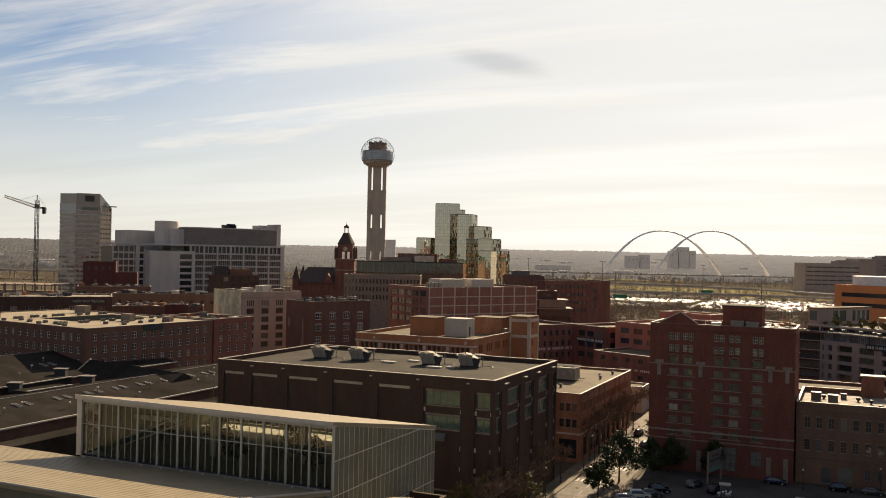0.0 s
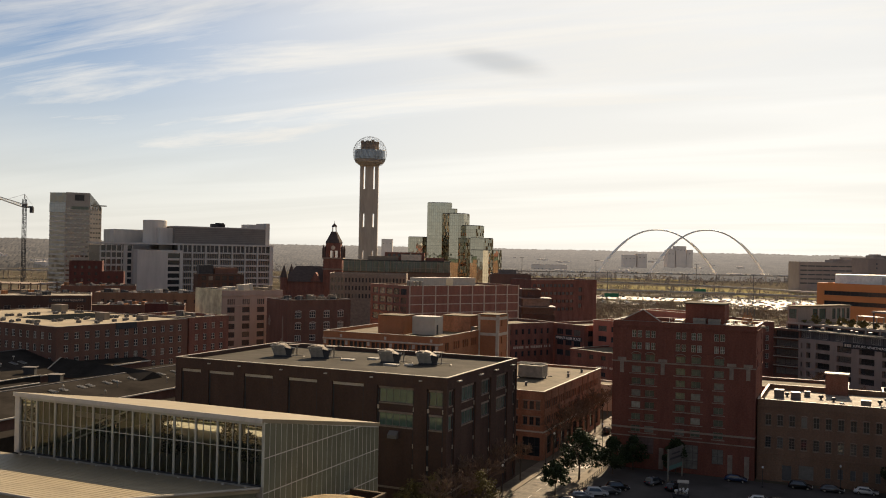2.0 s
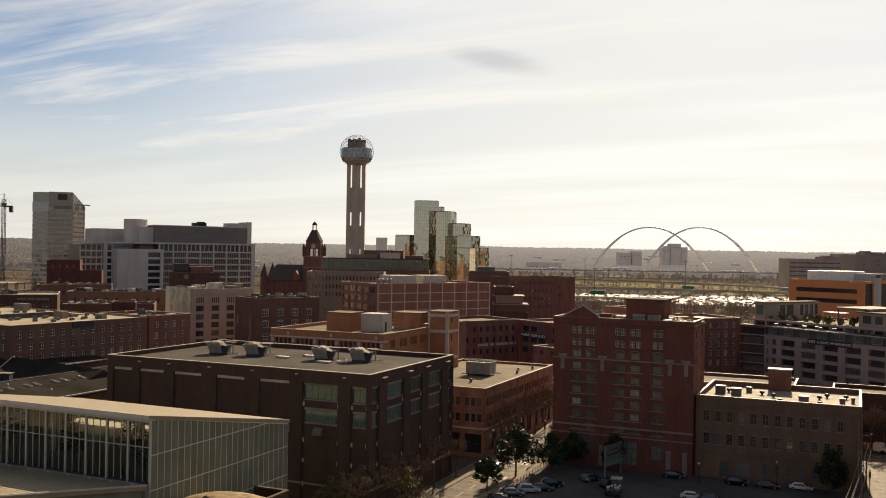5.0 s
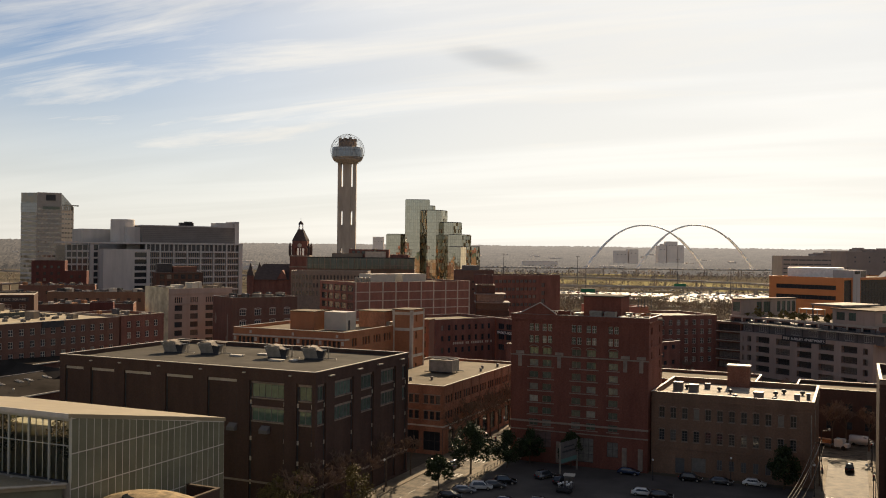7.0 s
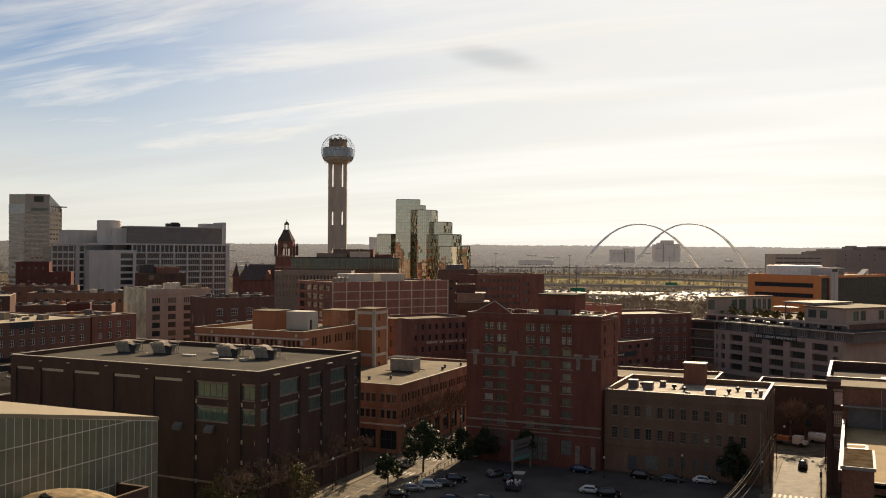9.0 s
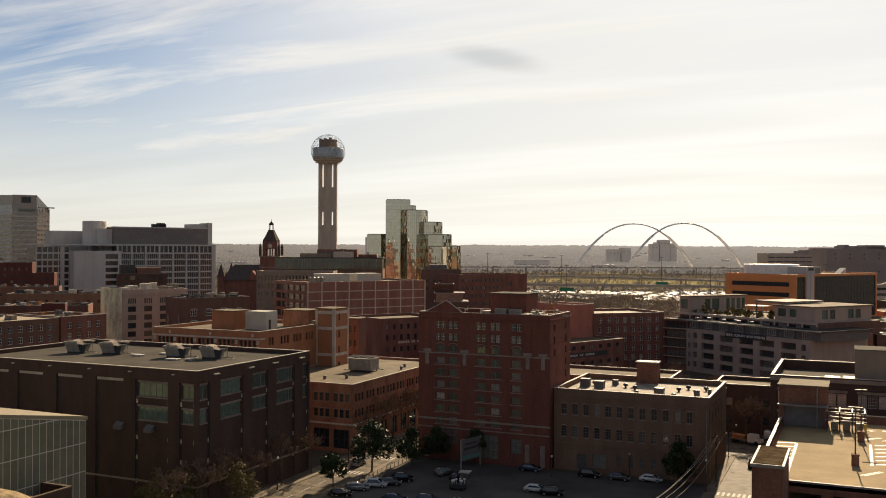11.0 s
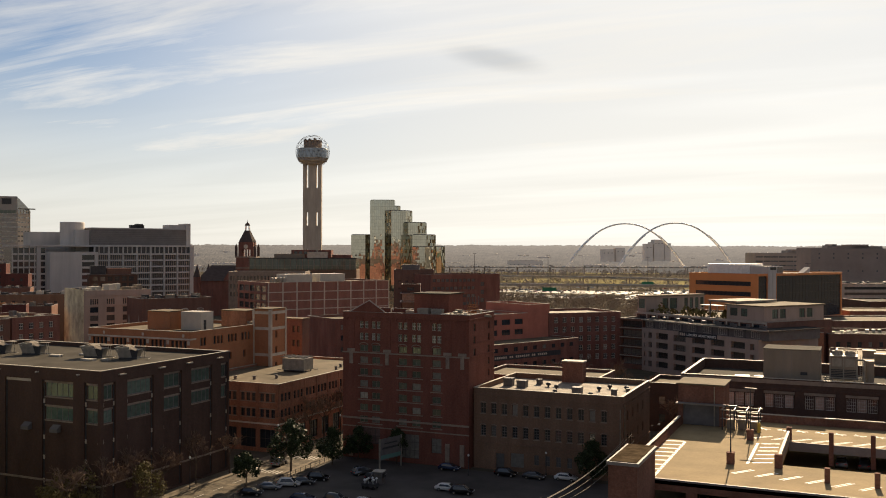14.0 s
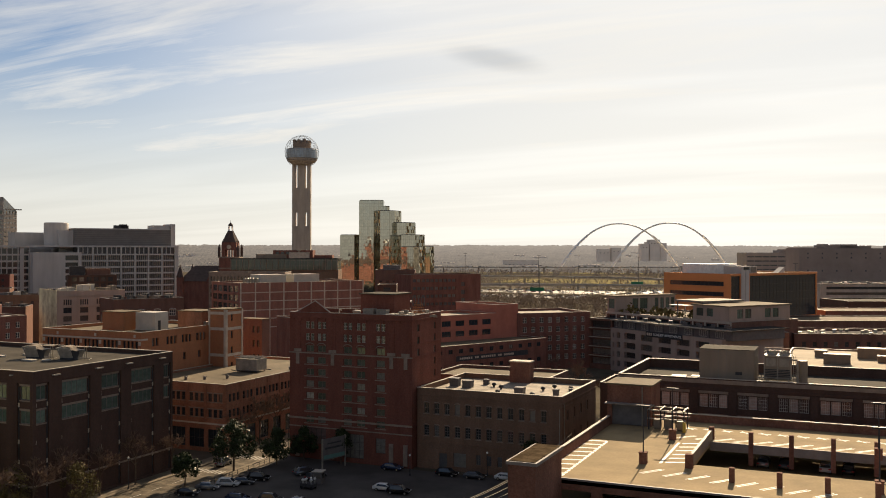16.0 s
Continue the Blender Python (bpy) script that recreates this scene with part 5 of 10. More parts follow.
# ---- brick warehouse behind the garage ----
def warehouse():
    x0, y0, W, D, H = 32.2, 210.8, 92.0, 28.3, 22.5
    f = []
    for b in range(13):
        c = 3.8 + b * 7.0
        for z, h in ((17.2, 2.4), (13.0, 2.4), (8.6, 2.4)):
            for k in (-1, 0, 1):
                f.append((c + k * 1.75, z, 1.5, h, 4, 4, "glass_warm"))
    root = building("warehouse", "long dark brick warehouse with multi-pane windows and parapet roof", x0, y0, 0, W, D, H, "brick_dark", "roof_grey", "coping_pale",
                    {"f": f}, parapet=1.9, thick=0.45, frame="frame_pale", bar=0.06, depth=0.35)
    o, u = (0, 0), (1, 0)
    for b in range(14):
        x = 0.3 + b * 7.0
        strip(root, "pilaster", o, u, max(0, x - 0.65), x + 0.65, 0, 20.4, 0.3, "brick_dark")
    for b in range(13):
        c = 3.8 + b * 7.0
        for z in (19.75, 15.5, 11.1):
            strip(root, "spandrel", o, u, c - 2.7, c + 2.7, z, z + 0.5, 0.12, "stone_dim", "dull stone spandrel")
    strip(root, "cornice", o, u, -0.1, W + 0.1, 20.45, 20.9, 0.35, "brick_dark")
    strip(root, "cornice", o, u, -0.1, W + 0.1, 21.6, 22.3, 0.2, "stone_dim")
    return root


warehouse()


def plant_room(x, y, z, w, d, h):
    bm = bmesh.new()
    box(bm, 0, w, 0, d, 0, h)
    bmesh.ops.bevel(bm, geom=bm.edges[:], offset=0.05, segments=1, affect="EDGES")
    root = tagged(part("plant_room", bm, "metal_beige", None, "", (x, y, z)), "plain beige metal-clad plant room on the warehouse roof", "plant room")
    bm = bmesh.new()
    box(bm, w * 0.66, w * 0.78, -0.06, 0, h * 0.34, h * 0.42)
    part("vent_grille", bm, "metal_dark", root, "dark vent grille")
    bm = bmesh.new(); box(bm, -0.08, w + 0.08, -0.08, d + 0.08, h + 0.003, h + 0.12); part("roof", bm, "roof_grey", root)
    bm = bmesh.new()
    for k in (0.35, 0.5):
        box(bm, w * k, w * k + 0.05, -0.03, 0, 0.1, h - 0.1)
    part("seam", bm, "coping_dim", root)
    return root


plant_room(46.9, 214.6, 20.6, 10.0, 8.0, 7.0)
roof_hatch(43.0, 215.0, 20.6, 2.6, 2.0, 1.7, "metal_galv", "boxy grey air unit on the warehouse roof", "air units on the warehouse roof")
roof_hatch(46.0, 218.0, 20.6, 2.0, 2.0, 1.4, "metal_galv", "boxy grey air unit on the warehouse roof", "air units on the warehouse roof")
roof_hatch(65.5, 213.2, 20.6, 1.8, 1.6, 0.9, "metal_white", "low white hatch on the warehouse roof")


def cooling_tower(x, y, z):
    root = thing("cooling_tower", "galvanised cooling tower with fan cowls and pipe frame", "cooling tower", x, y, z)
    bm = bmesh.new(); box(bm, 0, 4.6, 0, 4.0, 1.8, 6.0); part("casing", bm, "metal_beige", root)
    bm = bmesh.new(); box(bm, -0.15, 4.75, -0.15, 4.15, 6.0, 6.2); part("fan_deck", bm, "metal_galv", root)
    for px in (0.0, 2.3, 4.6):
        bm = bmesh.new(); box(bm, px - 0.12, px + 0.12, -0.12, 0.0, 1.8, 6.0); part("rib", bm, "metal_galv", root)
    for k in range(6):
        bm = bmesh.new(); prism(bm, [(0.14, -0.1), (4.46, -0.1), (4.46, -0.004), (0.14, -0.004)], 2.0 + k * 0.3, 2.16 + k * 0.3); part("louvre", bm, "metal_dark", root, "dark louvre blade")
    for px in (0.3, 2.6):
        bm = bmesh.new(); box(bm, px, px + 1.7, -0.05, -0.004, 4.2, 5.7); part("casing_panel", bm, "metal_galv", root)
    for cx in (1.2, 3.4):
        bm = bmesh.new(); lathe(bm, [(1.05, 6.2), (0.9, 6.5), (0.9, 7.0), (0.8, 7.0), (0.8, 6.4)], 16, cx, 2); part("fan_cowl", bm, "metal_galv", root)
        bm = bmesh.new(); box(bm, cx - 0.85, cx + 0.85, 1.94, 2.06, 6.75, 6.82); box(bm, cx - 0.06, cx + 0.06, 1.15, 2.85, 6.75, 6.82); part("fan_guard", bm, "metal_dark", root)
    for a, b in (((-0.1, -0.1), (4.7, -0.1)), ((4.7, -0.1), (4.7, 4.1)), ((4.7, 4.1), (-0.1, 4.1)), ((-0.1, 4.1), (-0.1, -0.1))):
        bm = bmesh.new()
        for zz in (6.75, 7.25):
            rod(bm, (*a, zz), (*b, zz), 0.035, n=5)
        for q in (0.0, 0.33, 0.67):
            p = (a[0] + (b[0] - a[0]) * q, a[1] + (b[1] - a[1]) * q)
            rod(bm, (*p, 6.2), (*p, 7.25), 0.035, n=5)
        part("guard_rail", bm, "metal_galv", root)
    bm = bmesh.new()
    for px in (5.1, 5.5):
        rod(bm, (px, -0.3, 0), (px, -0.3, 6.4), 0.05, n=5)
    for k in range(16):
        rod(bm, (5.1, -0.3, 0.3 + k * 0.38), (5.5, -0.3, 0.3 + k * 0.38), 0.03, n=4)
    part("ladder", bm, "metal_galv", root)
    bm = bmesh.new()
    for px in (-0.8, 0.4, 2.3, 4.2, 5.6):
        for py in (-0.5, 3.8):
            rod(bm, (px, py, 0), (px, py, 2.2), 0.09, n=5)
    for zz in (1.2, 2.1):
        rod(bm, (-1.2, -0.5, zz), (6.2, -0.5, zz), 0.09, n=5); rod(bm, (-1.2, 3.8, zz), (6.2, 3.8, zz), 0.09, n=5)
    rod(bm, (5.8, -0.4, 0.3), (5.8, -0.4, 5.6), 0.2, n=8); rod(bm, (5.8, -0.4, 5.6), (4.4, -0.4, 5.6), 0.2, n=8)
    part("pipe_frame", bm, "metal_galv", root)
    bm = bmesh.new(); rod(bm, (6.6, 1, 0.5), (6.6, 1, 5.4), 0.9, n=14); part("tank", bm, "metal_beige", root, "beige upright tank")
    return root


cooling_tower(58.6, 215.6, 20.6)


# ---- dark sheds with skylights ----
def shed(label, x_eave, z_eave, x_ridge, z_ridge, x_back, y0, y1, lights):
    root = thing("shed", label, "shed", x_eave, y0, 0)
    n = y1 - y0
    a, b = x_ridge - x_eave, x_back - x_eave
    bm = bmesh.new()
    v = [bm.verts.new(p) for p in ((0.6, 0, z_eave - 0.1), (0.6, n, z_eave - 0.1), (a, n, z_ridge), (a, 0, z_ridge), (b, n, z_eave - 0.1), (b, 0, z_eave - 0.1))]
    bm.faces.new((v[0], v[1], v[2], v[3])); bm.faces.new((v[3], v[2], v[4], v[5]))
    w = [bm.verts.new((p.co.x, p.co.y, p.co.z - 0.3)) for p in v]
    bm.faces.new((w[3], w[2], w[1], w[0])); bm.faces.new((w[5], w[4], w[2], w[3]))
    bm.faces.new((v[0], w[0], w[1], v[1])); bm.faces.new((v[4], w[4], w[5], v[5]))
    bm.faces.new((v[0], v[3], w[3], w[0])); bm.faces.new((v[3], v[5], w[5], w[3])); bm.faces.new((v[1], w[1], w[2], v[2])); bm.faces.new((v[2], w[2], w[4], v[4]))
    part("roof", bm, "roof_membrane", root)
    bm = bmesh.new()
    prism(bm, [(b, 0.3), (0, 0.3), (0, n - 0.3), (b, n - 0.3)], 0, z_eave - 0.35)
    for yy in (0.3, n - 0.3):
        quad(bm, (b, yy, z_eave - 0.35), (0, yy, z_eave - 0.35), (a, yy, z_ridge - 0.35), (a, yy, z_ridge - 0.34))
    part("wall", bm, "brick_brown", root)
    bm = bmesh.new(); box(bm, 0.5, 0.95, 0, n, z_eave - 0.35, z_eave - 0.02); part("gutter", bm, "metal_white", root, "pale metal gutter")
    bm = bmesh.new(); box(bm, a - 0.25, a + 0.25, 0, n, z_ridge - 0.06, z_ridge + 0.14); part("ridge_cap", bm, "metal_grey", root)
    for y, f in lights:
        x0, x1 = a * f - 1.25, a * f + 1.25
        z = lambda x: z_eave + (z_ridge - z_eave) * x / a
        for nm, inset, rise, mat, lab in (("skylight", 0.0, 0.22, "metal_galv", "pale framed skylight"), ("skylight_pane", 0.16, 0.26, "metal_dark", "dull glass of the skylight")):
            bm = bmesh.new()
            p = [(x1 - inset, -0.6 + inset), (x1 - inset, 0.6 - inset), (x0 + inset, 0.6 - inset), (x0 + inset, -0.6 + inset)]
            lo = [bm.verts.new((x, y + yy, z(x) - 0.1)) for x, yy in p]
            hi = [bm.verts.new((x, y + yy, z(x) + rise)) for x, yy in p]
            bm.faces.new(hi)
            for i in range(4):
                bm.faces.new((lo[i], lo[(i + 1) % 4], hi[(i + 1) % 4], hi[i]))
            part(nm, bm, mat, root, lab)
    return root


shed("long low shed with dark membrane roof and skylights", -160.8, 9.0, -177.0, 11.7, -196.0, 118, 242,
     [(y - 118, 0.66) for y in (152.4, 155.4, 164, 167, 173.6, 177, 182.8, 185.6, 191.5, 194.7, 200.7, 203.7, 209.2, 212.2, 218, 221.2, 230, 233, 143, 146, 134, 137)])
shed("taller shed with a dark membrane roof", -199.0, 10.6, -222.0, 15.0, -252.0, 150, 238, [(y - 150, 0.5) for y in (157, 160, 172, 175, 196, 199)])


cr = thing("cross_shed", "shed with a steep dark roof slope turned from the sun", "shed", -203.0, 199.0)
bm = bmesh.new()
v = [bm.verts.new(p) for p in ((0, 0, 9.8), (34, 0, 9.8), (34, 7, 12.4), (0, 7, 14.0), (34, 12, 9.8), (0, 12, 9.8))]
bm.faces.new((v[0], v[1], v[2], v[3])); bm.faces.new((v[3], v[2], v[4], v[5])); bm.faces.new((v[1], v[4], v[2])); bm.faces.new((v[0], v[3], v[5]))
part("roof", bm, "roof_membrane", cr)
bm = bmesh.new(); box(bm, 0.4, 33.6, 0.4, 11.6, 0, 9.8); part("wall", bm, "brick_brown", cr)
bm = bmesh.new(); rod(bm, (-0.1, 0, 9.9), (-0.1, 7, 14.1), 0.22, n=4); rod(bm, (-0.1, 7, 14.1), (-0.1, 12, 9.9), 0.22, n=4); part("verge", bm, "coping_pale", cr, "pale verge trim")


def stub_pipe(x, y, z, h=1.1, group="roof pipes on the sheds"):
    root = thing("roof_pipe", "short galvanised vent pipe on the dark roof", "vent pipe", x, y, z - 0.3, 0, group)
    bm = bmesh.new(); rod(bm, (0, 0, 0), (0, 0, h + 0.3), 0.10, n=6); part("shaft", bm, "metal_galv", root)
    bm = bmesh.new(); lathe(bm, [(0.14, h + 0.25), (0.30, h + 0.35), (0.30, h + 0.55), (0.12, h + 0.68)], 8); part("cowl", bm, "metal_white", root, "pale cowl")
    return root


for i in range(13):
    stub_pipe(-164.5 - (i % 3) * 3.2, 138 + i * 7.6, 9.4 + (i % 3) * 0.55, 0.8 + (i % 2) * 0.6)
for i in range(9):
    stub_pipe(-204.0 - (i % 3) * 5, 156 + i * 8.6, 11.4 + (i % 3) * 0.95, 0.9)
for x, y in ((-159.0, 206), (-158.2, 207.2)):
    stub_pipe(x, y, 0.0, 12.5, "tall pipes by the shed")
bm = bmesh.new(); box(bm, -160.0, -152.0, 120, 240, 0, 6.4); box(bm, -152.3, -152.0, 120, 240, 6.4, 6.9)
tagged(part("lean_to", bm, "roof_membrane"), "low lean-to with a dark flat roof beside the shed", "shed")


def roof_monitor(x, y, z, w, d, h, rz):
    """A low boxed roof light with a pale flat lid."""
    root = thing("roof_monitor", "boxed roof light with a pale lid on the shed roof", "roof light", x, y, z, rz, "roof lights on the sheds")
    bm = bmesh.new(); box(bm, -w / 2, w / 2, -d / 2, d / 2, 0, h); part("box", bm, "metal_dark", root)
    bm = bmesh.new(); box(bm, -w / 2 - 0.3, w / 2 + 0.3, -d / 2 - 0.3, d / 2 + 0.3, h, h + 0.16); part("lid", bm, "coping_dim", root, "pale flat lid")
    return root


for (x, y, z), w, d, h in zip([[-194.8, 172.5, 12.6], [-200.4, 192.7, 13.6], [-189.2, 191.1, 12.4]], (2.8, 3.0, 3.2), (1.8, 1.8, 2.2), (2.4, 2.4, 2.6)):
    roof_monitor(x, y, z - 3.2, w, d, h, 24.0)
for (ax, ay, az), (bx, by, bz) in ([[-194.2, 173.8, 11.2], [-195.0, 191.2, 11.2]], [[-187.2, 169.3, 10.6], [-186.9, 183.4, 10.6]]):
    d = Vector((bx - ax, by - ay, 0)); n = d.length
    root = thing("low_parapet", "low grey wall with a pale coping between the sheds", "parapet", ax, ay, 0, math.degrees(math.atan2(d.y, d.x)))
    bm = bmesh.new(); box(bm, 0, n, 0, 5.0, 0, az - 0.1); part("wall", bm, "roof_membrane", root)
    bm = bmesh.new(); box(bm, -0.1, n + 0.1, -0.25, 0.25, az - 0.1, az + 0.12); part("coping", bm, "metal_white", root, "pale coping")

# ---- town beyond: brick blocks ----
def grid_sides(W, D, zs, w, h, pitch, nx=1, nz=2, sides="fl", margin=1.5, *more):
    out = {}
    for k in sides:
        n = W if k in "fb" else D
        c = max(1, int((n - 2 * margin) / pitch))
        out[k] = rows_of(spread(margin, n - margin, c), zs, w, h, nx, nz, *more)
    return out


def corner_block(name, label, x, y, rz, W, D, H, wall, roof, zs, w=1.1, h=1.7, pitch=3.0, frame="frame_dark", glass="glass_dark", sides="fl", nx=1, nz=2, **kw):
    return building(name, label, x, y, rz, W, D, H, wall, roof, kw.pop("coping", "coping_dim"), grid_sides(W, D, zs, w, h, pitch, nx, nz, sides), frame=frame, glass=glass, **kw)


# long loft block with white roof and courtyard
lb = corner_block("loft_block", "long brown brick loft block with a white roof and courtyard", -207.0, 208.0, 82.0, 50.5, 78.0, 22.5, "brick_brown", "roof_cream",
                  (18.6, 14.9, 11.2, 7.5), 1.7, 2.1, 3.5, "frame_pale", "glass_dark", "fl", 2, 2, coping="coping_dim", parapet=0.25, bar=0.16)
# no recess here: a flat black sheet paints the courtyard's shade
bm = bmesh.new(); box(bm, 17, 46, 26, 46, 22.26, 22.32); part("courtyard_void", bm, "pit_dark", lb, "flat near-black sheet standing in for the shaded courtyard")
strip(lb, "sign_band", (0, 0), (1, 0), 21, 29, 20.6, 22.6, 0.15, "metal_dark", "dark sign band")
corner_block("loft_annex", "red brick annex beside the loft block", -199.8, 258.6, 82.0, 18.5, 26.0, 22.8, "brick_red", "roof_tan", (18.6, 14.9, 11.2, 7.5), 1.7, 2.1, 3.5,
             "frame_pale", "glass_dark", "f", 2, 2, coping="coping_pale", bar=0.16)
def condenser(x, y, z, rz):
    """A boxed condenser with a dark coil side, a pale lid and a round fan grille."""
    root = thing("condenser", "low grey condenser unit on the white roof", "air unit", x, y, z, rz, "condensers on the loft block")
    bm = bmesh.new(); box(bm, -0.62, 0.62, -0.5, 0.5, 0, 0.72); part("casing", bm, "metal_grey", root)
    bm = bmesh.new(); box(bm, -0.66, 0.66, -0.54, 0.54, 0.72, 0.80); part("lid", bm, "metal_galv", root)
    bm = bmesh.new(); lathe(bm, [(0.38, 0.80), (0.36, 0.88), (0.1, 0.92)], 10); part("fan_grille", bm, "metal_dark", root)
    return root


rs = random.Random(5)
along, across = Vector((math.cos(radians(82)), math.sin(radians(82)), 0)), Vector((-math.sin(radians(82)), math.cos(radians(82)), 0))
first = None
for i in range(84):
    band = i % 4
    u, v = ((6 + (i // 4) * 2.0, 21.0 + rs.choice((0, 1.9))), (10 + (i // 4) * 1.75, 49 + rs.choice((0, 2.0))), (3.2 + rs.choice((0, 2.1, 4.2)), 14 + (i // 4) * 2.6), (14 + rs.uniform(0, 30), rs.uniform(6, 14)))[band]
    if (band == 3 and i % 12 != 3) or (band < 2 and (i // 4) % 5 in (2, 3)) or (band == 2 and i // 4 % 3 == 1):
        continue
    p = Vector((-207.0, 208.0, 22.26)) + along * (u + rs.uniform(-0.2, 0.2)) + across * (v + rs.uniform(-0.2, 0.2))
    if first is None:
        first = condenser(p.x, p.y, p.z, 82)
    else:
        copy_thing(first, pose(p.x, p.y, p.z, 0, 0, 82 + rs.choice((0, 90))))
for u, v, w, d, h in ((30, 18, 4.0, 2.4, 2.4), (44, 60, 5.0, 3.0, 2.6), (8, 58, 3.0, 2.4, 2.0), (38, 8, 3.0, 2.2, 1.6)):
    p = Vector((-207.0, 208.0, 22.26)) + along * u + across * v
    roof_hatch(p.x, p.y, p.z, w, d, h, "metal_beige", "boxy beige air unit on the white roof", "air units on the loft block")

corner_block("square_building", "dark brick building with a sign band under its white roof", -318.9, 253.6, 44.0, 57.0, 26.0, 26.2, "brick_dark", "roof_white", (20.2, 15.5, 10), 2.4, 2.2, 5.0,
             "frame_pale", "glass_dark", "f", 2, 2, coping="coping_pale", parapet=0.4)
br_ = corner_block("brown_block", "dark brown brick block with white-framed upper windows", -208.0, 331.0, 60.0, 30.0, 20.0, 25.6, "brick_brown", "roof_dark", (18.0, 13.2, 8.4), 3.0, 2.6, 5.6,
                   "frame_pale", "glass_dark", "f", 3, 2, bar=0.2, coping="coping_dim")
for x in spread(1.5, 28.5, 4):
    for z in (20.6, 15.8):
        bm = bmesh.new()
        for k in range(6):
            a, b = math.pi * k / 6, math.pi * (k + 1) / 6
            rod(bm, (x - 1.5 * math.cos(a), -0.05, z + 0.5 * math.sin(a)), (x - 1.5 * math.cos(b), -0.05, z + 0.5 * math.sin(b)), 0.13, n=5)
        part("window_arch", bm, "frame_pale", br_, "white arched window head")
# old plaster left on the blank flank
rp = random.Random(3)
for cx, cz, w, h in ((4.5, 12.0, 1.0, 9.0), (5.2, 6.5, 1.6, 4.0), (17.0, 16.0, 1.6, 2.6)):
    bm = bmesh.new()
    n = 18
    bm.faces.new([bm.verts.new((-0.03, cx + w * math.cos(6.2832 * k / n) * rp.uniform(0.4, 1.0), cz + h * math.sin(6.2832 * k / n) * rp.uniform(0.6, 1.0))) for k in range(n)][::-1])
    part("plaster_patch", bm, "stone_dim", br_, "ragged patch of old plaster")
for k in range(12):
    a = Vector((-208.0, 331.0, 24.7)) + Vector((0.5, 0.866, 0)) * (2 + k * 2.3) + Vector((-0.866, 0.5, 0)) * (4 + (k * 5) % 12)
    roof_hatch(a.x, a.y, a.z, 1.8 + k % 3, 1.6, 1.6 + (k % 2) * 0.7, ("metal_grey", "metal_dark", "metal_beige")[k % 3], "low grey duct box on the dark roof", "duct boxes on the brown block")

be = building("beige_block", "beige building with paired windows and an arcaded top floor", -247.0, 338.0, 62.0, 30.0, 28.0, 28.0, "beige_render", "roof_tan", "coping_pale",
              {"f": [(x, z, 3.6, 2.4, 2, 1) for z in (18.2, 14.5, 10.9, 7.2, 3.5) for x in (4.6, 11.8, 19.0, 26.2)] + [(c + (k - 1.5) * 0.95, 21.8, 0.6, 2.4, 1, 1) for c in (4.6, 11.8, 19.0, 26.2) for k in range(4)]},
              frame="frame_dark", depth=0.4, parapet=0.7)
strip(be, "belt_course", (0, 0), (1, 0), -0.1, 30, 21.0, 21.35, 0.2, "beige_render")
strip(be, "cornice", (0, 0), (1, 0), -0.1, 30, 25.6, 26.1, 0.35, "beige_render")
# sun thrown back onto this wall is painted as pale patches
strip(be, "stained_wall", (0, 28), (0, -1), 0, 28, 0, 28.4, 0.12, "stained_render", "blank party wall with reflected sun patches and dark stains in its colour")
for lx, ly, w, d, h, m in ((3, 5, 3, 3, 1.6, "metal_white"), (7, 8, 5, 3, 2.2, "metal_white"), (13, 6, 4, 4, 3.2, "metal_white"), (17, 8, 2.4, 2.4, 3.4, "metal_white"), (22, 6, 6, 3, 1.8, "metal_beige"), (27, 9, 3, 3, 2.6, "metal_beige"), (3, 18, 4, 3, 1.4, "metal_grey"), (10, 16, 3, 3, 1.8, "metal_grey")):
    a = Vector((-247.0, 338.0, 27.3)) + Vector((0.469, 0.883, 0)) * lx + Vector((-0.883, 0.469, 0)) * ly
    roof_hatch(a.x, a.y, a.z, w, d, h, m, "boxy pale air unit on the beige roof", "air units on the beige roof")
# taller brown block with a tan penthouse behind it
pb_ = corner_block("brown_house", "dark brown block with a framed top floor", -329.0, 424.0, 50.0, 26.0, 12.0, 32.0, "brick_dark", "roof_dark", (28.4, 24.6), 2.6, 2.6, 3.4, sides="f")
bm = bmesh.new(); box(bm, 1, 9, 2, 8, 31.6, 37.0); part("roof_house", bm, "metal_dark", pb_, "dark brown roof house")
bm = bmesh.new(); box(bm, 10, 23, 3, 10, 31.6, 35.4); part("roof_house", bm, "brick_brown", pb_, "tan roof house")
# low roofs between the loft block and the courts
for nm, lab, x, y, rz, W, D, H, wall, roof in (("low_block", "long low tan-brown building with a flat roof", -340.0, 358.0, 34.0, 58.0, 16.0, 23.4, "brick_tan", "roof_tan"), ("low_block", "low dark building with a black roof", -298.0, 322.0, 38.0, 34.0, 18.0, 20.4, "brick_brown", "roof_membrane"),
                                               ("low_block", "small red brick building with a stepped parapet", -267.6, 313.0, 40.0, 9.4, 8.0, 22.6, "brick_maroon", "roof_dark"), ("low_block", "low brown building with a tan roof", -330.0, 324.0, 40.0, 26.0, 18.0, 19.0, "brick_brown", "roof_tan"),
                                               ("low_block", "low dark brown building beside the maroon block", -400.0, 394.0, 42.0, 40.0, 20.0, 24.0, "brick_brown", "roof_dark"), ("low_block", "low brown building with a dark roof", -372.0, 342.0, 42.0, 26.0, 20.0, 22.0, "brick_tan", "roof_dark")):
    corner_block(nm, lab, x, y, rz, W, D, H, wall, roof, (H - 5,), 1.6, 1.8, 5.0, sides="f", coping="coping_dim", parapet=0.6)
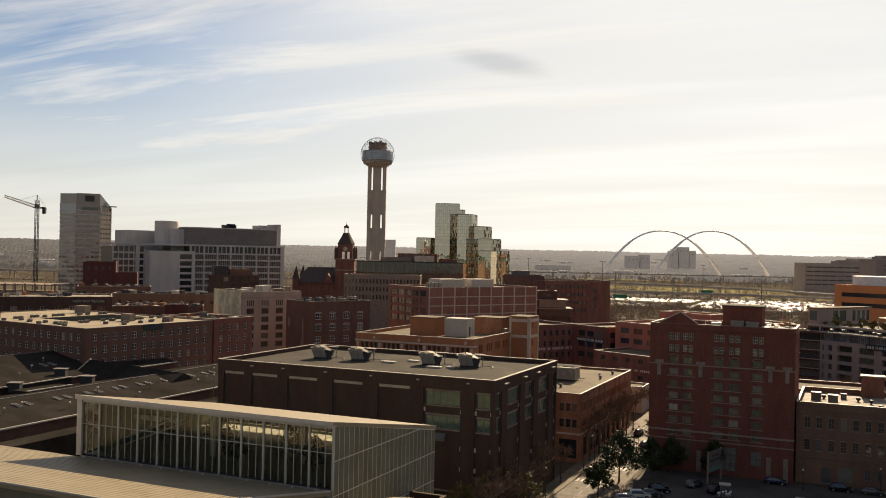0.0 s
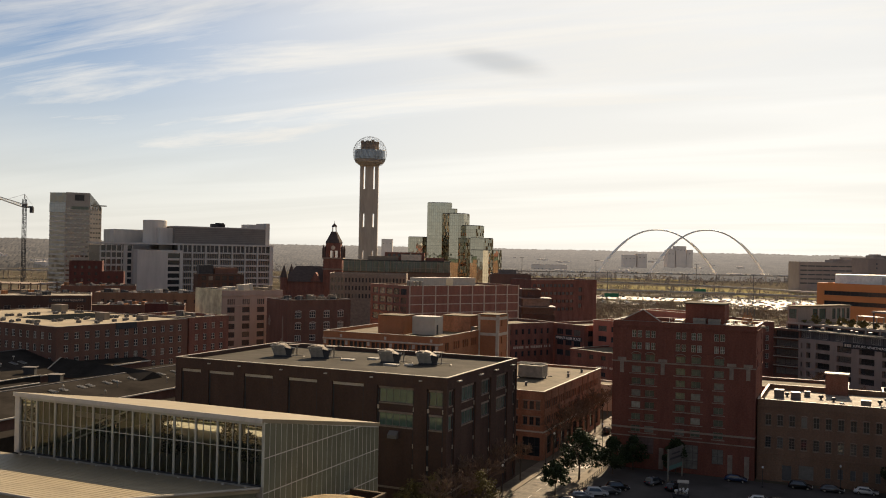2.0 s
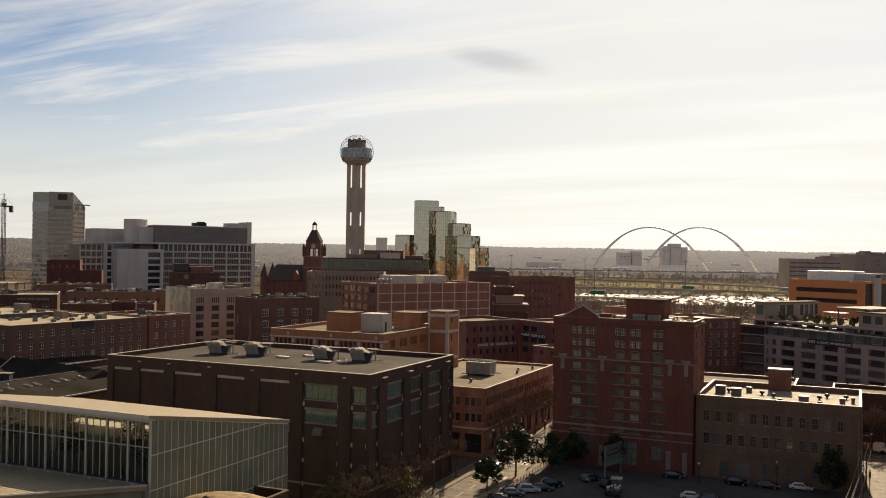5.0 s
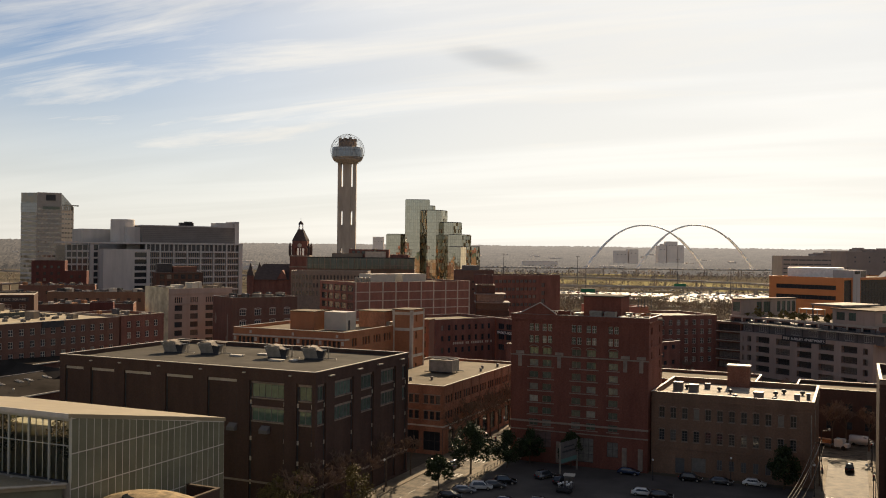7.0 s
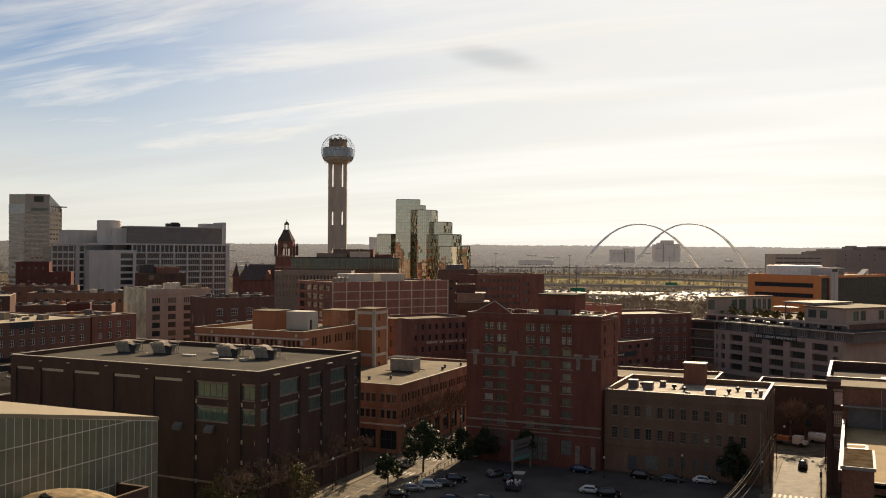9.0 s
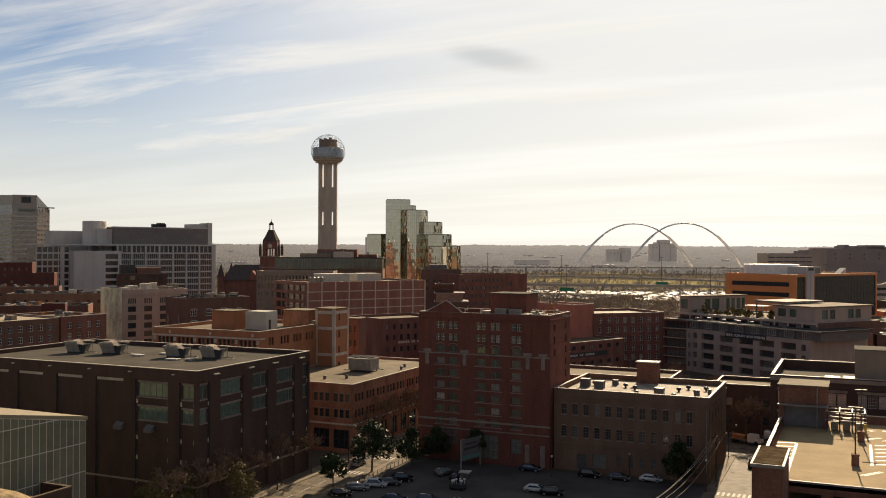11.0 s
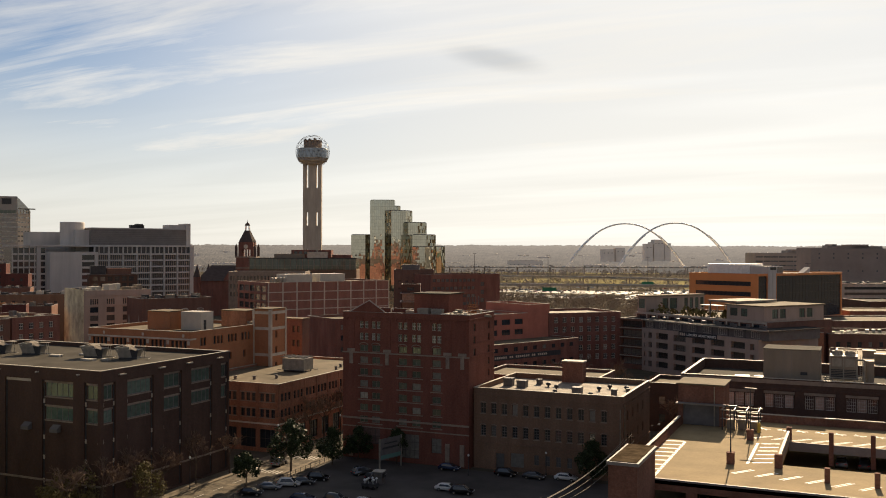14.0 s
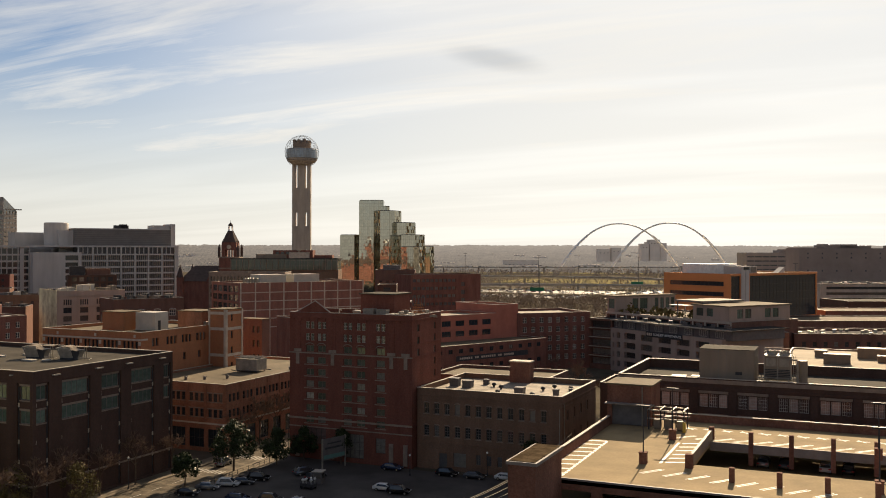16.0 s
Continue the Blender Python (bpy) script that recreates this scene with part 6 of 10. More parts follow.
for k in range(22):
    a, b = rs.uniform(3, 55), rs.uniform(2.5, 13.5)
    roof_hatch(-340 + 0.829 * a - 0.559 * b, 358 + 0.559 * a + 0.829 * b, 22.8, rs.uniform(1.4, 4), rs.uniform(1.4, 3), rs.uniform(0.8, 2.4), ("metal_grey", "metal_beige", "metal_white", "metal_dark")[k % 4], "boxy roof unit on the low brown roof", "roof units behind the loft block")
rk = random.Random(31)
for x0, y0, rz, W, D, z, n in ((-298.0, 322.0, 38.0, 34.0, 18.0, 19.8, 16), (-330.0, 324.0, 40.0, 26.0, 18.0, 18.4, 10), (-400.0, 394.0, 42.0, 40.0, 20.0, 23.4, 16), (-372.0, 342.0, 42.0, 26.0, 20.0, 21.4, 10), (-318.9, 253.6, 44.0, 57.0, 26.0, 25.8, 16), (-199.8, 258.6, 82.0, 18.5, 26.0, 21.9, 8)):
    ca, sa = math.cos(radians(rz)), math.sin(radians(rz))
    for k in range(n):
        a, b = rk.uniform(2.5, W - 2.5), rk.uniform(2.5, D - 2.5)
        roof_hatch(x0 + ca * a - sa * b, y0 + sa * a + ca * b, z, rk.uniform(0.9, 3.2), rk.uniform(0.9, 2.4), rk.uniform(0.6, 2.2), ("metal_grey", "metal_white", "metal_beige", "metal_dark", "rust_metal")[k % 5], "small boxy unit among the roof clutter", "roof clutter in the old quarter")
# steel and concrete frame going up at the crane
cf = thing("concrete_frame", "unfinished tan concrete building frame beside the crane", "construction frame", -486.0, 398.0, 0, 24.0)
for k in range(5):
    bm = bmesh.new(); box(bm, 0, 50, 0, 26, 4.6 * k + 3.9, 4.6 * k + 4.5); part("floor_slab", bm, "stone_dim", cf)
for i in range(9):
    for j in range(2):
        bm = bmesh.new(); box(bm, i * 6.0 + 0.4, i * 6.0 + 1.1, j * 24 + 0.4, j * 24 + 1.1, 0, 23.5); part("column", bm, "stone_dim", cf)

# county records block with the pale concrete grid
rb = building("records_block", "big red brick block with a pale concrete grid", -168.0, 363.0, 60.0, 62.0, 31.0, 32.0, "brick_plum", "roof_tan", "concrete", 
              {"l": rows_of(spread(1.2, 29.8, 5), (28.0, 24.2, 20.4, 16.6), 4.6, 2.6, 4, 2)}, frame="frame_dark", parapet=0.7, thick=0.5)
for i in range(10):
    strip(rb, "grid_post", (0, 0), (1, 0), 0.2 + i * 6.8, 0.75 + i * 6.8, 0, 32.2, 0.22, "stone_pale", "pale concrete post")
for z in (28.0, 24.2, 20.4, 16.6, 12.8):
    strip(rb, "grid_beam", (0, 0), (1, 0), 0, 62, z - 0.4, z, 0.18, "stone_pale", "pale concrete beam")
    strip(rb, "grid_beam", (0, 31), (0, -1), 0, 31, z - 0.7, z - 0.1, 0.18, "brick_plum")
for a in (14, 31):
    bm = bmesh.new(); box(bm, a, a + 13, 10, 20, 31.3, 35.2)
    for k in range(12):
        box(bm, a + k * 1.1, a + k * 1.1 + 0.08, 9.95, 10, 31.5, 35.0)
    part("plant_room", bm, "metal_white", rb, "white metal plant room")
for k in range(6):
    bm = bmesh.new(); lathe(bm, [(0.8, 31.3), (0.8, 33.6), (0.5, 34.0)], 10, 7.2 + k % 3 * 2.2, 8 + k // 3 * 3); part("roof_vent", bm, "metal_galv", rb)

# blocks by the market street
corner_block("hardware_block", "dark red brick warehouse with a faded painted wall sign", -114.5, 329.0, 60.0, 28.5, 22.0, 20.4, "brick_red", "roof_tan", (16.2, 12.2, 7.8), 1.2, 2.0, 3.1, "frame_dark", "glass_dark", "f", coping="coping_dim")
corner_block("market_place", "red brick market building with wide grid windows", -86.0, 346.0, 60.0, 32.0, 17.0, 20.2, "brick_red", "roof_tan", (16.0, 12.0, 8.0), 3.6, 2.2, 4.4, "frame_dark", "glass_dark", "fl", 3, 1, coping="coping_pale")
corner_block("pump_works", "low dark brick works with a painted name band", -58.0, 311.7, 64.5, 60.8, 30.0, 13.6, "brick_red", "roof_tan", (10.8, 5.2), 2.0, 1.5, 4.6, "frame_dark", "glass_dark", "fl", 2, 1, coping="coping_pale", parapet=0.5)
corner_block("pink_offices", "pinkish rendered office block with ribbon windows", -63.5, 336.8, 62.0, 28.6, 22.0, 22.6, "pink_stucco", "roof_white", (18.6, 14.8, 11.0), 4.2, 2.0, 5.2, "frame_dark", "glass_dark", "fl", 3, 1, coping="coping_pale")
corner_block("pink_core", "tall blank pink rendered stair block", -50.2, 362.2, 62.0, 11.4, 24.0, 25.7, "pink_stucco", "roof_white", (), sides="", coping="coping_pale")

corner_block("low_shop", "small cream rendered shop with a tan roof", -66.5, 281.0, 0.0, 8.0, 10.0, 7.8, "beige_render", "roof_tan", (4.6, 1.2), 1.4, 1.8, 2.6, "frame_dark", "glass_dark", "f", coping="coping_pale", parapet=0.4)

# apartments
corner_block("apartment_wing", "dark red brick apartment wing with paired windows", -45.0, 371.5, 43.6, 31.6, 26.0, 22.0, "brick_red", "roof_white", (18.2, 14.6, 11.0, 7.4, 3.8), 1.7, 2.1, 3.4, "frame_pale", "glass_blind", "f", 2, 2, coping="coping_pale", bar=0.12)
AZ = -36.0
lk = building("balcony_link", "brick link between the wings with stacked balconies", -22.2, 392.8, -20.0, 10.4, 14.0, 19.6, "brick_brown", "roof_dark", "coping_dim",
              {"f": [(5.2, z, 9.4, 2.6, 5, 1, "glass_blind") for z in (16.2, 12.6, 9.0, 5.4, 1.8)]}, depth=1.5, parapet=0.3)
for z in (16.0, 12.4, 8.8, 5.2):
    strip(lk, "balcony_slab", (0, 0), (1, 0), 0.2, 10.0, z - 0.15, z + 0.1, 1.0, "coping_pale", "pale balcony slab")
    strip(lk, "balcony_rail", (0, -1.0), (1, 0), 0.2, 10.0, z + 1.0, z + 1.1, 0.05, "metal_dark")
ap = building("apartment_block", "grey rendered apartment block with recessed balconies", -12.9, 389.3, AZ, 57.0, 30.0, 16.4, "apt_render", "roof_dark", "coping_dim",
              {"f": [(x, z, 6.2, 2.3, 5, 1, "glass_blind") for z in (12.7, 9.1, 5.5, 1.9) for x in (11.0, 20.2, 29.6, 38.8, 48.0)] + [(x, z, 1.9, 2.1, 2, 1, "glass_blind") for z in (12.7, 9.1, 5.5, 1.9) for x in (4.6, 54.2)]
               + [(1.5, z, 0.7, 1.8, 1, 1) for z in (12.7, 9.1, 5.5, 1.9)]},
              depth=1.4, parapet=0.4, frame="frame_dark")
for z in (12.7, 9.1, 5.5, 1.9):
    for x in (11.0, 20.2, 29.6, 38.8, 48.0):
        strip(ap, "balcony_rail", (0, 0.3), (1, 0), x - 3.1, x + 3.1, z + 0.95, z + 1.03, 0.05, "metal_dark")
        strip(ap, "balcony_rail", (0, 0.3), (1, 0), x - 3.1, x + 3.1, z + 0.45, z + 0.5, 0.05, "metal_dark")
bm = bmesh.new(); box(bm, -1.5, 60, 1.6, 27, 16.0, 19.4); part("upper_storey", bm, "metal_grey", ap, "set-back dark grey upper storey")
bm = bmesh.new(); box(bm, -3, 61, 0.2, 28, 19.4, 19.62); part("upper_roof", bm, "roof_dark", ap)
bm = bmesh.new(); box(bm, -3.1, 61.1, 0.0, 0.2, 19.3, 19.75); part("roof_edge", bm, "coping_pale", ap, "thin pale roof edge")
for i in range(8):
    window(ap, (-1.5, 1.6), (1, 0), 4 + i * 7.4, 16.7, 3.6, 2.2, 4, 1, "frame_pale", "glass_blind", -0.02)
    strip(ap, "roof_post", (-1.5, 0.6), (1, 0), 7.4 * i + 0.2, 7.4 * i + 0.4, 16.4, 19.4, 0.1, "metal_dark")
bm = bmesh.new(); box(bm, 20.0, 38.6, -0.25, -0.05, 14.6, 16.6); part("sign_board", bm, "metal_dark", ap, "long dark sign board")
for i in range(14):
    a = Vector((-12.9, 389.3, 19.62)) + Vector((math.cos(radians(AZ)), math.sin(radians(AZ)), 0)) * (2 + i * 4.1) + Vector((-math.sin(radians(AZ)), math.cos(radians(AZ)), 0)) * (4 + (i * 7) % 5)
    roof_hatch(a.x, a.y, a.z, 1.3, 1.3, 1.0, "metal_grey", "dark condenser unit on the apartment roof", "condensers on the apartment roof")

# roof-terrace club behind the apartments
club = building("club_house", "brick-and-concrete podium with pale rooftop pavilions", -18.4, 404.2, AZ, 66.0, 34.0, 21.6, "brick_brown", "roof_tan", "coping_pale",
                {"f": rows_of(spread(1, 65, 11), (18.6,), 4.2, 1.9, 3, 1)}, parapet=0.5, depth=0.4)
for i in range(12):
    strip(club, "grid_post", (0, 0), (1, 0), i * 5.95, i * 5.95 + 0.6, 0, 21.6, 0.15, "concrete", "pale concrete post")
strip(club, "grid_beam", (0, 0), (1, 0), 0, 66, 20.9, 21.6, 0.15, "concrete", "pale concrete beam")
strip(club, "grid_beam", (0, 0), (1, 0), 0, 66, 17.4, 18.0, 0.15, "concrete", "pale concrete beam")


def pavilion(x0, x1, y0, y1, z1, front, side):
    bm = bmesh.new()
    f = [(a, b, 23.0, z1 - 0.9) for a, b in front]
    s = [(a, b, 22.6, z1 - 0.9) for a, b in side]
    facade(bm, (x0, y0), (1, 0), x1 - x0, 21.2, z1, f, 0.3); facade(bm, (x1, y0), (0, 1), y1 - y0, 21.2, z1, s, 0.3)
    facade(bm, (x1, y1), (-1, 0), x1 - x0, 21.2, z1); facade(bm, (x0, y1), (0, -1), y1 - y0, 21.2, z1)
    quad(bm, (x0, y0, z1), (x1, y0, z1), (x1, y1, z1), (x0, y1, z1))
    part("pavilion", bm, "beige_render", club, "pale rendered rooftop pavilion")
    for o, u, rows in (((x0, y0), (1, 0), f), ((x1, y0), (0, 1), s)):
        for a, b, c, e in rows:
            window(club, o, u, (a + b) / 2, c, b - a, e - c, max(1, round((b - a) / 1.2)), 2, "frame_dark", "glass_green", 0.3)
    bm = bmesh.new(); box(bm, x0 - 0.5, x1 + 0.5, y0 - 0.5, y1 + 0.5, z1 + 0.003, z1 + 0.4); part("pavilion_roof", bm, "roof_tan", club, "thin projecting tan roof")


pavilion(0.2, 5.0, 0.6, 33, 27.8, [(0.5, 4.2)], [(9, 12), (13, 17), (21, 23), (24, 26), (27, 29), (30, 32)])
pavilion(47.0, 64.0, 1.0, 32, 26.7, [(1.5, 5.0), (6.5, 9.5)], [(4, 7), (8, 11), (18, 21), (22, 25)])
bm = bmesh.new(); box(bm, 36, 50, 3, 24, 27.4, 28.1); part("pavilion_roof", bm, "roof_white", club, "projecting white flat roof")
for px, py in ((36.6, 3.6), (49.4, 3.6), (36.6, 23.4)):
    bm = bmesh.new(); box(bm, px - 0.2, px + 0.2, py - 0.2, py + 0.2, 21.1, 27.4); part("post", bm, "metal_grey", club)
bm = bmesh.new(); box(bm, 23, 32, 12, 17, 25.0, 25.3)
for px in (23.3, 31.7):
    for py in (12.3, 16.7):
        box(bm, px - 0.15, px + 0.15, py - 0.15, py + 0.15, 21.1, 25.0)
part("pergola", bm, "coping_pale", club, "pale flat pergola")


def potted_shrub(x, y, z, s, seed):
    r = random.Random(seed)
    bm = bmesh.new()
    for i in range(26):
        c = Vector((r.gauss(0, 0.5), r.gauss(0, 0.5), 0.9 + abs(r.gauss(0, 0.5)))) * s
        n = Vector((r.gauss(0, 1), r.gauss(0, 1), r.gauss(0, 1))).normalized()
        a = n.orthogonal().normalized() * 0.34 * s; b = n.cross(a)
        quad(bm, c - a - b, c + a - b, c + a + b, c - a + b)
    box(bm, -0.3 * s, 0.3 * s, -0.3 * s, 0.3 * s, 0, 0.7 * s)
    return tagged(part("shrub", bm, "leaf_olive", None, "", (x, y, z)), "dry olive potted shrub on the roof terrace", "shrub", "shrubs on the roof terrace")


for i in range(16):
    ca, sa = math.cos(radians(AZ)), math.sin(radians(AZ))
    lx, ly = 7 + i * 2.3, 2.0 + (i * 5) % 9
    potted_shrub(-18.4 + ca * lx - sa * ly, 404.2 + sa * lx + ca * ly, 21.1, 0.9 + (i % 3) * 0.35, i)

# low block closing the side street, and tan-roofed block behind the warehouse
corner_block("corner_annex", "low brick annex with a tan roof closing the street", 14.0, 268.0, 0.0, 34.0, 16.0, 12.4, "brick_dark", "roof_tan", (7.0, 2.5), 1.6, 2.0, 4.0, sides="f", coping="coping_pale")
corner_block("rear_annex", "low brick annex with a pale roof behind the tan building", -24.0, 246.5, 0.0, 30.0, 20.0, 15.2, "brick_brown", "roof_tan", (10,), 1.6, 2.0, 4.0, sides="f", coping="coping_pale", parapet=0.7)
rw = corner_block("white_roof_shed", "wide low building with a bright white roof and ducts", 58.0, 262.0, 0.0, 60.0, 46.0, 19.4, "brick_terracotta", "roof_cream", (14,), 1.6, 2.0, 5.0, sides="f", coping="coping_pale", parapet=0.3)
for x, y, w, d, h in ((70, 276, 6, 3, 2.4), (84, 284, 10, 3, 1.6), (78, 292, 7, 4, 2.6), (66, 290, 3, 3, 1.8), (95, 272, 5, 3, 2.0)):
    roof_hatch(x, y, 19.1, w, d, h, "metal_beige", "long beige duct housing on the white roof", "duct housings on the white roof")
corner_block("corner_tower", "tall orange-brown brick block with dark paired windows", 83.5, 243.5, 0.0, 36.0, 30.0, 31.5, "brick_terracotta", "roof_tan", (26.5, 20.5, 14.5), 2.2, 2.6, 4.4, sides="fl", nx=2)
corner_block("brick_roof_house", "small orange brick block with a flat tan roof", 43.0, 378.0, 24.0, 10.5, 10.0, 17.4, "brick_terracotta", "roof_tan", (12,), 1.2, 1.8, 4.0, sides="f", coping="coping_pale")
corner_block("back_row", "row of dark brick buildings with cluttered roofs", 54.0, 388.0, 20.0, 74.0, 26.0, 16.6, "brick_brown", "roof_dark", (12, 8), 1.4, 1.8, 3.6, sides="f")
rs = random.Random(8)
for i in range(26):
    a = rs.random() * 70
    roof_hatch(54 + a * 0.94, 391 + 0.36 * a + rs.random() * 18, 15.7, 1.2, 1.2, 1.1, "metal_galv" if i % 3 else "metal_white", "small pale condenser unit on the dark roof", "condensers on the back row")

# orange office building with the dark glass wing
oo = building("orange_offices", "orange-panelled office building with strip windows and white drum", -10.0, 483.0, -28.0, 37.0, 72.0, 35.8, "panel_orange", "roof_tan", "panel_orange",
              {"f": [(18.5, 30.3, 30, 2.0, 14, 1), (18.5, 25.6, 30, 2.0, 14, 1), (18.5, 15.6, 30, 2.4, 14, 1)], "r": [(4.2, 15.0, 7.0, 19.8, 3, 5, "glass_dark", "frame_dark"), (43, 15.0, 56, 19.8, 20, 5, "glass_dark", "frame_dark")]}, depth=0.5, parapet=0.5)
bm = bmesh.new(); lathe(bm, [(12.5, 35.4), (12.5, 39.9), (12.2, 40.1)], 48, 15, 15); part("drum", bm, "paint_white", oo, "round white roof drum", smooth=False)
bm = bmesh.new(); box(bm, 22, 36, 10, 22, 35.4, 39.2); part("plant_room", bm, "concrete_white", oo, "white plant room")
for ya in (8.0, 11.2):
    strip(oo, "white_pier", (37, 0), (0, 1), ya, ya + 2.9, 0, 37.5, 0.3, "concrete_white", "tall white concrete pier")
for ya in (11.5, 17.0):
    strip(oo, "plant_room_window", (36, 0), (0, 1), ya, ya + 4.6, 36.2, 38.8, 0.06, "glass_dark", "dark plant room window")
bm = bmesh.new(); prism(bm, [(31, 42), (34, 42), (34, 48), (31, 48)], 35.4, [35.6, 35.6, 38.4, 38.4]); part("roof_wedge", bm, "concrete_white", oo, "white wedge-shaped skylight house")

# parking decks and low roofs beyond the orange offices
fg = building("deck_garage", "long grey parking structure with open dark levels", 52.0, 712.0, 24.0, 150.0, 40.0, 24.0, "concrete", "asphalt_far", "concrete", {"f": [(74.0, z, 140.0, 1.8, 24, 1) for z in (20.2, 16.4, 12.6, 8.8)]}, depth=1.0, parapet=0.9)
rg = random.Random(14)
for k in range(34):
    q, w = rg.uniform(3, 146), rg.uniform(3, 36)
    bm = bmesh.new(); box(bm, -2.1, 2.1, -0.9, 0.9, 0.25, 0.9); prism(bm, [(-1.5, -0.75), (0.9, -0.75), (0.9, 0.75), (-1.5, 0.75)], 0.9, 1.5)
    tagged(part("parked_car", bm, "metal_white" if k % 2 else "metal_dark", None, "", (52 + 0.9135 * q - 0.4067 * w, 712 + 0.4067 * q + 0.9135 * w, 23.1), rg.choice((0, 90))), "far parked car on the roof deck", "car", "cars on the far deck")
corner_block("low_store", "low store building with a wide white roof", 46.0, 470.0, 24.0, 90.0, 34.0, 15.4, "brick_brown", "roof_tan", (10,), 2.0, 2.0, 5.0, sides="f", coping="coping_pale", parapet=0.5)
corner_block("low_store", "low brick store with a pale roof", 60.0, 540.0, 24.0, 90.0, 30.0, 16.0, "brick_brown", "roof_tan", (10,), 2.0, 2.0, 5.0, sides="f", coping="coping_pale", parapet=0.5)
corner_block("low_store", "low dark store with a grey roof", 70.0, 610.0, 24.0, 90.0, 40.0, 17.5, "brick_dark", "roof_grey", (11,), 2.0, 2.0, 5.0, sides="f", coping="coping_dim", parapet=0.5)

# blocks in the middle distance
building("dark_red_block", "dark red brick block with ribbon windows and a plain end", -172.5, 540.5, 51.0, 48.5, 26.0, 31.4, "brick_red", "roof_dark", "coping_dim",
         {"f": [(x, z, 2.4, 1.9, 2, 1) for z in (26.8, 22.0, 17.2, 12.4) for x in spread(1.0, 31.0, 10)] + [(36.0, z, 2.6, 2.6, 2, 1) for z in (24.0, 19.0, 14.0)]}, glass="glass_dull", parapet=0.6, depth=0.4)
bo = corner_block("brown_office", "brown-clad office block with a roof house", -202.3, 550.3, 24.0, 25.0, 20.0, 33.9, "brick_brown", "roof_dark", (26.0, 21.5), 2.0, 1.2, 4.0, sides="f")
bm = bmesh.new(); box(bm, 5, 16, 3, 11, 33.9 - 0.9, 33.9 + 3.0); part("roof_house", bm, "metal_grey", bo, "grey roof house")
to = corner_block("terrace_offices", "dark stepped office block with ribbon windows", -146.8, 449.2, 24.0, 9.5, 14.0, 28.9, "brick_dark", "roof_dark", (28.9 - 3.2,), 3.6, 1.8, 4.2, sides="f", nx=3, nz=1, coping="coping_pale")
for k, (w, dz) in enumerate(((15.0, 4.2), (17.0, 8.4))):
    z = 28.9 - dz
    bm = bmesh.new(); box(bm, -0.6, w, -2.2 - k, 12, z - 0.5, z); part("terrace_slab", bm, "coping_dim", to, "projecting terrace slab")
    bm = bmesh.new(); box(bm, 0.4, w - 1.0, -1.2 - k, 11, z - 4.0, z - 0.5); part("recessed_storey", bm, "glass_blind", to, "recessed glazed storey")
bm = bmesh.new(); box(bm, 0, 16.5, -3, 12, 0, 28.9 - 12.4); part("podium", bm, "brick_dark", to)
corner_block("red_block", "dark maroon block beside the office tower", -444.0, 442.6, 40.0, 19.5, 16.0, 37.0, "brick_maroon", "roof_dark", (32, 28, 24, 20), 1.6, 1.8, 4.0, sides="f")
corner_block("red_block", "dark maroon lower block beside the office tower", -429.0, 455.0, 40.0, 13.0, 16.0, 30.5, "brick_maroon", "roof_dark", (26, 22, 18), 1.6, 1.8, 4.0, sides="f")


# ---- landmarks ----
def curtain(name, color, rough=0.05, line=(0.25, 0.27, 0.28), w=1.6, h=3.4, metal=0.9, tilt=0.03, thin=0.11):
    """Mirror glass in a grid of panes, each a little out of true and of its own depth of tint."""
    m, nt, N, L, b = node_mat(name)
    uv = N.new("ShaderNodeUVMap"); uv.uv_map = "UVMap"
    br = N.new("ShaderNodeTexBrick"); br.offset = 0.0
    br.inputs["Scale"].default_value, br.inputs["Brick Width"].default_value, br.inputs["Row Height"].default_value = 1.0, w, h
    br.inputs["Mortar Size"].default_value = thin
    br.inputs["Color1"].default_value, br.inputs["Color2"].default_value = (*color, 1), (*(c * 0.86 for c in color), 1)
    br.inputs["Mortar"].default_value = (*line, 1)
    L.new(uv.outputs[0], br.inputs["Vector"]); L.new(br.outputs["Color"], b.inputs["Base Color"])
    dv = N.new("ShaderNodeVectorMath"); dv.operation = "DIVIDE"; dv.inputs[1].default_value = (w, h, 1)
    fl = N.new("ShaderNodeVectorMath"); fl.operation = "FLOOR"
    wn_ = N.new("ShaderNodeTexWhiteNoise"); wn_.noise_dimensions = "2D"
    L.new(uv.outputs[0], dv.inputs[0]); L.new(dv.outputs[0], fl.inputs[0]); L.new(fl.outputs[0], wn_.inputs["Vector"])
    sb = N.new("ShaderNodeVectorMath"); sb.operation = "SUBTRACT"; sb.inputs[1].default_value = (0.5, 0.5, 0.5)
    sc = N.new("ShaderNodeVectorMath"); sc.operation = "SCALE"; sc.inputs["Scale"].default_value = tilt
    ge = N.new("ShaderNodeNewGeometry")
    ad = N.new("ShaderNodeVectorMath"); ad.operation = "ADD"
    no = N.new("ShaderNodeVectorMath"); no.operation = "NORMALIZE"
    L.new(wn_.outputs["Color"], sb.inputs[0]); L.new(sb.outputs[0], sc.inputs[0])
    L.new(ge.outputs["Normal"], ad.inputs[0]); L.new(sc.outputs[0], ad.inputs[1]); L.new(ad.outputs[0], no.inputs[0])
    L.new(no.outputs[0], b.inputs["Normal"])
    b.inputs["Metallic"].default_value, b.inputs["Roughness"].default_value = metal, rough
    return m


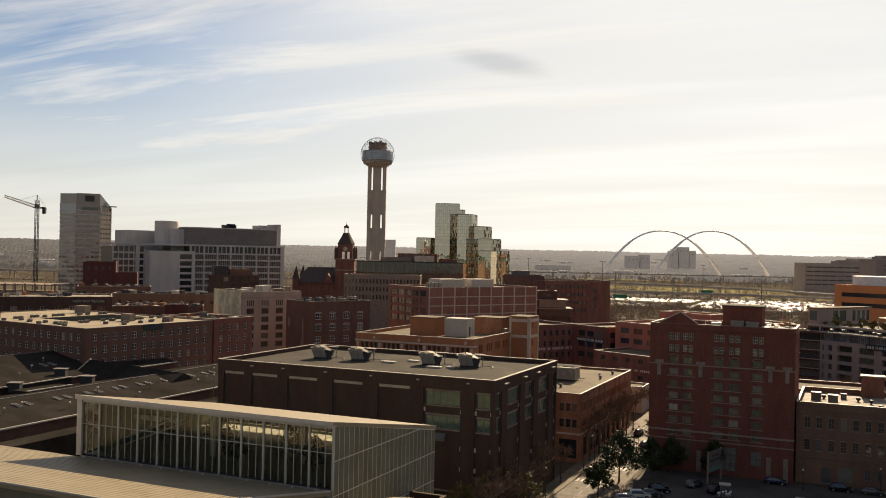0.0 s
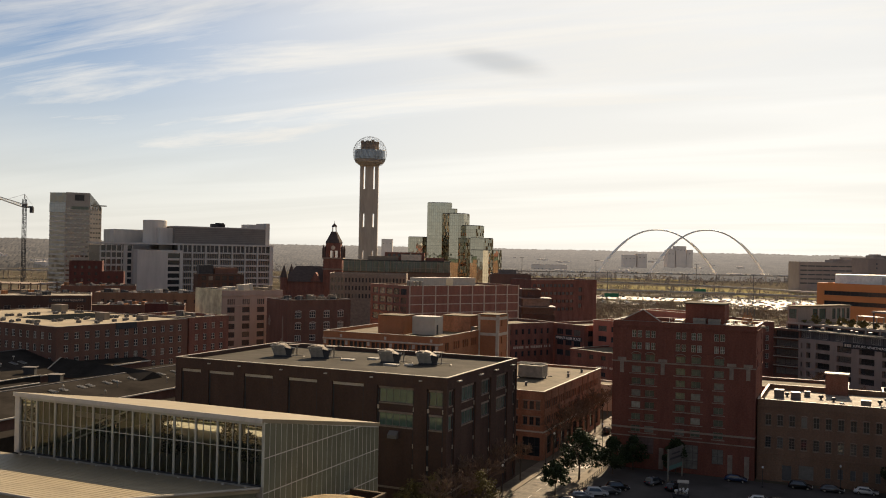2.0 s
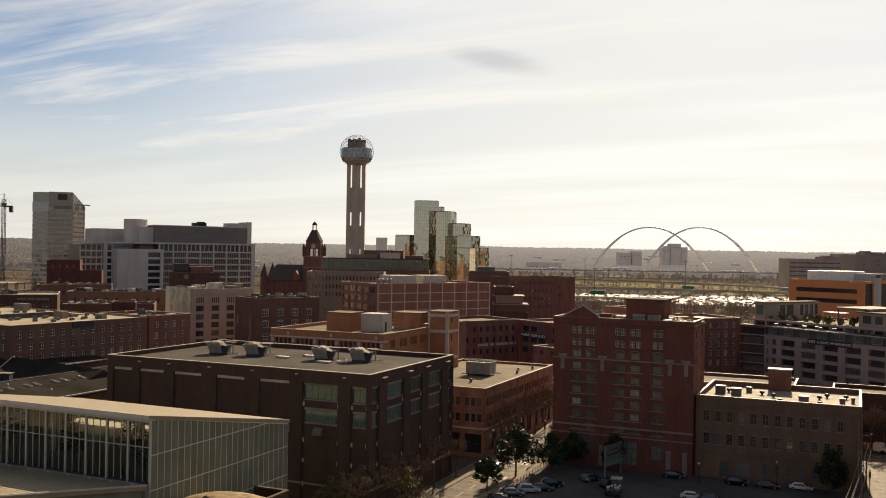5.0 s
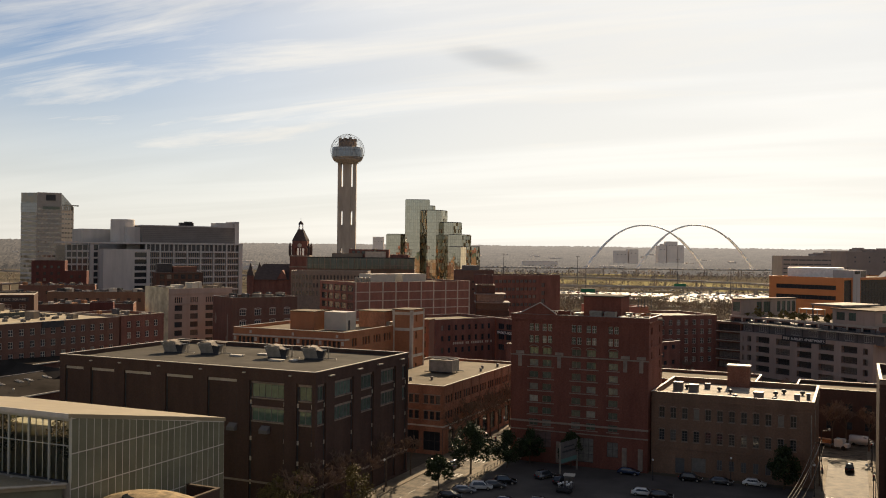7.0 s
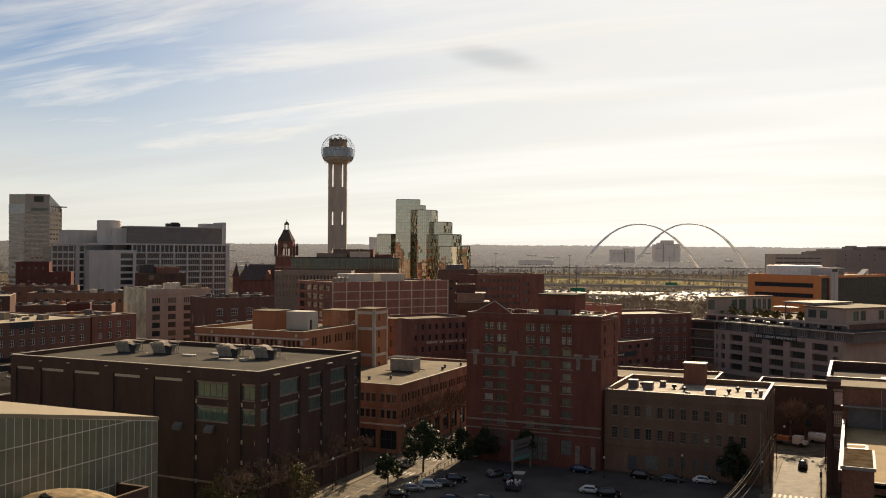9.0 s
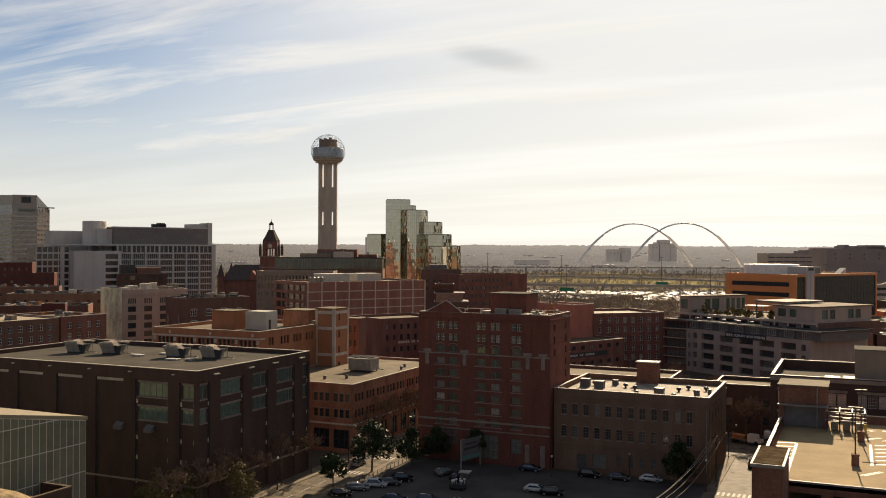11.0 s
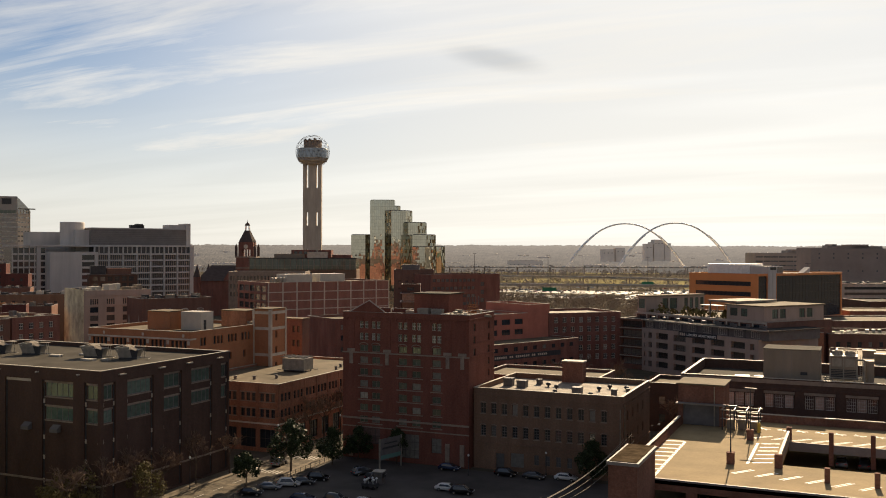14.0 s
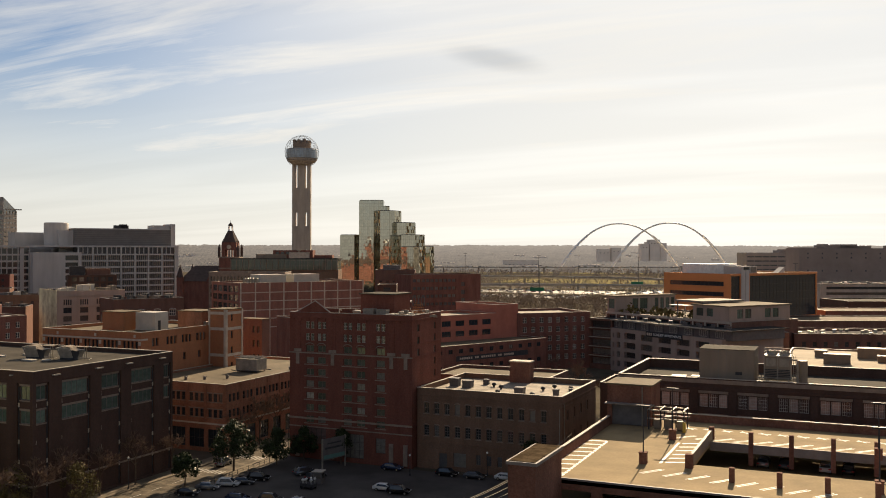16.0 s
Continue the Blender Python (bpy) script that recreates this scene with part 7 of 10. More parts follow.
curtain("mirror_glass", (0.50, 0.51, 0.455), 0.03, (0.27, 0.27, 0.24), 2.2, 3.6, 0.95, 0.012, 0.12)
# darker, browner copy of the mirror glass for faces with dim reflections
curtain("mirror_glass_shaded", (0.40, 0.36, 0.265), 0.04, (0.14, 0.13, 0.10), 1.8, 3.6, 0.95, 0.17, 0.14)
curtain("tower_glass", (0.225, 0.215, 0.20), 0.10, (0.20, 0.185, 0.165), 1.6, 4.0, 0.8, 0.06)
curtain("green_glass", (0.070, 0.095, 0.076), 0.10, (0.15, 0.15, 0.125), 3.0, 3.6, 0.0, 0.03)
curtain("ball_glass", (0.34, 0.355, 0.365), 0.2, (0.16, 0.16, 0.155), 1.5, 2.4, 0.6)


def observation_tower(x, y):
    root = thing("observation_tower", "tall concrete observation tower with a lattice ball on top", "tower", x, y)
    # a broad middle shaft and two outer ones, with slots of sky between them; c, s turn with the slots
    ca, sa = math.cos(radians(24)), math.sin(radians(24))

    def upright(x0, x1, y0, y1, za, zb):
        bm = bmesh.new()
        prism(bm, [(x * ca - y * sa, x * sa + y * ca) for x, y in ((x0, y0), (x1, y0), (x1, y1), (x0, y1))], za, zb)
        bmesh.ops.bevel(bm, geom=[e for e in bm.edges if abs(e.verts[0].co.z - e.verts[1].co.z) > 1], offset=0.3, segments=2, affect="EDGES")
        return bm

    part("middle_shaft", upright(-4.4, 4.4, -4.1, 4.1, 0, 143), "concrete", root)
    for s in (-1, 1):
        a, b = sorted((s * 6.3, s * 10.2))
        part("outer_shaft", upright(a, b, -4.0, 4.0, 0, 143), "concrete", root)
        for za, zb in ((0, 38), (47, 73), (88, 115), (141.5, 143)):
            a, b = sorted((s * 4.0, s * 6.7))
            part("web", upright(a, b, -3.95, 3.95, za, zb), "concrete", root)
    bm = bmesh.new(); lathe(bm, [(10.5, 141), (12.5, 143), (15.8, 144.6), (15.8, 146.0), (16.6, 146.4), (16.6, 158.5), (14.5, 158.8)], 40)
    part("pod", bm, "concrete", root, "stacked round restaurant floors")
    bm = bmesh.new(); lathe(bm, [(16.9, 147.6), (17.2, 148), (17.2, 157.5), (16.9, 158)], 40); part("pod_glazing", bm, "ball_glass", root, "pale glazed ring")
    bm = bmesh.new(); lathe(bm, [(10.0, 158.8), (10.0, 164.5), (9.6, 165.0), (6.0, 165.4), (6.0, 168.0)], 32); part("upper_drum", bm, "stone_dim", root, "dull brown upper drum")
    for k in range(9):
        a = 2 * math.pi * k / 9
        bm = bmesh.new(); box(bm, 8.4 * math.cos(a) - 1.3, 8.4 * math.cos(a) + 1.3, 8.4 * math.sin(a) - 1.3, 8.4 * math.sin(a) + 1.3, 164.9, 167.6 + k % 3 * 0.8)
        part("roof_unit", bm, "stone_dim", root)
    # lattice ball
    bm = bmesh.new()
    c, R = 155.0, 18.8
    ico = bmesh.new(); bmesh.ops.create_icosphere(ico, subdivisions=3, radius=R)
    for e in ico.edges:
        p, q = e.verts[0].co, e.verts[1].co
        if p.z > -15.5 and q.z > -15.5:
            rod(bm, (p.x, p.y, p.z + c), (q.x, q.y, q.z + c), 0.10, n=3, caps=False)
    ico.free()
    part("lattice_ball", bm, "metal_grey", root, "open steel lattice sphere")
    return root


observation_tower(-489.6, 916.0)


def mirror_hotel():
    """Towers with folded mirror fronts: for each, the front's folds (x, depth), how far back it goes, and its height."""
    root = thing("mirror_hotel", "stepped hotel of mirror-glass towers", "hotel", -419.0, 918.0, 0, 24.0)
    towers = (
        (((-19.8, 0), (-4.2, -1), (4.6, 14)), 16, 62.6),
        (((0.2, 6), (16.6, 5), (27.0, 7)), 24, 100.4),
        (((24.0, 8), (29.0, 7), (33.0, 12)), 12, 94.0),
        (((16.6, 1), (24.4, -11), (34.2, -12), (39.6, -9), (46.3, 4)), 20, 88.4),
        (((35.8, -2), (42.4, -14), (52.6, -15), (62.0, -2)), 18, 75.6),
        (((46.8, -17), (61.8, -18), (72.0, -6)), 16, 62.4),
        (((35.2, -4), (46.6, -20), (47.2, -8)), 10, 62.0),
        (((47.0, -21), (54.0, -22), (60.4, -20), (66.2, -22), (69.0, -14)), 12, 49.6),
        (((70.0, -2), (78.0, -3), (82.0, 4)), 14, 50.0),
    )
    for folds, deep, h in towers:
        back = folds[-1][1] + deep
        outline = [*folds, (folds[-1][0], back), (folds[0][0], back)]
        bm = bmesh.new()
        prism(bm, outline, 0, h)
        bm.normal_update()
        # side-on faces take the darker copy: dimmer reflections put into the tint
        for f in bm.faces:
            f.material_index = int(abs(f.normal.z) < 0.5 and abs(f.normal.x) > 0.5)
        part("glass_block", bm, ["mirror_glass", "mirror_glass_shaded"], root)
        mx, my = sum(p[0] for p in outline) / len(outline), sum(p[1] for p in outline) / len(outline)
        bm = bmesh.new()
        prism(bm, [(mx + (x - mx) * 0.94, my + (y - my) * 0.94) for x, y in outline], h + 0.01, h + 0.7)
        part("parapet", bm, "metal_grey", root)
    return root


mirror_hotel()


def old_courthouse():
    root = thing("old_courthouse", "dark red sandstone courthouse with a clock tower and pointed turrets", "courthouse", -331.0, 575.0, 0, 24.0)
    bm = bmesh.new()
    box(bm, -34, 9, -6, 26, 0, 24)
    prism(bm, [(-34, -6), (9, -6), (9, 26), (-34, 26)], 24, 24.2)
    part("body", bm, "brick_red", root)
    bm = bmesh.new()
    v = [bm.verts.new(p) for p in ((-35, -7, 24.2), (10, -7, 24.2), (10, 27, 24.2), (-35, 27, 24.2), (-28, 10, 35), (3, 10, 35))]
    for q in ((0, 1, 5, 4), (1, 2, 5), (2, 3, 4, 5), (3, 0, 4)):
        bm.faces.new([v[i] for i in q])
    part("roof", bm, "slate_brown", root)
    for tx, ty in ((-34, -6), (-34, 26), (9, 26)):
        bm = bmesh.new(); rod(bm, (tx, ty, 0), (tx, ty, 27), 2.6, n=12); part("turret", bm, "brick_red", root)
        bm = bmesh.new(); rod(bm, (tx, ty, 27), (tx, ty, 36), 2.9, 0.1, n=12); part("turret_roof", bm, "slate_brown", root)
    # gabled dormer
    bm = bmesh.new()
    v = [bm.verts.new(p) for p in ((-16, -6.4, 24), (-8, -6.4, 24), (-12, -6.4, 31), (-16, 2, 24), (-8, 2, 24), (-12, 6, 31))]
    bm.faces.new((v[0], v[1], v[2])); bm.faces.new((v[1], v[4], v[5], v[2])); bm.faces.new((v[3], v[0], v[2], v[5]))
    part("gable", bm, "brick_red", root)
    bm = bmesh.new(); box(bm, -6.6, 6.6, -7.0, 6.2, 0, 40.6); part("clock_tower", bm, "brick_red", root)
    for z, e in ((33.0, 0.35), (40.6, 0.6)):
        bm = bmesh.new(); box(bm, -6.6 - e, 6.6 + e, -7.0 - e, 6.2 + e, z, z + 0.9); part("belt_course", bm, "stone_dim", root, "dull stone belt course")
    # open clock stage: corner piers, arched bell openings below the dials
    for sx in (-1, 1):
        for sy in (-1, 1):
            bm = bmesh.new(); box(bm, min(sx * 5.2, sx * 3.2), max(sx * 5.2, sx * 3.2), min(sy * 5.2, sy * 3.2) - 0.4, max(sy * 5.2, sy * 3.2) - 0.4, 41.5, 46.4); part("corner_pier", bm, "brick_red", root)
            bm = bmesh.new(); rod(bm, (sx * 6.5, sy * 6.5 - 0.4, 41.5), (sx * 6.5, sy * 6.5 - 0.4, 47.4), 0.95, n=8); rod(bm, (sx * 6.5, sy * 6.5 - 0.4, 47.4), (sx * 6.5, sy * 6.5 - 0.4, 50.6), 1.1, 0.05, n=8); part("pinnacle", bm, "slate_brown", root)
    for sx in (-1, 1):
        bm = bmesh.new(); box(bm, sx * 4.6 - 0.5, sx * 4.6 + 0.5, -0.8, 0.0, 41.5, 46.4); part("bell_column", bm, "brick_red", root)
        bm = bmesh.new(); box(bm, -0.4, 0.4, sx * 4.6 - 0.9, sx * 4.6 + 0.1, 41.5, 46.4); part("bell_column", bm, "brick_red", root)
    bm = bmesh.new(); box(bm, -5.2, 5.2, -5.6, 4.8, 46.4, 51.6); part("clock_stage", bm, "brick_red", root)
    for a, b in (((0, -5.62, 48.4), (0, -5.85, 48.4)), ((5.22, -0.4, 48.4), (5.45, -0.4, 48.4)), ((-5.22, -0.4, 48.4), (-5.45, -0.4, 48.4))):
        bm = bmesh.new(); rod(bm, a, b, 1.5, n=20); part("clock_face", bm, "stone_pale", root, "pale round clock face")
    bm = bmesh.new()
    lathe(bm, [(6.2, 51.6), (5.8, 52.8), (4.9, 54.4), (3.7, 56.6), (2.8, 58.4), (2.1, 59.8)], 8, 0, -0.4)
    part("tower_roof", bm, "slate_brown", root)
    bm = bmesh.new()
    for sx, sy in ((-1, -1), (1, -1), (1, 1), (-1, 1)):
        rod(bm, (sx * 1.3, sy * 1.3 - 0.4, 59.8), (sx * 1.1, sy * 1.1 - 0.4, 63.2), 0.34, n=5)
    part("lantern", bm, "arch_white", root)
    bm = bmesh.new(); lathe(bm, [(1.9, 63.2), (1.6, 64.3), (0.7, 65.2), (0.15, 65.8), (0.10, 67.5)], 12, 0, -0.4); part("lantern_roof", bm, "slate_brown", root)
    for i in range(6):
        window(root, (-34, -6), (1, 0), 4 + i * 6, 14, 1.6, 4.5, 1, 2, "frame_dark", "glass_dark", -0.03)
    return root


old_courthouse()


def grid_tower():
    """Large pale office and courts complex with a gridded facade; local x runs along the front."""
    root = thing("court_complex", "large pale concrete courts complex with a gridded facade", "office building", -451.3, 511.2, 0, 58.5)

    def blk(name, x0, x1, y0, y1, z0, z1, mat, label=""):
        bm = bmesh.new(); box(bm, x0, x1, y0, y1, z0, z1); return part(name, bm, mat, root, label)
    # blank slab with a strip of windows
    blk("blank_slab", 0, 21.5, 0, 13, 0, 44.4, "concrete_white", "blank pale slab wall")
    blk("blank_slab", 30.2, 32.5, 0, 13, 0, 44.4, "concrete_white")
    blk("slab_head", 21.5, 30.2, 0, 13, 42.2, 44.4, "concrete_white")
    blk("strip_glazing", 21.5, 30.2, 1.2, 13, 0, 42.2, "glass_dark", "dark strip windows")
    for k in range(9):
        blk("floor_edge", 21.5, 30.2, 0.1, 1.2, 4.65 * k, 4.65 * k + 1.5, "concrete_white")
    # main grid: seven bays of narrow lights
    blk("glazed_core", 32.0, 103.5, 11.6, 38, 0, 48.2, "glass_dull", "dark recessed glazing")
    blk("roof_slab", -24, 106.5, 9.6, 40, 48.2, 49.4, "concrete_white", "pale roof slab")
    for i in range(8):
        x = 32.6 + i * 10.2
        blk("fin", x - 0.55, x + 0.55, 9.9, 11.6, 0, 48.2, "concrete_white")
        if i < 7:
            for k in range(1, 7):
                blk("thin_fin", x + k * 1.46 - 0.14, x + k * 1.46 + 0.14, 11.0, 11.6, 0, 42.4, "concrete")
            for k in (1, 2):
                blk("thin_fin", x + k * 3.4 - 0.3, x + k * 3.4 + 0.3, 10.6, 11.6, 43.4, 48.2, "concrete_white")
    for k in range(10):
        z = 42.2 - k * 4.65
        blk("floor_edge", 32.0, 103.5, 10.2, 11.6, z, z + 1.15, "concrete_white")
    # plant floors above
    blk("dark_louvre_block", 31.8, 103.0, 17.7, 38, 49.4, 61.6, "louvre_dark", "dark louvred plant floors")
    for k in range(8):
        blk("louvre_line", 31.8, 103.0, 17.55, 17.7, 50.4 + k * 1.4, 50.6 + k * 1.4, "metal_grey")
    blk("louvre_cap", 31.6, 103.2, 17.5, 38, 61.6, 62.3, "concrete_white")
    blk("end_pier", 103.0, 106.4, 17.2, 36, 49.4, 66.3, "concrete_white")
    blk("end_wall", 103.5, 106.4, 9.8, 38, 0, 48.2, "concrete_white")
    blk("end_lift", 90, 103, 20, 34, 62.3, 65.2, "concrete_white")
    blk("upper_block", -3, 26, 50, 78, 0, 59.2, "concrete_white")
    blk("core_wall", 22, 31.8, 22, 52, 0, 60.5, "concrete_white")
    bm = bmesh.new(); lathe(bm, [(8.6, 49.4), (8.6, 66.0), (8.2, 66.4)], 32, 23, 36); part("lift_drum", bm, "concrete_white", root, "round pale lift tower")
    for p, q in ((62, 72), (66, 71)):
        blk("roof_plant", p, q, 22, 27, 62.3, 64.8 if q == 72 else 65.6, "metal_dark")
    # glazed wing
    blk("wing_core", -22, -0.4, 12.5, 44, 0, 47.2, "glass_dark", "dark wing glazing")
    for i in range(7):
        x = -22 + i * 3.6
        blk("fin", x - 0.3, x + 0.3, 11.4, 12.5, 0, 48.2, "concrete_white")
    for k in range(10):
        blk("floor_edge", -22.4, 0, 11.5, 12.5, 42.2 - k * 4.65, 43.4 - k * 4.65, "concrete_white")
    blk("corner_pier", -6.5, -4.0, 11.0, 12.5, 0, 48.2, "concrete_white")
    return root


surface("louvre_dark", (0.20, 0.18, 0.165), 0.6, 0.12, 0.2, bump=0.03)
grid_tower()


def slant_tower():
    """Three-sided front: banded glass, small windows in stone, and a flank coloured warm and pale as if sunlit, under a
    slanted crown.
    """
    root = thing("office_tower", "grey banded office tower with a slanted glass crown", "office tower", -617.5, 588.7, 0, 46.4)
    corner = [(0, 3), (12.8, -5), (31.6, -5), (41.0, 6), (41.0, 30), (0, 30)]
    bm = bmesh.new()
    prism(bm, corner, 0, [91, 91, 91, 80.5, 80.5, 91])
    part("shaft", bm, "tower_glass", root)
    # the last face's warmer, paler stone puts sunlight into its colour
    for f, (tall, step, mat) in enumerate(((1.6, 4.0, "concrete_white"), (2.5, 4.0, "tower_stone"), (2.7, 4.0, "concrete"))):
        (ax, ay), (bx, by) = corner[f], corner[f + 1]
        d = Vector((bx - ax, by - ay, 0)).normalized(); n = d.cross(Z)
        width = math.hypot(bx - ax, by - ay)
        for k in range(20 if f < 2 else 19):
            z = 2 + k * step
            p = [Vector((ax, ay, 0)) + n * 0.25, Vector((bx, by, 0)) + n * 0.25, Vector((bx, by, 0)) - n * 0.1, Vector((ax, ay, 0)) - n * 0.1]
            bm = bmesh.new(); prism(bm, [(q.x, q.y) for q in p], z, z + tall); part("floor_band", bm, mat, root)
        if f:
            count = int(width / 3.2)
            for k in range(count + 1):
                c = width * k / count
                p = [Vector((ax, ay, 0)) + d * (c + e) + n * o for e, o in ((-0.5, 0.3), (0.5, 0.3), (0.5, -0.1), (-0.5, -0.1))]
                bm = bmesh.new(); prism(bm, [(q.x, q.y) for q in p], 0, 79.8); part("pier", bm, mat, root)
    # plain crown with a bright window, a dark emblem plate and a blade over the flank
    p = [(12.7, -5.3), (31.6, -5.3), (31.6, -4.9), (12.7, -4.9)]
    bm = bmesh.new(); prism(bm, p, 80.0, 91.3); part("crown_band", bm, "tower_stone", root, "plain stone crown")
    bm = bmesh.new(); prism(bm, [(17, -5.5), (30.5, -5.5), (30.5, -5.2), (17, -5.2)], 77.0, 79.6); part("crown_strip", bm, "green_glass", root, "green glass strip")
    bm = bmesh.new(); prism(bm, [(19.5, -5.55), (27, -5.55), (27, -5.2), (19.5, -5.2)], 84.5, 89.5); part("emblem_plate", bm, "metal_dark", root, "dark emblem plate")
    bm = bmesh.new(); prism(bm, [(-0.3, 2.7), (12.4, -5.3), (12.6, -4.9), (0.0, 3.1)], 74.5, 82.5); part("crown_window", bm, "ball_glass", root, "bright square crown window")
    bm = bmesh.new(); prism(bm, [(33, -4), (45.5, 5), (45.5, 8), (33, 2)], 80.6, 81.5); part("crown_blade", bm, "metal_galv", root, "projecting roof blade")
    return root


slant_tower()


def tower_crane(x, y):
    root = thing("tower_crane", "pale lattice tower crane over a building site", "crane", x, y, 0, 24.0)
    bm = bmesh.new()
    for sx in (-1, 1):
        for sy in (-1, 1):
            rod(bm, (sx, sy, 0), (sx, sy, 78), 0.22, n=4, caps=False)
    for k in range(26):
        z = k * 3.0
        s = 1 if k % 2 else -1
        for y0 in (-1, 1):
            rod(bm, (-s, y0, z), (s, y0, z + 3), 0.13, n=3, caps=False)
        for x0 in (-1, 1):
            rod(bm, (x0, -s, z), (x0, s, z + 3), 0.13, n=3, caps=False)
    part("mast", bm, "metal_dark", root)
    bm = bmesh.new()
    rod(bm, (0, 0, 78), (0, 0, 81.5), 0.35, n=4); rod(bm, (0, 0, 81.4), (-12, 0, 77.7), 0.09, n=3); rod(bm, (0, 0, 81.4), (6, 0, 73.2), 0.09, n=3)
    part("mast_head", bm, "metal_white", root)
    bm = bmesh.new()
    rod(bm, (0, 1, 72), (-23, 0.6, 79.6), 0.25, n=4); rod(bm, (0, -1, 72), (-23, -0.6, 79.6), 0.25, n=4); rod(bm, (0, 0, 74.2), (-23, 0, 81), 0.25, n=4)
    for k in range(18):
        a = k / 18
        rod(bm, (-23 * a, 1 - 0.4 * a, 72 + 7.6 * a), (-23 * (a + 0.028), 0, 74.2 + 6.8 * (a + 0.028)), 0.14, n=3)
        rod(bm, (-23 * a, -1 + 0.4 * a, 72 + 7.6 * a), (-23 * (a + 0.028), 0, 74.2 + 6.8 * (a + 0.028)), 0.14, n=3)
    part("jib", bm, "metal_white", root)
    bm = bmesh.new(); rod(bm, (0, 0, 72.6), (6, 0, 72.6), 0.6, n=4); box(bm, 4, 6.2, -1, 1, 68.5, 72.6); part("counterweight", bm, "metal_dark", root, "dark counterweight")
    bm = bmesh.new(); box(bm, -0.6, 2.4, -1.8, -0.6, 72.5, 75); part("cab", bm, "metal_grey", root)
    return root


tower_crane(-523.5, 478.5)

# long glazed station building in front of the tower
dg = thing("station_building", "long low building with a green glass upper floor", "building", -298.5, 531.5, 0, 24.0)
bm = bmesh.new(); box(bm, 0, 70, 0, 24, 0, 33.4); part("base", bm, "brick_tan", dg)
bm = bmesh.new(); box(bm, 0.5, 69.5, -0.6, 22, 33.4, 40.4); part("glazed_floor", bm, "green_glass", dg, "dark green glazed floor")
bm = bmesh.new(); box(bm, -0.3, 70.3, -1.0, 24.3, 40.4, 41.0); part("roof", bm, "roof_dark", dg)
for i in range(19):
    bm = bmesh.new(); box(bm, i * 3.86, i * 3.86 + 0.3, -0.9, -0.6, 33.4, 40.4); part("mullion", bm, "stone_dim", dg)
for xa, xb, ya, yb, zb, mat, lab in ((27, 53, 3, 16, 46.2, "brick_red", "reddish brick roof house"), (16, 36, 2, 12, 43.6, "metal_beige", "low beige roof house"), (38, 51, -0.5, 10, 44.8, "stone_pale", "pale roof house"), (54, 66, 2, 12, 43.0, "brick_red", "low brick roof house")):
    bm = bmesh.new(); box(bm, xa, xb, ya, yb, 41.0, zb); part("roof_house", bm, mat, dg, lab)
for i in range(7):
    bm = bmesh.new(); box(bm, 29 + i * 3.2, 31 + i * 3.2, 2.9, 3.0, 43.4, 45.2); part("roof_window", bm, "glass_dark", dg)
bm = bmesh.new(); lathe(bm, [(0.3, 44.8), (0.3, 45.6), (1.8, 46.2), (2.0, 46.6)], 14, 44, 3); part("dish", bm, "metal_white", dg, "white roof dish")
sg = thing("sign_truss", "dark steel roof truss with a round plate", "sign", -279.0, 562.0, 0, 24.0)
bm = bmesh.new()
for a in range(6):
    rod(bm, (-5 + a * 2, 0, 27), (-3 + a * 1.2, 0, 35), 0.18, n=4); rod(bm, (5 - a * 2, 0, 27), (3 - a * 1.2, 0, 35), 0.18, n=4)
part("truss", bm, "metal_dark", sg)
bm = bmesh.new(); rod(bm, (0, -6, 38.8), (0, -6.4, 38.8), 3.6, n=24); rod(bm, (0, -6.2, 0), (0, -6.2, 36), 0.3, n=6); part("round_plate", bm, "metal_dark", sg)
bm = bmesh.new(); v = [bm.verts.new(p) for p in ((-2.4, -6.5, 36.8), (2.4, -6.5, 36.8), (0, -6.5, 41.4))]; bm.faces.new(v); part("white_triangle", bm, "paint_white", sg, "white triangle emblem")
for x, y, w, h in ((-1253, 2398, 32, 82),):
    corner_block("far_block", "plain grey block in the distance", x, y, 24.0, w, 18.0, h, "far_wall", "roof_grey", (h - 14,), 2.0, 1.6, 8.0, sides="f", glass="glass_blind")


# grey block with close-set piers and a red one with a pale roof, before the station
pb = building("pier_block", "grey stone office block with close-set piers", -281.8, 487.6, 24.0, 46.0, 22.0, 33.0, "stone_dim", "roof_dark", "stone_pale",
              {"f": [(x, z, 1.0, 2.6, 1, 2) for z in (33.0 - 5.2, 33.0 - 10.0, 33.0 - 14.8) for x in spread(0.5, 45.5, 22)]}, depth=0.5, parapet=0.6)
for i in range(23):
    strip(pb, "pier", (0, 0), (1, 0), 0.2 + i * 2.045, 0.75 + i * 2.045, 0, 33.0 - 1.6, 0.25, "stone_dim")
building("red_hall", "plain red brick hall with a pale flat roof", -289.6, 527.9, 24.0, 37.0, 26.0, 30.3, "brick_red", "roof_cream", "coping_pale",
         {"f": [(x, 18.0, 1.2, 2.0, 1, 2) for x in spread(2, 32, 7)]}, parapet=0.4)

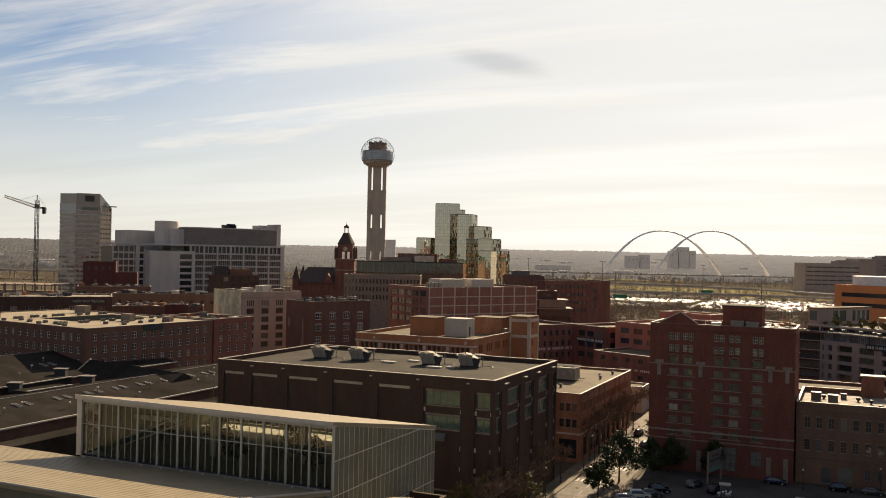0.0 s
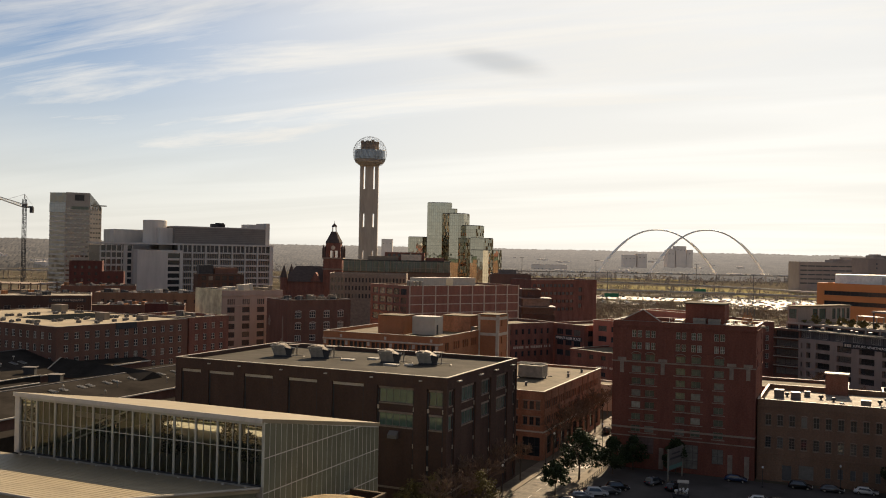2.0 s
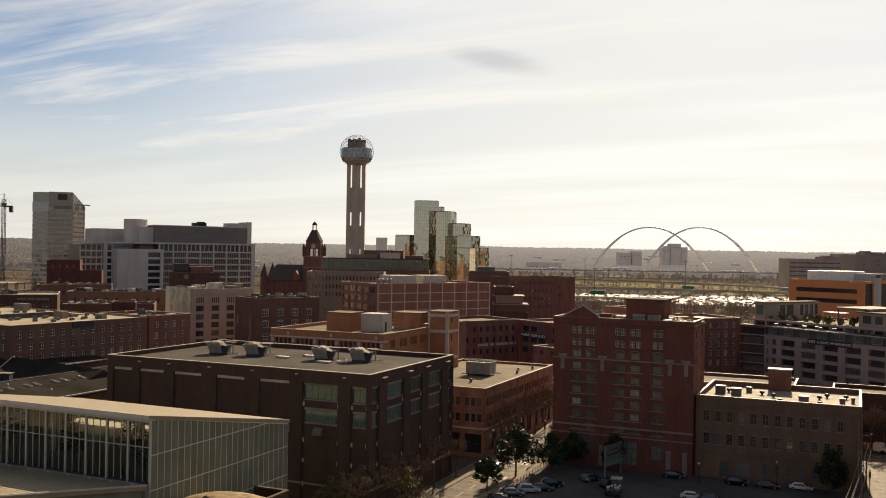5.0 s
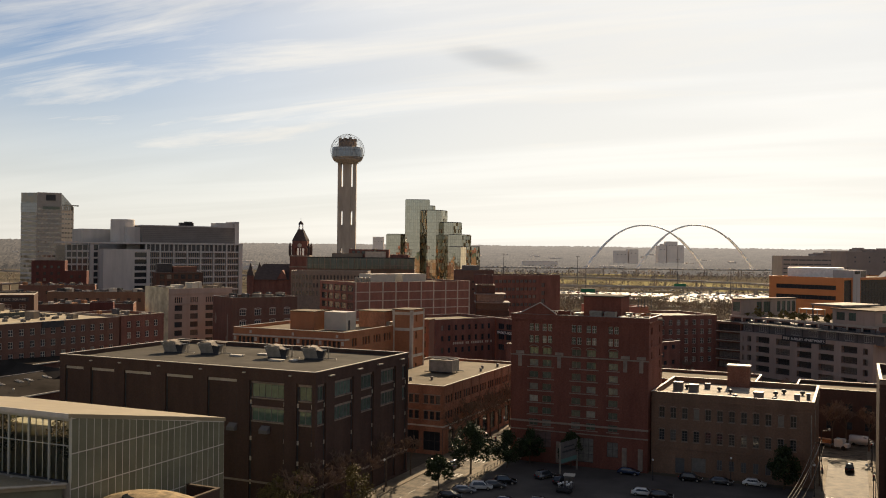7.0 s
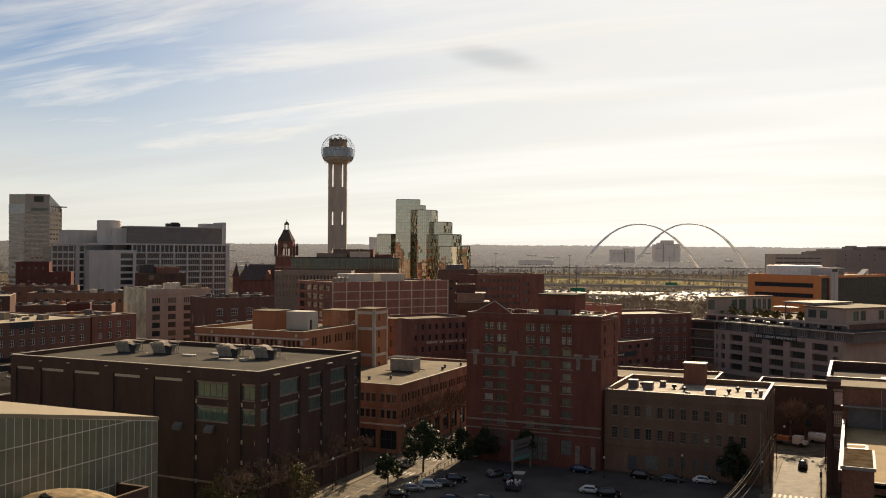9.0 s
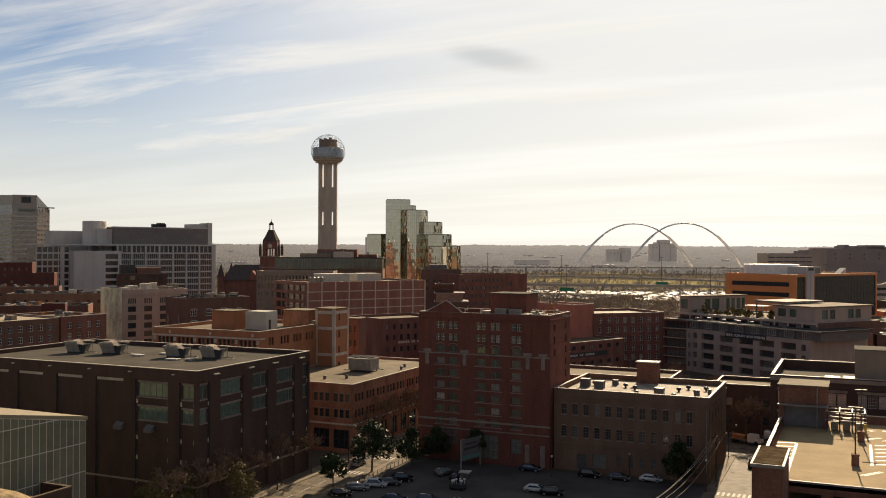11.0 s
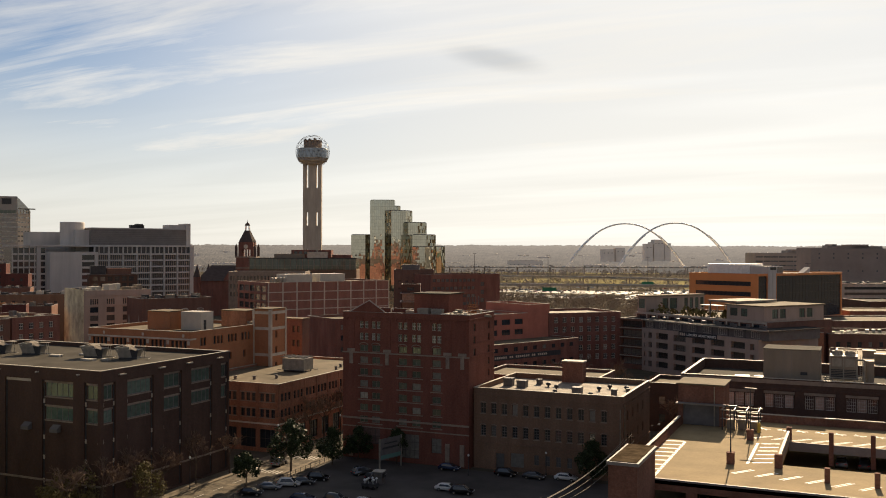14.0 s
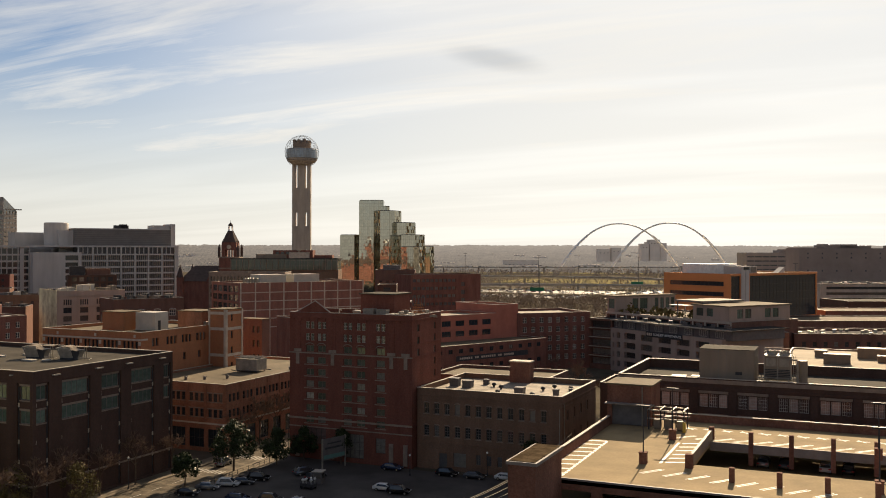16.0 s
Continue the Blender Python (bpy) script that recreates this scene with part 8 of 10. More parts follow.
# ---- bridges, highways and the river plain ----
def arch_bridge():
    root = thing("arch_bridge", "white steel twin-arch bridge over the river plain", "bridge", 0, 0)
    for a, b, top in (((-462, 1818), (-250, 1913), 99.5), ((-369, 1860), (-161, 1952.5), 101.0)):
        bm = bmesh.new()
        pts = []
        for i in range(41):
            f = i / 40
            # a parabola with slightly steeper feet
            z = 14 + (top - 14) * (1 - abs(2 * f - 1) ** 2.15)
            pts.append(Vector((a[0] + (b[0] - a[0]) * f, a[1] + (b[1] - a[1]) * f, z)))
        tube(bm, pts, [1.3 + 0.8 * abs(2 * i / 40 - 1) for i in range(41)], 8)
        part("arch", bm, "arch_white", root)
        # the arch is split into two ribs near each foot
        for foot in (pts[:10], pts[-10:]):
            bm = bmesh.new()
            tube(bm, [p + Vector((3.2, -3, 0)) for p in foot], [1.0] * len(foot), 6)
            part("rib", bm, "arch_white", root)
    return root


arch_bridge()


def viaduct(label, pts, width, z, pier=64.0):
    root = thing("viaduct", label, "viaduct", 0, 0)
    bm = bmesh.new()
    for (ax, ay), (bx, by) in zip(pts, pts[1:]):
        d = Vector((bx - ax, by - ay, 0)); n = d.length; d.normalize(); s = d.cross(Z) * width / 2
        a, b = Vector((ax, ay, 0)), Vector((bx, by, 0))
        prism(bm, [((a + s).x, (a + s).y), ((b + s).x, (b + s).y), ((b - s).x, (b - s).y), ((a - s).x, (a - s).y)], z - 1.6, z)
        for k in (1, -1):
            o, e = a + s * k, b + s * k
            w = d.cross(Z) * 0.25
            rail = bmesh.new()
            prism(rail, [((o + w).x, (o + w).y), ((e + w).x, (e + w).y), ((e - w).x, (e - w).y), ((o - w).x, (o - w).y)], z, z + 0.45)
            part("barrier", rail, "concrete_white", root)
        m = int(n / pier)
        for i in range(m):
            c = a + d * (i + 0.5) * n / m
            for k in (-0.3, 0.3):
                pb = bmesh.new()
                rod(pb, (c + s * 2 * k).to_tuple(), ((c + s * 2 * k).x, (c + s * 2 * k).y, z - 1.6), 0.8, n=8)
                part("pier", pb, "concrete", root)
    part("deck", bm, "concrete", root, "worn pale road deck")
    return root


viaduct("long pale concrete highway bridge on slender piers", [(-900, 1600), (-640, 1735), (-462, 1816), (-90, 1982), (300, 2150)], 30, 13.5)
viaduct("curving pale concrete highway ramp", [(-640, 1240), (-480, 1300), (-330, 1330), (-190, 1300), (-80, 1220), (40, 1090)], 14, 9.0)
viaduct("pale concrete elevated road", [(-560, 900), (-420, 1010), (-260, 1090), (-120, 1120), (60, 1090)], 12, 6.5)
viaduct("pale elevated highway beyond the office tower", [(-1150, 900), (-960, 950), (-760, 960), (-600, 1000), (-420, 1100)], 18, 12.0)

for x0, x1, y0, y1, nm in ((-420, -40, 1290, 1480, "dry yellow-green grass bank beside the highway"), (-130, 60, 1140, 1230, "dry grass verge between the ramps"), (-900, -300, 1850, 2300, "dry grass river plain"), (-300, 700, 2000, 2400, "dry grass river plain")):
    flat("grass", nm, "grass", x0, x1, y0, y1, 0.06, "grass_dry")
flat("parking_field", "large sunlit asphalt car park beyond the brick blocks", "parking lot", -150, 110, 905, 1120, 0.05, "lot_glossy")
for k, (xa, xb, ya, yb) in enumerate(((-330, -160, 1000, 1075), (-300, -170, 900, 950), (-280, 60, 820, 842), (-260, 40, 700, 716))):
    flat("road", "sunlit asphalt service road between bare trees", "road", xa, xb, ya, yb, 0.052, "lot_glossy" if k < 2 else "asphalt_far")
flat("road_far", "wide pale asphalt highway across the plain", "road", -700, 300, 1140, 1168, 0.07, "asphalt_far")

# dark office slabs at the edge of the town
for lab, x, y, w, h, mat, zs, ww, pitch in (
        ("long dim office slab with banded windows", -67.0, 1394.0, 88.0, 43.5, "slab_grey", (37, 31, 25, 19, 13), 9.8, 10.6),
        ("taller dim office slab with banded windows", 0.0, 1430.0, 60.0, 51.0, "slab_grey", (43, 37, 31, 25, 19), 9.0, 9.8),
        ("long dark office slab with small windows", 18.0, 1103.5, 190.0, 49.0, "slab_dark", (42.5, 38.0, 24), 1.6, 14.5)):
    sl = corner_block("dark_slab", lab, x, y, 24.0, w, 40.0, h, mat, "roof_grey", zs, ww, 1.7, pitch, glass="glass_dull", sides="f", nx=4 if ww > 5 else 1, nz=1)
    for a, b, dz in ((0.55, 0.98, 3.4), (0.62, 0.72, 5.0)) if w < 100 else ((0.16, 0.42, 2.6), (0.24, 0.34, 4.4), (0.55, 0.62, 3.0)):
        bm = bmesh.new(); box(bm, w * a, w * b, 5, 30, h - 1, h + dz); part("roof_house", bm, mat, sl)
for i, (x, y, w, h) in enumerate(((-612, 2690, 36, 50), (-578, 2712, 28, 54), (-494, 2725, 22, 66), (-473, 2740, 30, 78), (-445, 2755, 18, 68), (-545, 3050, 40, 74), (-1000, 2100, 60, 26), (-760, 2300, 90, 20))):
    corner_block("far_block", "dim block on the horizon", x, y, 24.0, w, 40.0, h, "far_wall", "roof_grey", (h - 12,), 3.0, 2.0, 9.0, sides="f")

# wooded rise along the horizon: crowns of distant woods on slowly rising land
bm = bmesh.new()
rs = random.Random(3)
prev = None
nx, ny = 900, 44
for j in range(ny + 1):
    d = 1980 * (4400 / 1980) ** (j / ny)
    land = 60.0 * min(1.0, max(0.0, (d - 2500) / 1650)) ** 1.2
    row = []
    for i in range(nx + 1):
        ang = radians(160 - 92 * i / nx)
        p = Vector((d * math.cos(ang), d * math.sin(ang), 0))
        wood = noise.noise(p * 0.009)
        crown = max(0.0, 4.0 + 5.0 * wood) + rs.uniform(0, 5.5 if wood > -0.3 else 0.6)
        hill = noise.noise(p * 0.0011) * 5.0 * min(1.0, land / 20)
        row.append(bm.verts.new((p.x, p.y, 0.12 if j == 0 else land + hill + crown)))
    if prev:
        for i in range(nx):
            bm.faces.new((prev[i], row[i], row[i + 1], prev[i + 1]))
    prev = row
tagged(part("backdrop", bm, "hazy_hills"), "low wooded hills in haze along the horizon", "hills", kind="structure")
bm = bmesh.new()
for i in range(110):
    d, ang = rs.uniform(2000, 3500), radians(rs.uniform(72, 156))
    land = 60.0 * min(1.0, max(0.0, (d - 2500) / 1650)) ** 1.2
    x, y, w, h = d * math.cos(ang), d * math.sin(ang), rs.uniform(6, 26), rs.uniform(7, 13)
    box(bm, x - w, x + w, y - 8, y + 8, land, land + h)
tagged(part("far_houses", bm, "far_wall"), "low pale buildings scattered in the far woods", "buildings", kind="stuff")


# ---- parking garage ----
def garage():
    zd = 16.6
    root = thing("parking_garage", "brick parking garage with a sunlit concrete roof deck", "parking garage", 0, 0)

    def blk(name, x0, x1, y0, y1, z0, z1, mat, label=""):
        bm = bmesh.new(); box(bm, x0, x1, y0, y1, z0, z1); return part(name, bm, mat, root, label)

    # deck in pieces round the ramp opening
    for x0, x1, y0, y1 in ((35.6, 53.6, 149.2, 197.6), (53.6, 122, 181.2, 197.6), (53.6, 122, 149.2, 164.6)):
        blk("deck", x0, x1, y0, y1, zd - 0.5, zd, "deck_concrete")
    blk("lower_deck", 35.6, 122, 149.6, 197.4, 12.2, 12.6, "deck_concrete")
    blk("ramp_side", 53.6, 122, 164.35, 164.6, 12.6, zd - 0.02, "brick_garage")
    # brick front with dark openings
    bm = bmesh.new()
    hs = [(2.0 + 7.0 * i, 7.6 + 7.0 * i, z, z + 1.7) for i in range(12) for z in (13.6, 9.9, 6.2)] + [(2.0 + 7.0 * i, 7.6 + 7.0 * i, 0.4, 3.4) for i in range(12)]
    facade(bm, (35.6, 149.2), (1, 0), 86.4, 0, zd + 0.05, hs, 0.5)
    part("front_wall", bm, "brick_garage", root)
    bm = bmesh.new()
    hs = [(2.0 + 7.2 * i, 7.8 + 7.2 * i, z, z + 1.7) for i in range(6) for z in (13.4, 9.7, 6.0)]
    facade(bm, (35.6, 197.6), (0, -1), 48.4, 0, zd, hs, 0.5)
    facade(bm, (35.9, 149.6), (0, 1), 48.0, zd, zd + 1.25)
    part("left_wall", bm, "brick_garage", root)
    blk("left_parapet", 35.25, 35.6, 149.2, 190.0, zd - 0.2, zd + 1.3, "brick_garage")
    blk("left_coping", 35.2, 35.68, 149.2, 190.0, zd + 1.3, zd + 1.42, "coping_pale", "pale coping")
    blk("back_parapet", 44.0, 122, 197.6, 197.95, zd - 0.6, zd + 1.3, "brick_garage")
    blk("back_coping", 44.0, 122, 197.55, 198.0, zd + 1.3, zd + 1.42, "coping_pale", "pale coping")
    blk("front_kerb", 35.6, 122, 149.0, 149.35, zd, zd + 0.25, "coping_dim")
    blk("ramp_wall", 53.2, 53.6, 162.6, 184.0, zd - 0.1, zd + 1.5, "metal_beige", "pale concrete ramp wall")
    blk("ramp_wall_post", 52.9, 53.9, 162.0, 162.9, zd, zd + 1.9, "brick_garage")
    blk("ramp_wall_post", 53.0, 53.8, 183.6, 184.4, zd, zd + 1.9, "brick_garage")
    blk("ramp_edge", 53.6, 122, 181.0, 181.25, zd - 1.2, zd + 0.15, "coping_dim")
    for x in (59.6, 65.4, 71.2, 77.0, 82.8, 88.6, 94.4):
        blk("ramp_post", x - 0.33, x + 0.33, 180.9, 181.6, zd - 3, zd + 2.0, "brick_garage")
    for i, x in enumerate((59.7, 65.5, 71.1, 76.7, 82.3, 88.0)):
        blk("edge_post", x - 0.33, x + 0.33, 156.2 - 0.35 * i, 156.9 - 0.35 * i, zd, zd + 1.9, "brick_garage")
    # stair block at the front corner
    bm = bmesh.new()
    facade(bm, (35.8, 138.4), (1, 0), 3.5, 0, 20.8); facade(bm, (39.3, 138.4), (0, 1), 10.8, 0, 20.8); facade(bm, (39.3, 149.2), (-1, 0), 3.5, 0, 20.8); facade(bm, (35.8, 149.2), (0, -1), 10.8, 0, 20.8)
    part("stair_block", bm, "brick_garage", root)
    blk("stair_roof", 35.6, 39.5, 138.2, 149.4, 20.5, 20.9, "coping_dim")
    blk("stair_roofing", 35.9, 39.2, 138.5, 149.1, 20.9, 20.97, "roof_mossy", "weathered dark mossy roofing")
    # lift hut at the back
    bm = bmesh.new()
    facade(bm, (35.2, 190.0), (1, 0), 7.5, zd, 23.4, [(0.8, 6.8, zd, 20.2)], 0.5)
    facade(bm, (42.7, 190.0), (0, 1), 7.6, zd, 23.4); facade(bm, (42.7, 197.6), (-1, 0), 7.5, 0, 23.4); facade(bm, (35.2, 197.6), (0, -1), 7.6, 0, 23.4)
    part("lift_hut", bm, "brick_garage", root, "brick lift hut")
    blk("lift_hut_roof", 34.9, 43.0, 189.7, 197.9, 23.4, 23.65, "roof_tan")
    blk("lift_hut_door", 36.0, 42.0, 190.3, 190.5, zd, 20.2, "metal_grey", "grey-blue roller door")
    blk("lift_hut_canopy", 35.0, 42.9, 188.8, 190.0, 20.2, 20.4, "coping_dim")
    bm = bmesh.new(); rod(bm, (41.2, 189.85, zd), (41.2, 189.85, 23.3), 0.08, n=6); part("downpipe", bm, "metal_galv", root)
    # painted lines: bays by the left wall, bays by the ramp wall, slanted bays front and back
    def line(ax, ay, bx, by, w=0.16):
        a, b = Vector((ax, ay, 0)), Vector((bx, by, 0))
        s = (b - a).normalized().cross(Z) * w
        bm = bmesh.new()
        prism(bm, [((a + s).x, (a + s).y), ((b + s).x, (b + s).y), ((b - s).x, (b - s).y), ((a - s).x, (a - s).y)], zd - 0.02, zd + 0.008)
        part("painted_line", bm, "paint_white", root)
    for i in range(9):
        line(35.8, 151.9 + i * 2.86, 38.7, 152.5 + i * 2.86, 0.28)
    for i in range(18):
        line(38.75 + 0.01 * i, 151.0 + i * 1.36, 38.77, 152.1 + i * 1.36, 0.2)
    for i in range(6):
        line(49.8, 164.5 + i * 2.78, 52.4, 165.6 + i * 2.78, 0.25)
    for i in range(11):
        line(49.2, 163.6 + i * 1.4, 49.25, 164.8 + i * 1.4, 0.2)
    for i in range(12):
        x = 47.8 + i * 3.1
        line(x, 156.9 - i * 0.55, x + 2.3, 160.1 - i * 0.6, 0.09)
        line(x + 0.4, 156.7 - i * 0.55, x + 2.7, 159.9 - i * 0.6, 0.09)
    for i in range(16):
        x = 49.6 + i * 2.9
        line(x - 1.6, 182.6, x + 0.9, 185.4, 0.09); line(x - 1.2, 182.4, x + 1.3, 185.2, 0.09)
        line(x - 1.4, 191.2, x + 0.5, 191.3, 0.16)
        line(x, 190.4, x - 1.2, 192.2, 0.09)
    return root


garage()


def deck_lamp(x, y, z, h):
    root = thing("lamp_post", "tall dark lamp post on a square brick pedestal", "lamp post", x, y, z, 0, "lamp posts on the garage deck")
    bm = bmesh.new(); box(bm, -0.5, 0.5, -0.5, 0.5, 0, 1.5); box(bm, -0.56, 0.56, -0.56, 0.56, 1.5, 1.62); part("pedestal", bm, "brick_garage", root)
    bm = bmesh.new(); rod(bm, (0, 0, 1.6), (0, 0, h), 0.10, 0.06, n=8); part("pole", bm, "metal_dark", root)
    bm = bmesh.new(); box(bm, -0.9, 0.9, -0.16, 0.16, h - 0.1, h + 0.12); part("lamp_head", bm, "metal_dark", root)
    return root


for x, y in ((47.1, 162.6), (47.9, 180.8), (76.9, 158.2), (77.2, 178.6)):
    deck_lamp(x, y, 16.6, 8.0)


def pipe_rack(x, y, z):
    root = thing("pipe_rack", "steel pipe rack with beige cabinets on the garage deck", "pipe rack", x, y, z)
    for k in range(4):
        for yy in (0, 3.6):
            bm = bmesh.new(); box(bm, k * 1.9 - 0.09, k * 1.9 + 0.09, yy - 0.09, yy + 0.09, 0, 3.3); part("post", bm, "metal_dark", root)
    for yy in (0, 3.6):
        for z1 in (1.8, 3.2):
            bm = bmesh.new(); box(bm, -0.3, 6.0, yy - 0.08, yy + 0.08, z1, z1 + 0.16); part("beam", bm, "metal_galv", root)
    for k in range(4):
        bm = bmesh.new(); box(bm, k * 1.9 - 0.07, k * 1.9 + 0.07, -0.4, 4.0, 3.36, 3.5); part("cross_beam", bm, "metal_galv", root)
    for xa, h in ((0.6, 1.6), (2.4, 2.2), (4.4, 1.5)):
        bm = bmesh.new(); box(bm, xa, xa + 1.1, 0.8, 2.2, 0.1, h); part("cabinet", bm, "metal_beige", root)
    bm = bmesh.new(); box(bm, 5.6, 6.0, -0.6, 0.2, 0, 1.6); part("bollard", bm, "paint_yellow", root, "yellow guard post")
    return root


pipe_rack(42.8, 187.6, 16.6)


# ---- trees ----
def leaf_tree(x, y, h, spread_r, seed, leaf="leaf_dark", label="dark glossy evergreen tree beside the street", n=2600, size=0.28, z0=0.16):
    r = random.Random(seed)
    root = thing("tree", label, "tree", x, y, z0, r.uniform(0, 360))
    bm = bmesh.new()
    th = h * 0.32
    rod(bm, (0, 0, 0), (0.05, 0.02, th), h * 0.022, h * 0.017, n=8)
    for i in range(9):
        a, up = r.uniform(0, 6.28), r.uniform(0.35, 0.95)
        tip = Vector((math.cos(a) * spread_r * r.uniform(0.35, 0.8), math.sin(a) * spread_r * r.uniform(0.35, 0.8), th + (h - th) * up * 0.9))
        mid = Vector((tip.x * 0.4, tip.y * 0.4, th + (tip.z - th) * 0.55))
        rod(bm, (0, 0, th * 0.95), mid, h * 0.011, h * 0.007, n=5); rod(bm, mid, tip, h * 0.007, h * 0.002, n=4)
    part("trunk", bm, "bark", root)
    bm = bmesh.new()
    blobs = []
    for i in range(34):
        f = r.random()
        zz = h * (0.27 + 0.70 * f)
        rad = spread_r * (math.sin(math.pi * min(1, 0.22 + f * 0.8)) ** 0.7) * r.uniform(0.45, 1.0)
        a = r.uniform(0, 6.28)
        blobs.append((Vector((rad * math.cos(a), rad * math.sin(a), zz)), spread_r * r.uniform(0.22, 0.42)))
    for i in range(n):
        c, br = blobs[r.randrange(len(blobs))]
        d = Vector((r.gauss(0, 1), r.gauss(0, 1), r.gauss(0, 1))).normalized()
        p = c + d * br * r.uniform(0.6, 1.05)
        if p.z < h * 0.2:
            continue
        nrm = (d + Vector((r.gauss(0, 0.6), r.gauss(0, 0.6), r.gauss(0, 0.6)))).normalized()
        u = nrm.orthogonal().normalized()
        u = Matrix.Rotation(r.uniform(0, 6.28), 3, nrm) @ u
        v = nrm.cross(u)
        s = size * r.uniform(0.6, 1.3)
        f = bm.faces.new([bm.verts.new(p + u * s * ca + v * s * sb) for ca, sb in ((-1.0, 0.0), (0.0, -0.55), (1.0, 0.0), (0.0, 0.55))])
    part("crown", bm, leaf, root)
    return root


def bare_tree(x, y, h, seed, label="bare brown street tree with a haze of fine twigs", z0=0.16, mat="twig"):
    r = random.Random(seed)
    root = thing("tree", label, "tree", x, y, z0, r.uniform(0, 360), "bare street trees")
    bm = bmesh.new(); tw = bmesh.new()
    rod(bm, (0, 0, 0), (0, 0, h * 0.28), h * 0.02, h * 0.015, n=7)

    def grow(p, d, length, rad, level):
        q = p + d * length
        rod(bm if level < 2 else tw, p, q, max(rad, 0.05), max(rad * 0.6, 0.042), n=5 if level < 2 else 3, caps=False)
        if level >= 5:
            return
        for k in range((6, 3, 3, 3, 2)[level]):
            dd = (d + Vector((r.gauss(0, 0.6), r.gauss(0, 0.6), r.uniform(-0.15, 0.45)))).normalized()
            grow(q if level else p + d * length * r.uniform(0.3, 1), dd, length * r.uniform(0.58, 0.82), rad * 0.55, level + 1)

    grow(Vector((0, 0, h * 0.26)), Vector((0, 0, 1)), h * 0.26, h * 0.013, 0)
    part("trunk", bm, "bark", root)
    part("crown", tw, mat, root)
    return root


leaf_tree(-45.3, 178.0, 6.7, 2.5, 1)
leaf_tree(-44.6, 192.6, 10.4, 4.2, 2, n=4200)
leaf_tree(-39.6, 201.0, 7.4, 3.2, 3)
leaf_tree(-36.6, 207.0, 7.0, 2.8, 4)
leaf_tree(-27.5, 207.5, 7.0, 2.6, 5)
leaf_tree(15.4, 208.0, 8.0, 3.3, 6)
for i, (x, y, h, s) in enumerate(((-57.5, 148.0, 8.5, 3.4), (-53.0, 158.5, 7.6, 3.0), (-61.0, 146.0, 8.0, 3.2), (-55.6, 140.0, 7.2, 3.2))):
    leaf_tree(x, y, h, s, 20 + i, "leaf_olive", "dry olive-brown tree at the museum corner", 2000, 0.2)
bare = [bare_tree(-55.4, 166.0, 9.4, 31), bare_tree(-55.4, 175.5, 10.2, 32), bare_tree(-55.2, 186.0, 8.6, 33), bare_tree(-55.0, 142.0, 10.4, 34)]
for i, (x, y, k) in enumerate(((-54.8, 150, 1.0), (-54.4, 158, 0.9), (-55.6, 210, 1.0), (-55.2, 217, 0.95), (-55.6, 224, 1.1), (-55.0, 231, 1.0), (-55.4, 238, 1.05), (-55.0, 245, 0.95), (-54.8, 252, 1.0), (-44.6, 222, 0.75), (-44.4, 233, 0.8),
                               (-52.0, 264, 0.9), (-58.0, 270, 0.85), (-46.0, 264, 0.85), (-66.0, 272, 0.8), (23.0, 256, 0.9), (31.0, 255, 1.0), (26.0, 262, 0.9), (-8.0, 262, 0.95), (2.0, 262, 1.0), (-16.0, 256, 0.9), (-98.0, 250, 0.9), (-91.0, 262, 1.0), (-84.5, 268, 0.95), (8.0, 300, 1.0), (-4.0, 306, 1.1), (16.0, 312, 0.9))):
    copy_thing(bare[i % 4], pose(x, y, 0.14 if x in (-54.8, -54.4, -55.6, -55.2, -55.0, -55.4) else 0.0, 0, 0, 67 * i) @ Matrix.Scale(1.15 * k, 4))
for i in range(3):
    leaf_tree(-127.0 - i * 8, 104.0 + i * 3, 14.0, 4.5, 40 + i, "leaf_olive", "dry olive-brown tree beside the pavilion", 2200, 0.3)


# ---- cars ----
CARS = {}
for nm, col, mt in (("white", (0.62, 0.62, 0.60), 0.0), ("silver", (0.34, 0.35, 0.36), 0.6), ("black", (0.012, 0.012, 0.014), 0.0), ("grey", (0.10, 0.105, 0.11), 0.4), ("blue", (0.03, 0.05, 0.10), 0.3), ("red", (0.20, 0.02, 0.02), 0.2)):
    m_ = surface("car_" + nm, col, 0.25, 0.05, 1.0, bump=0.0, metal=mt, spec=0.6)
    m_.node_tree.nodes["Principled BSDF"].inputs["Coat Weight"].default_value = 0.6
surface("lamp_red", (0.35, 0.02, 0.02), 0.3, 0.1, 2.0, bump=0.0)
surface("lamp_clear", (0.6, 0.6, 0.58), 0.15, 0.1, 2.0, bump=0.0)


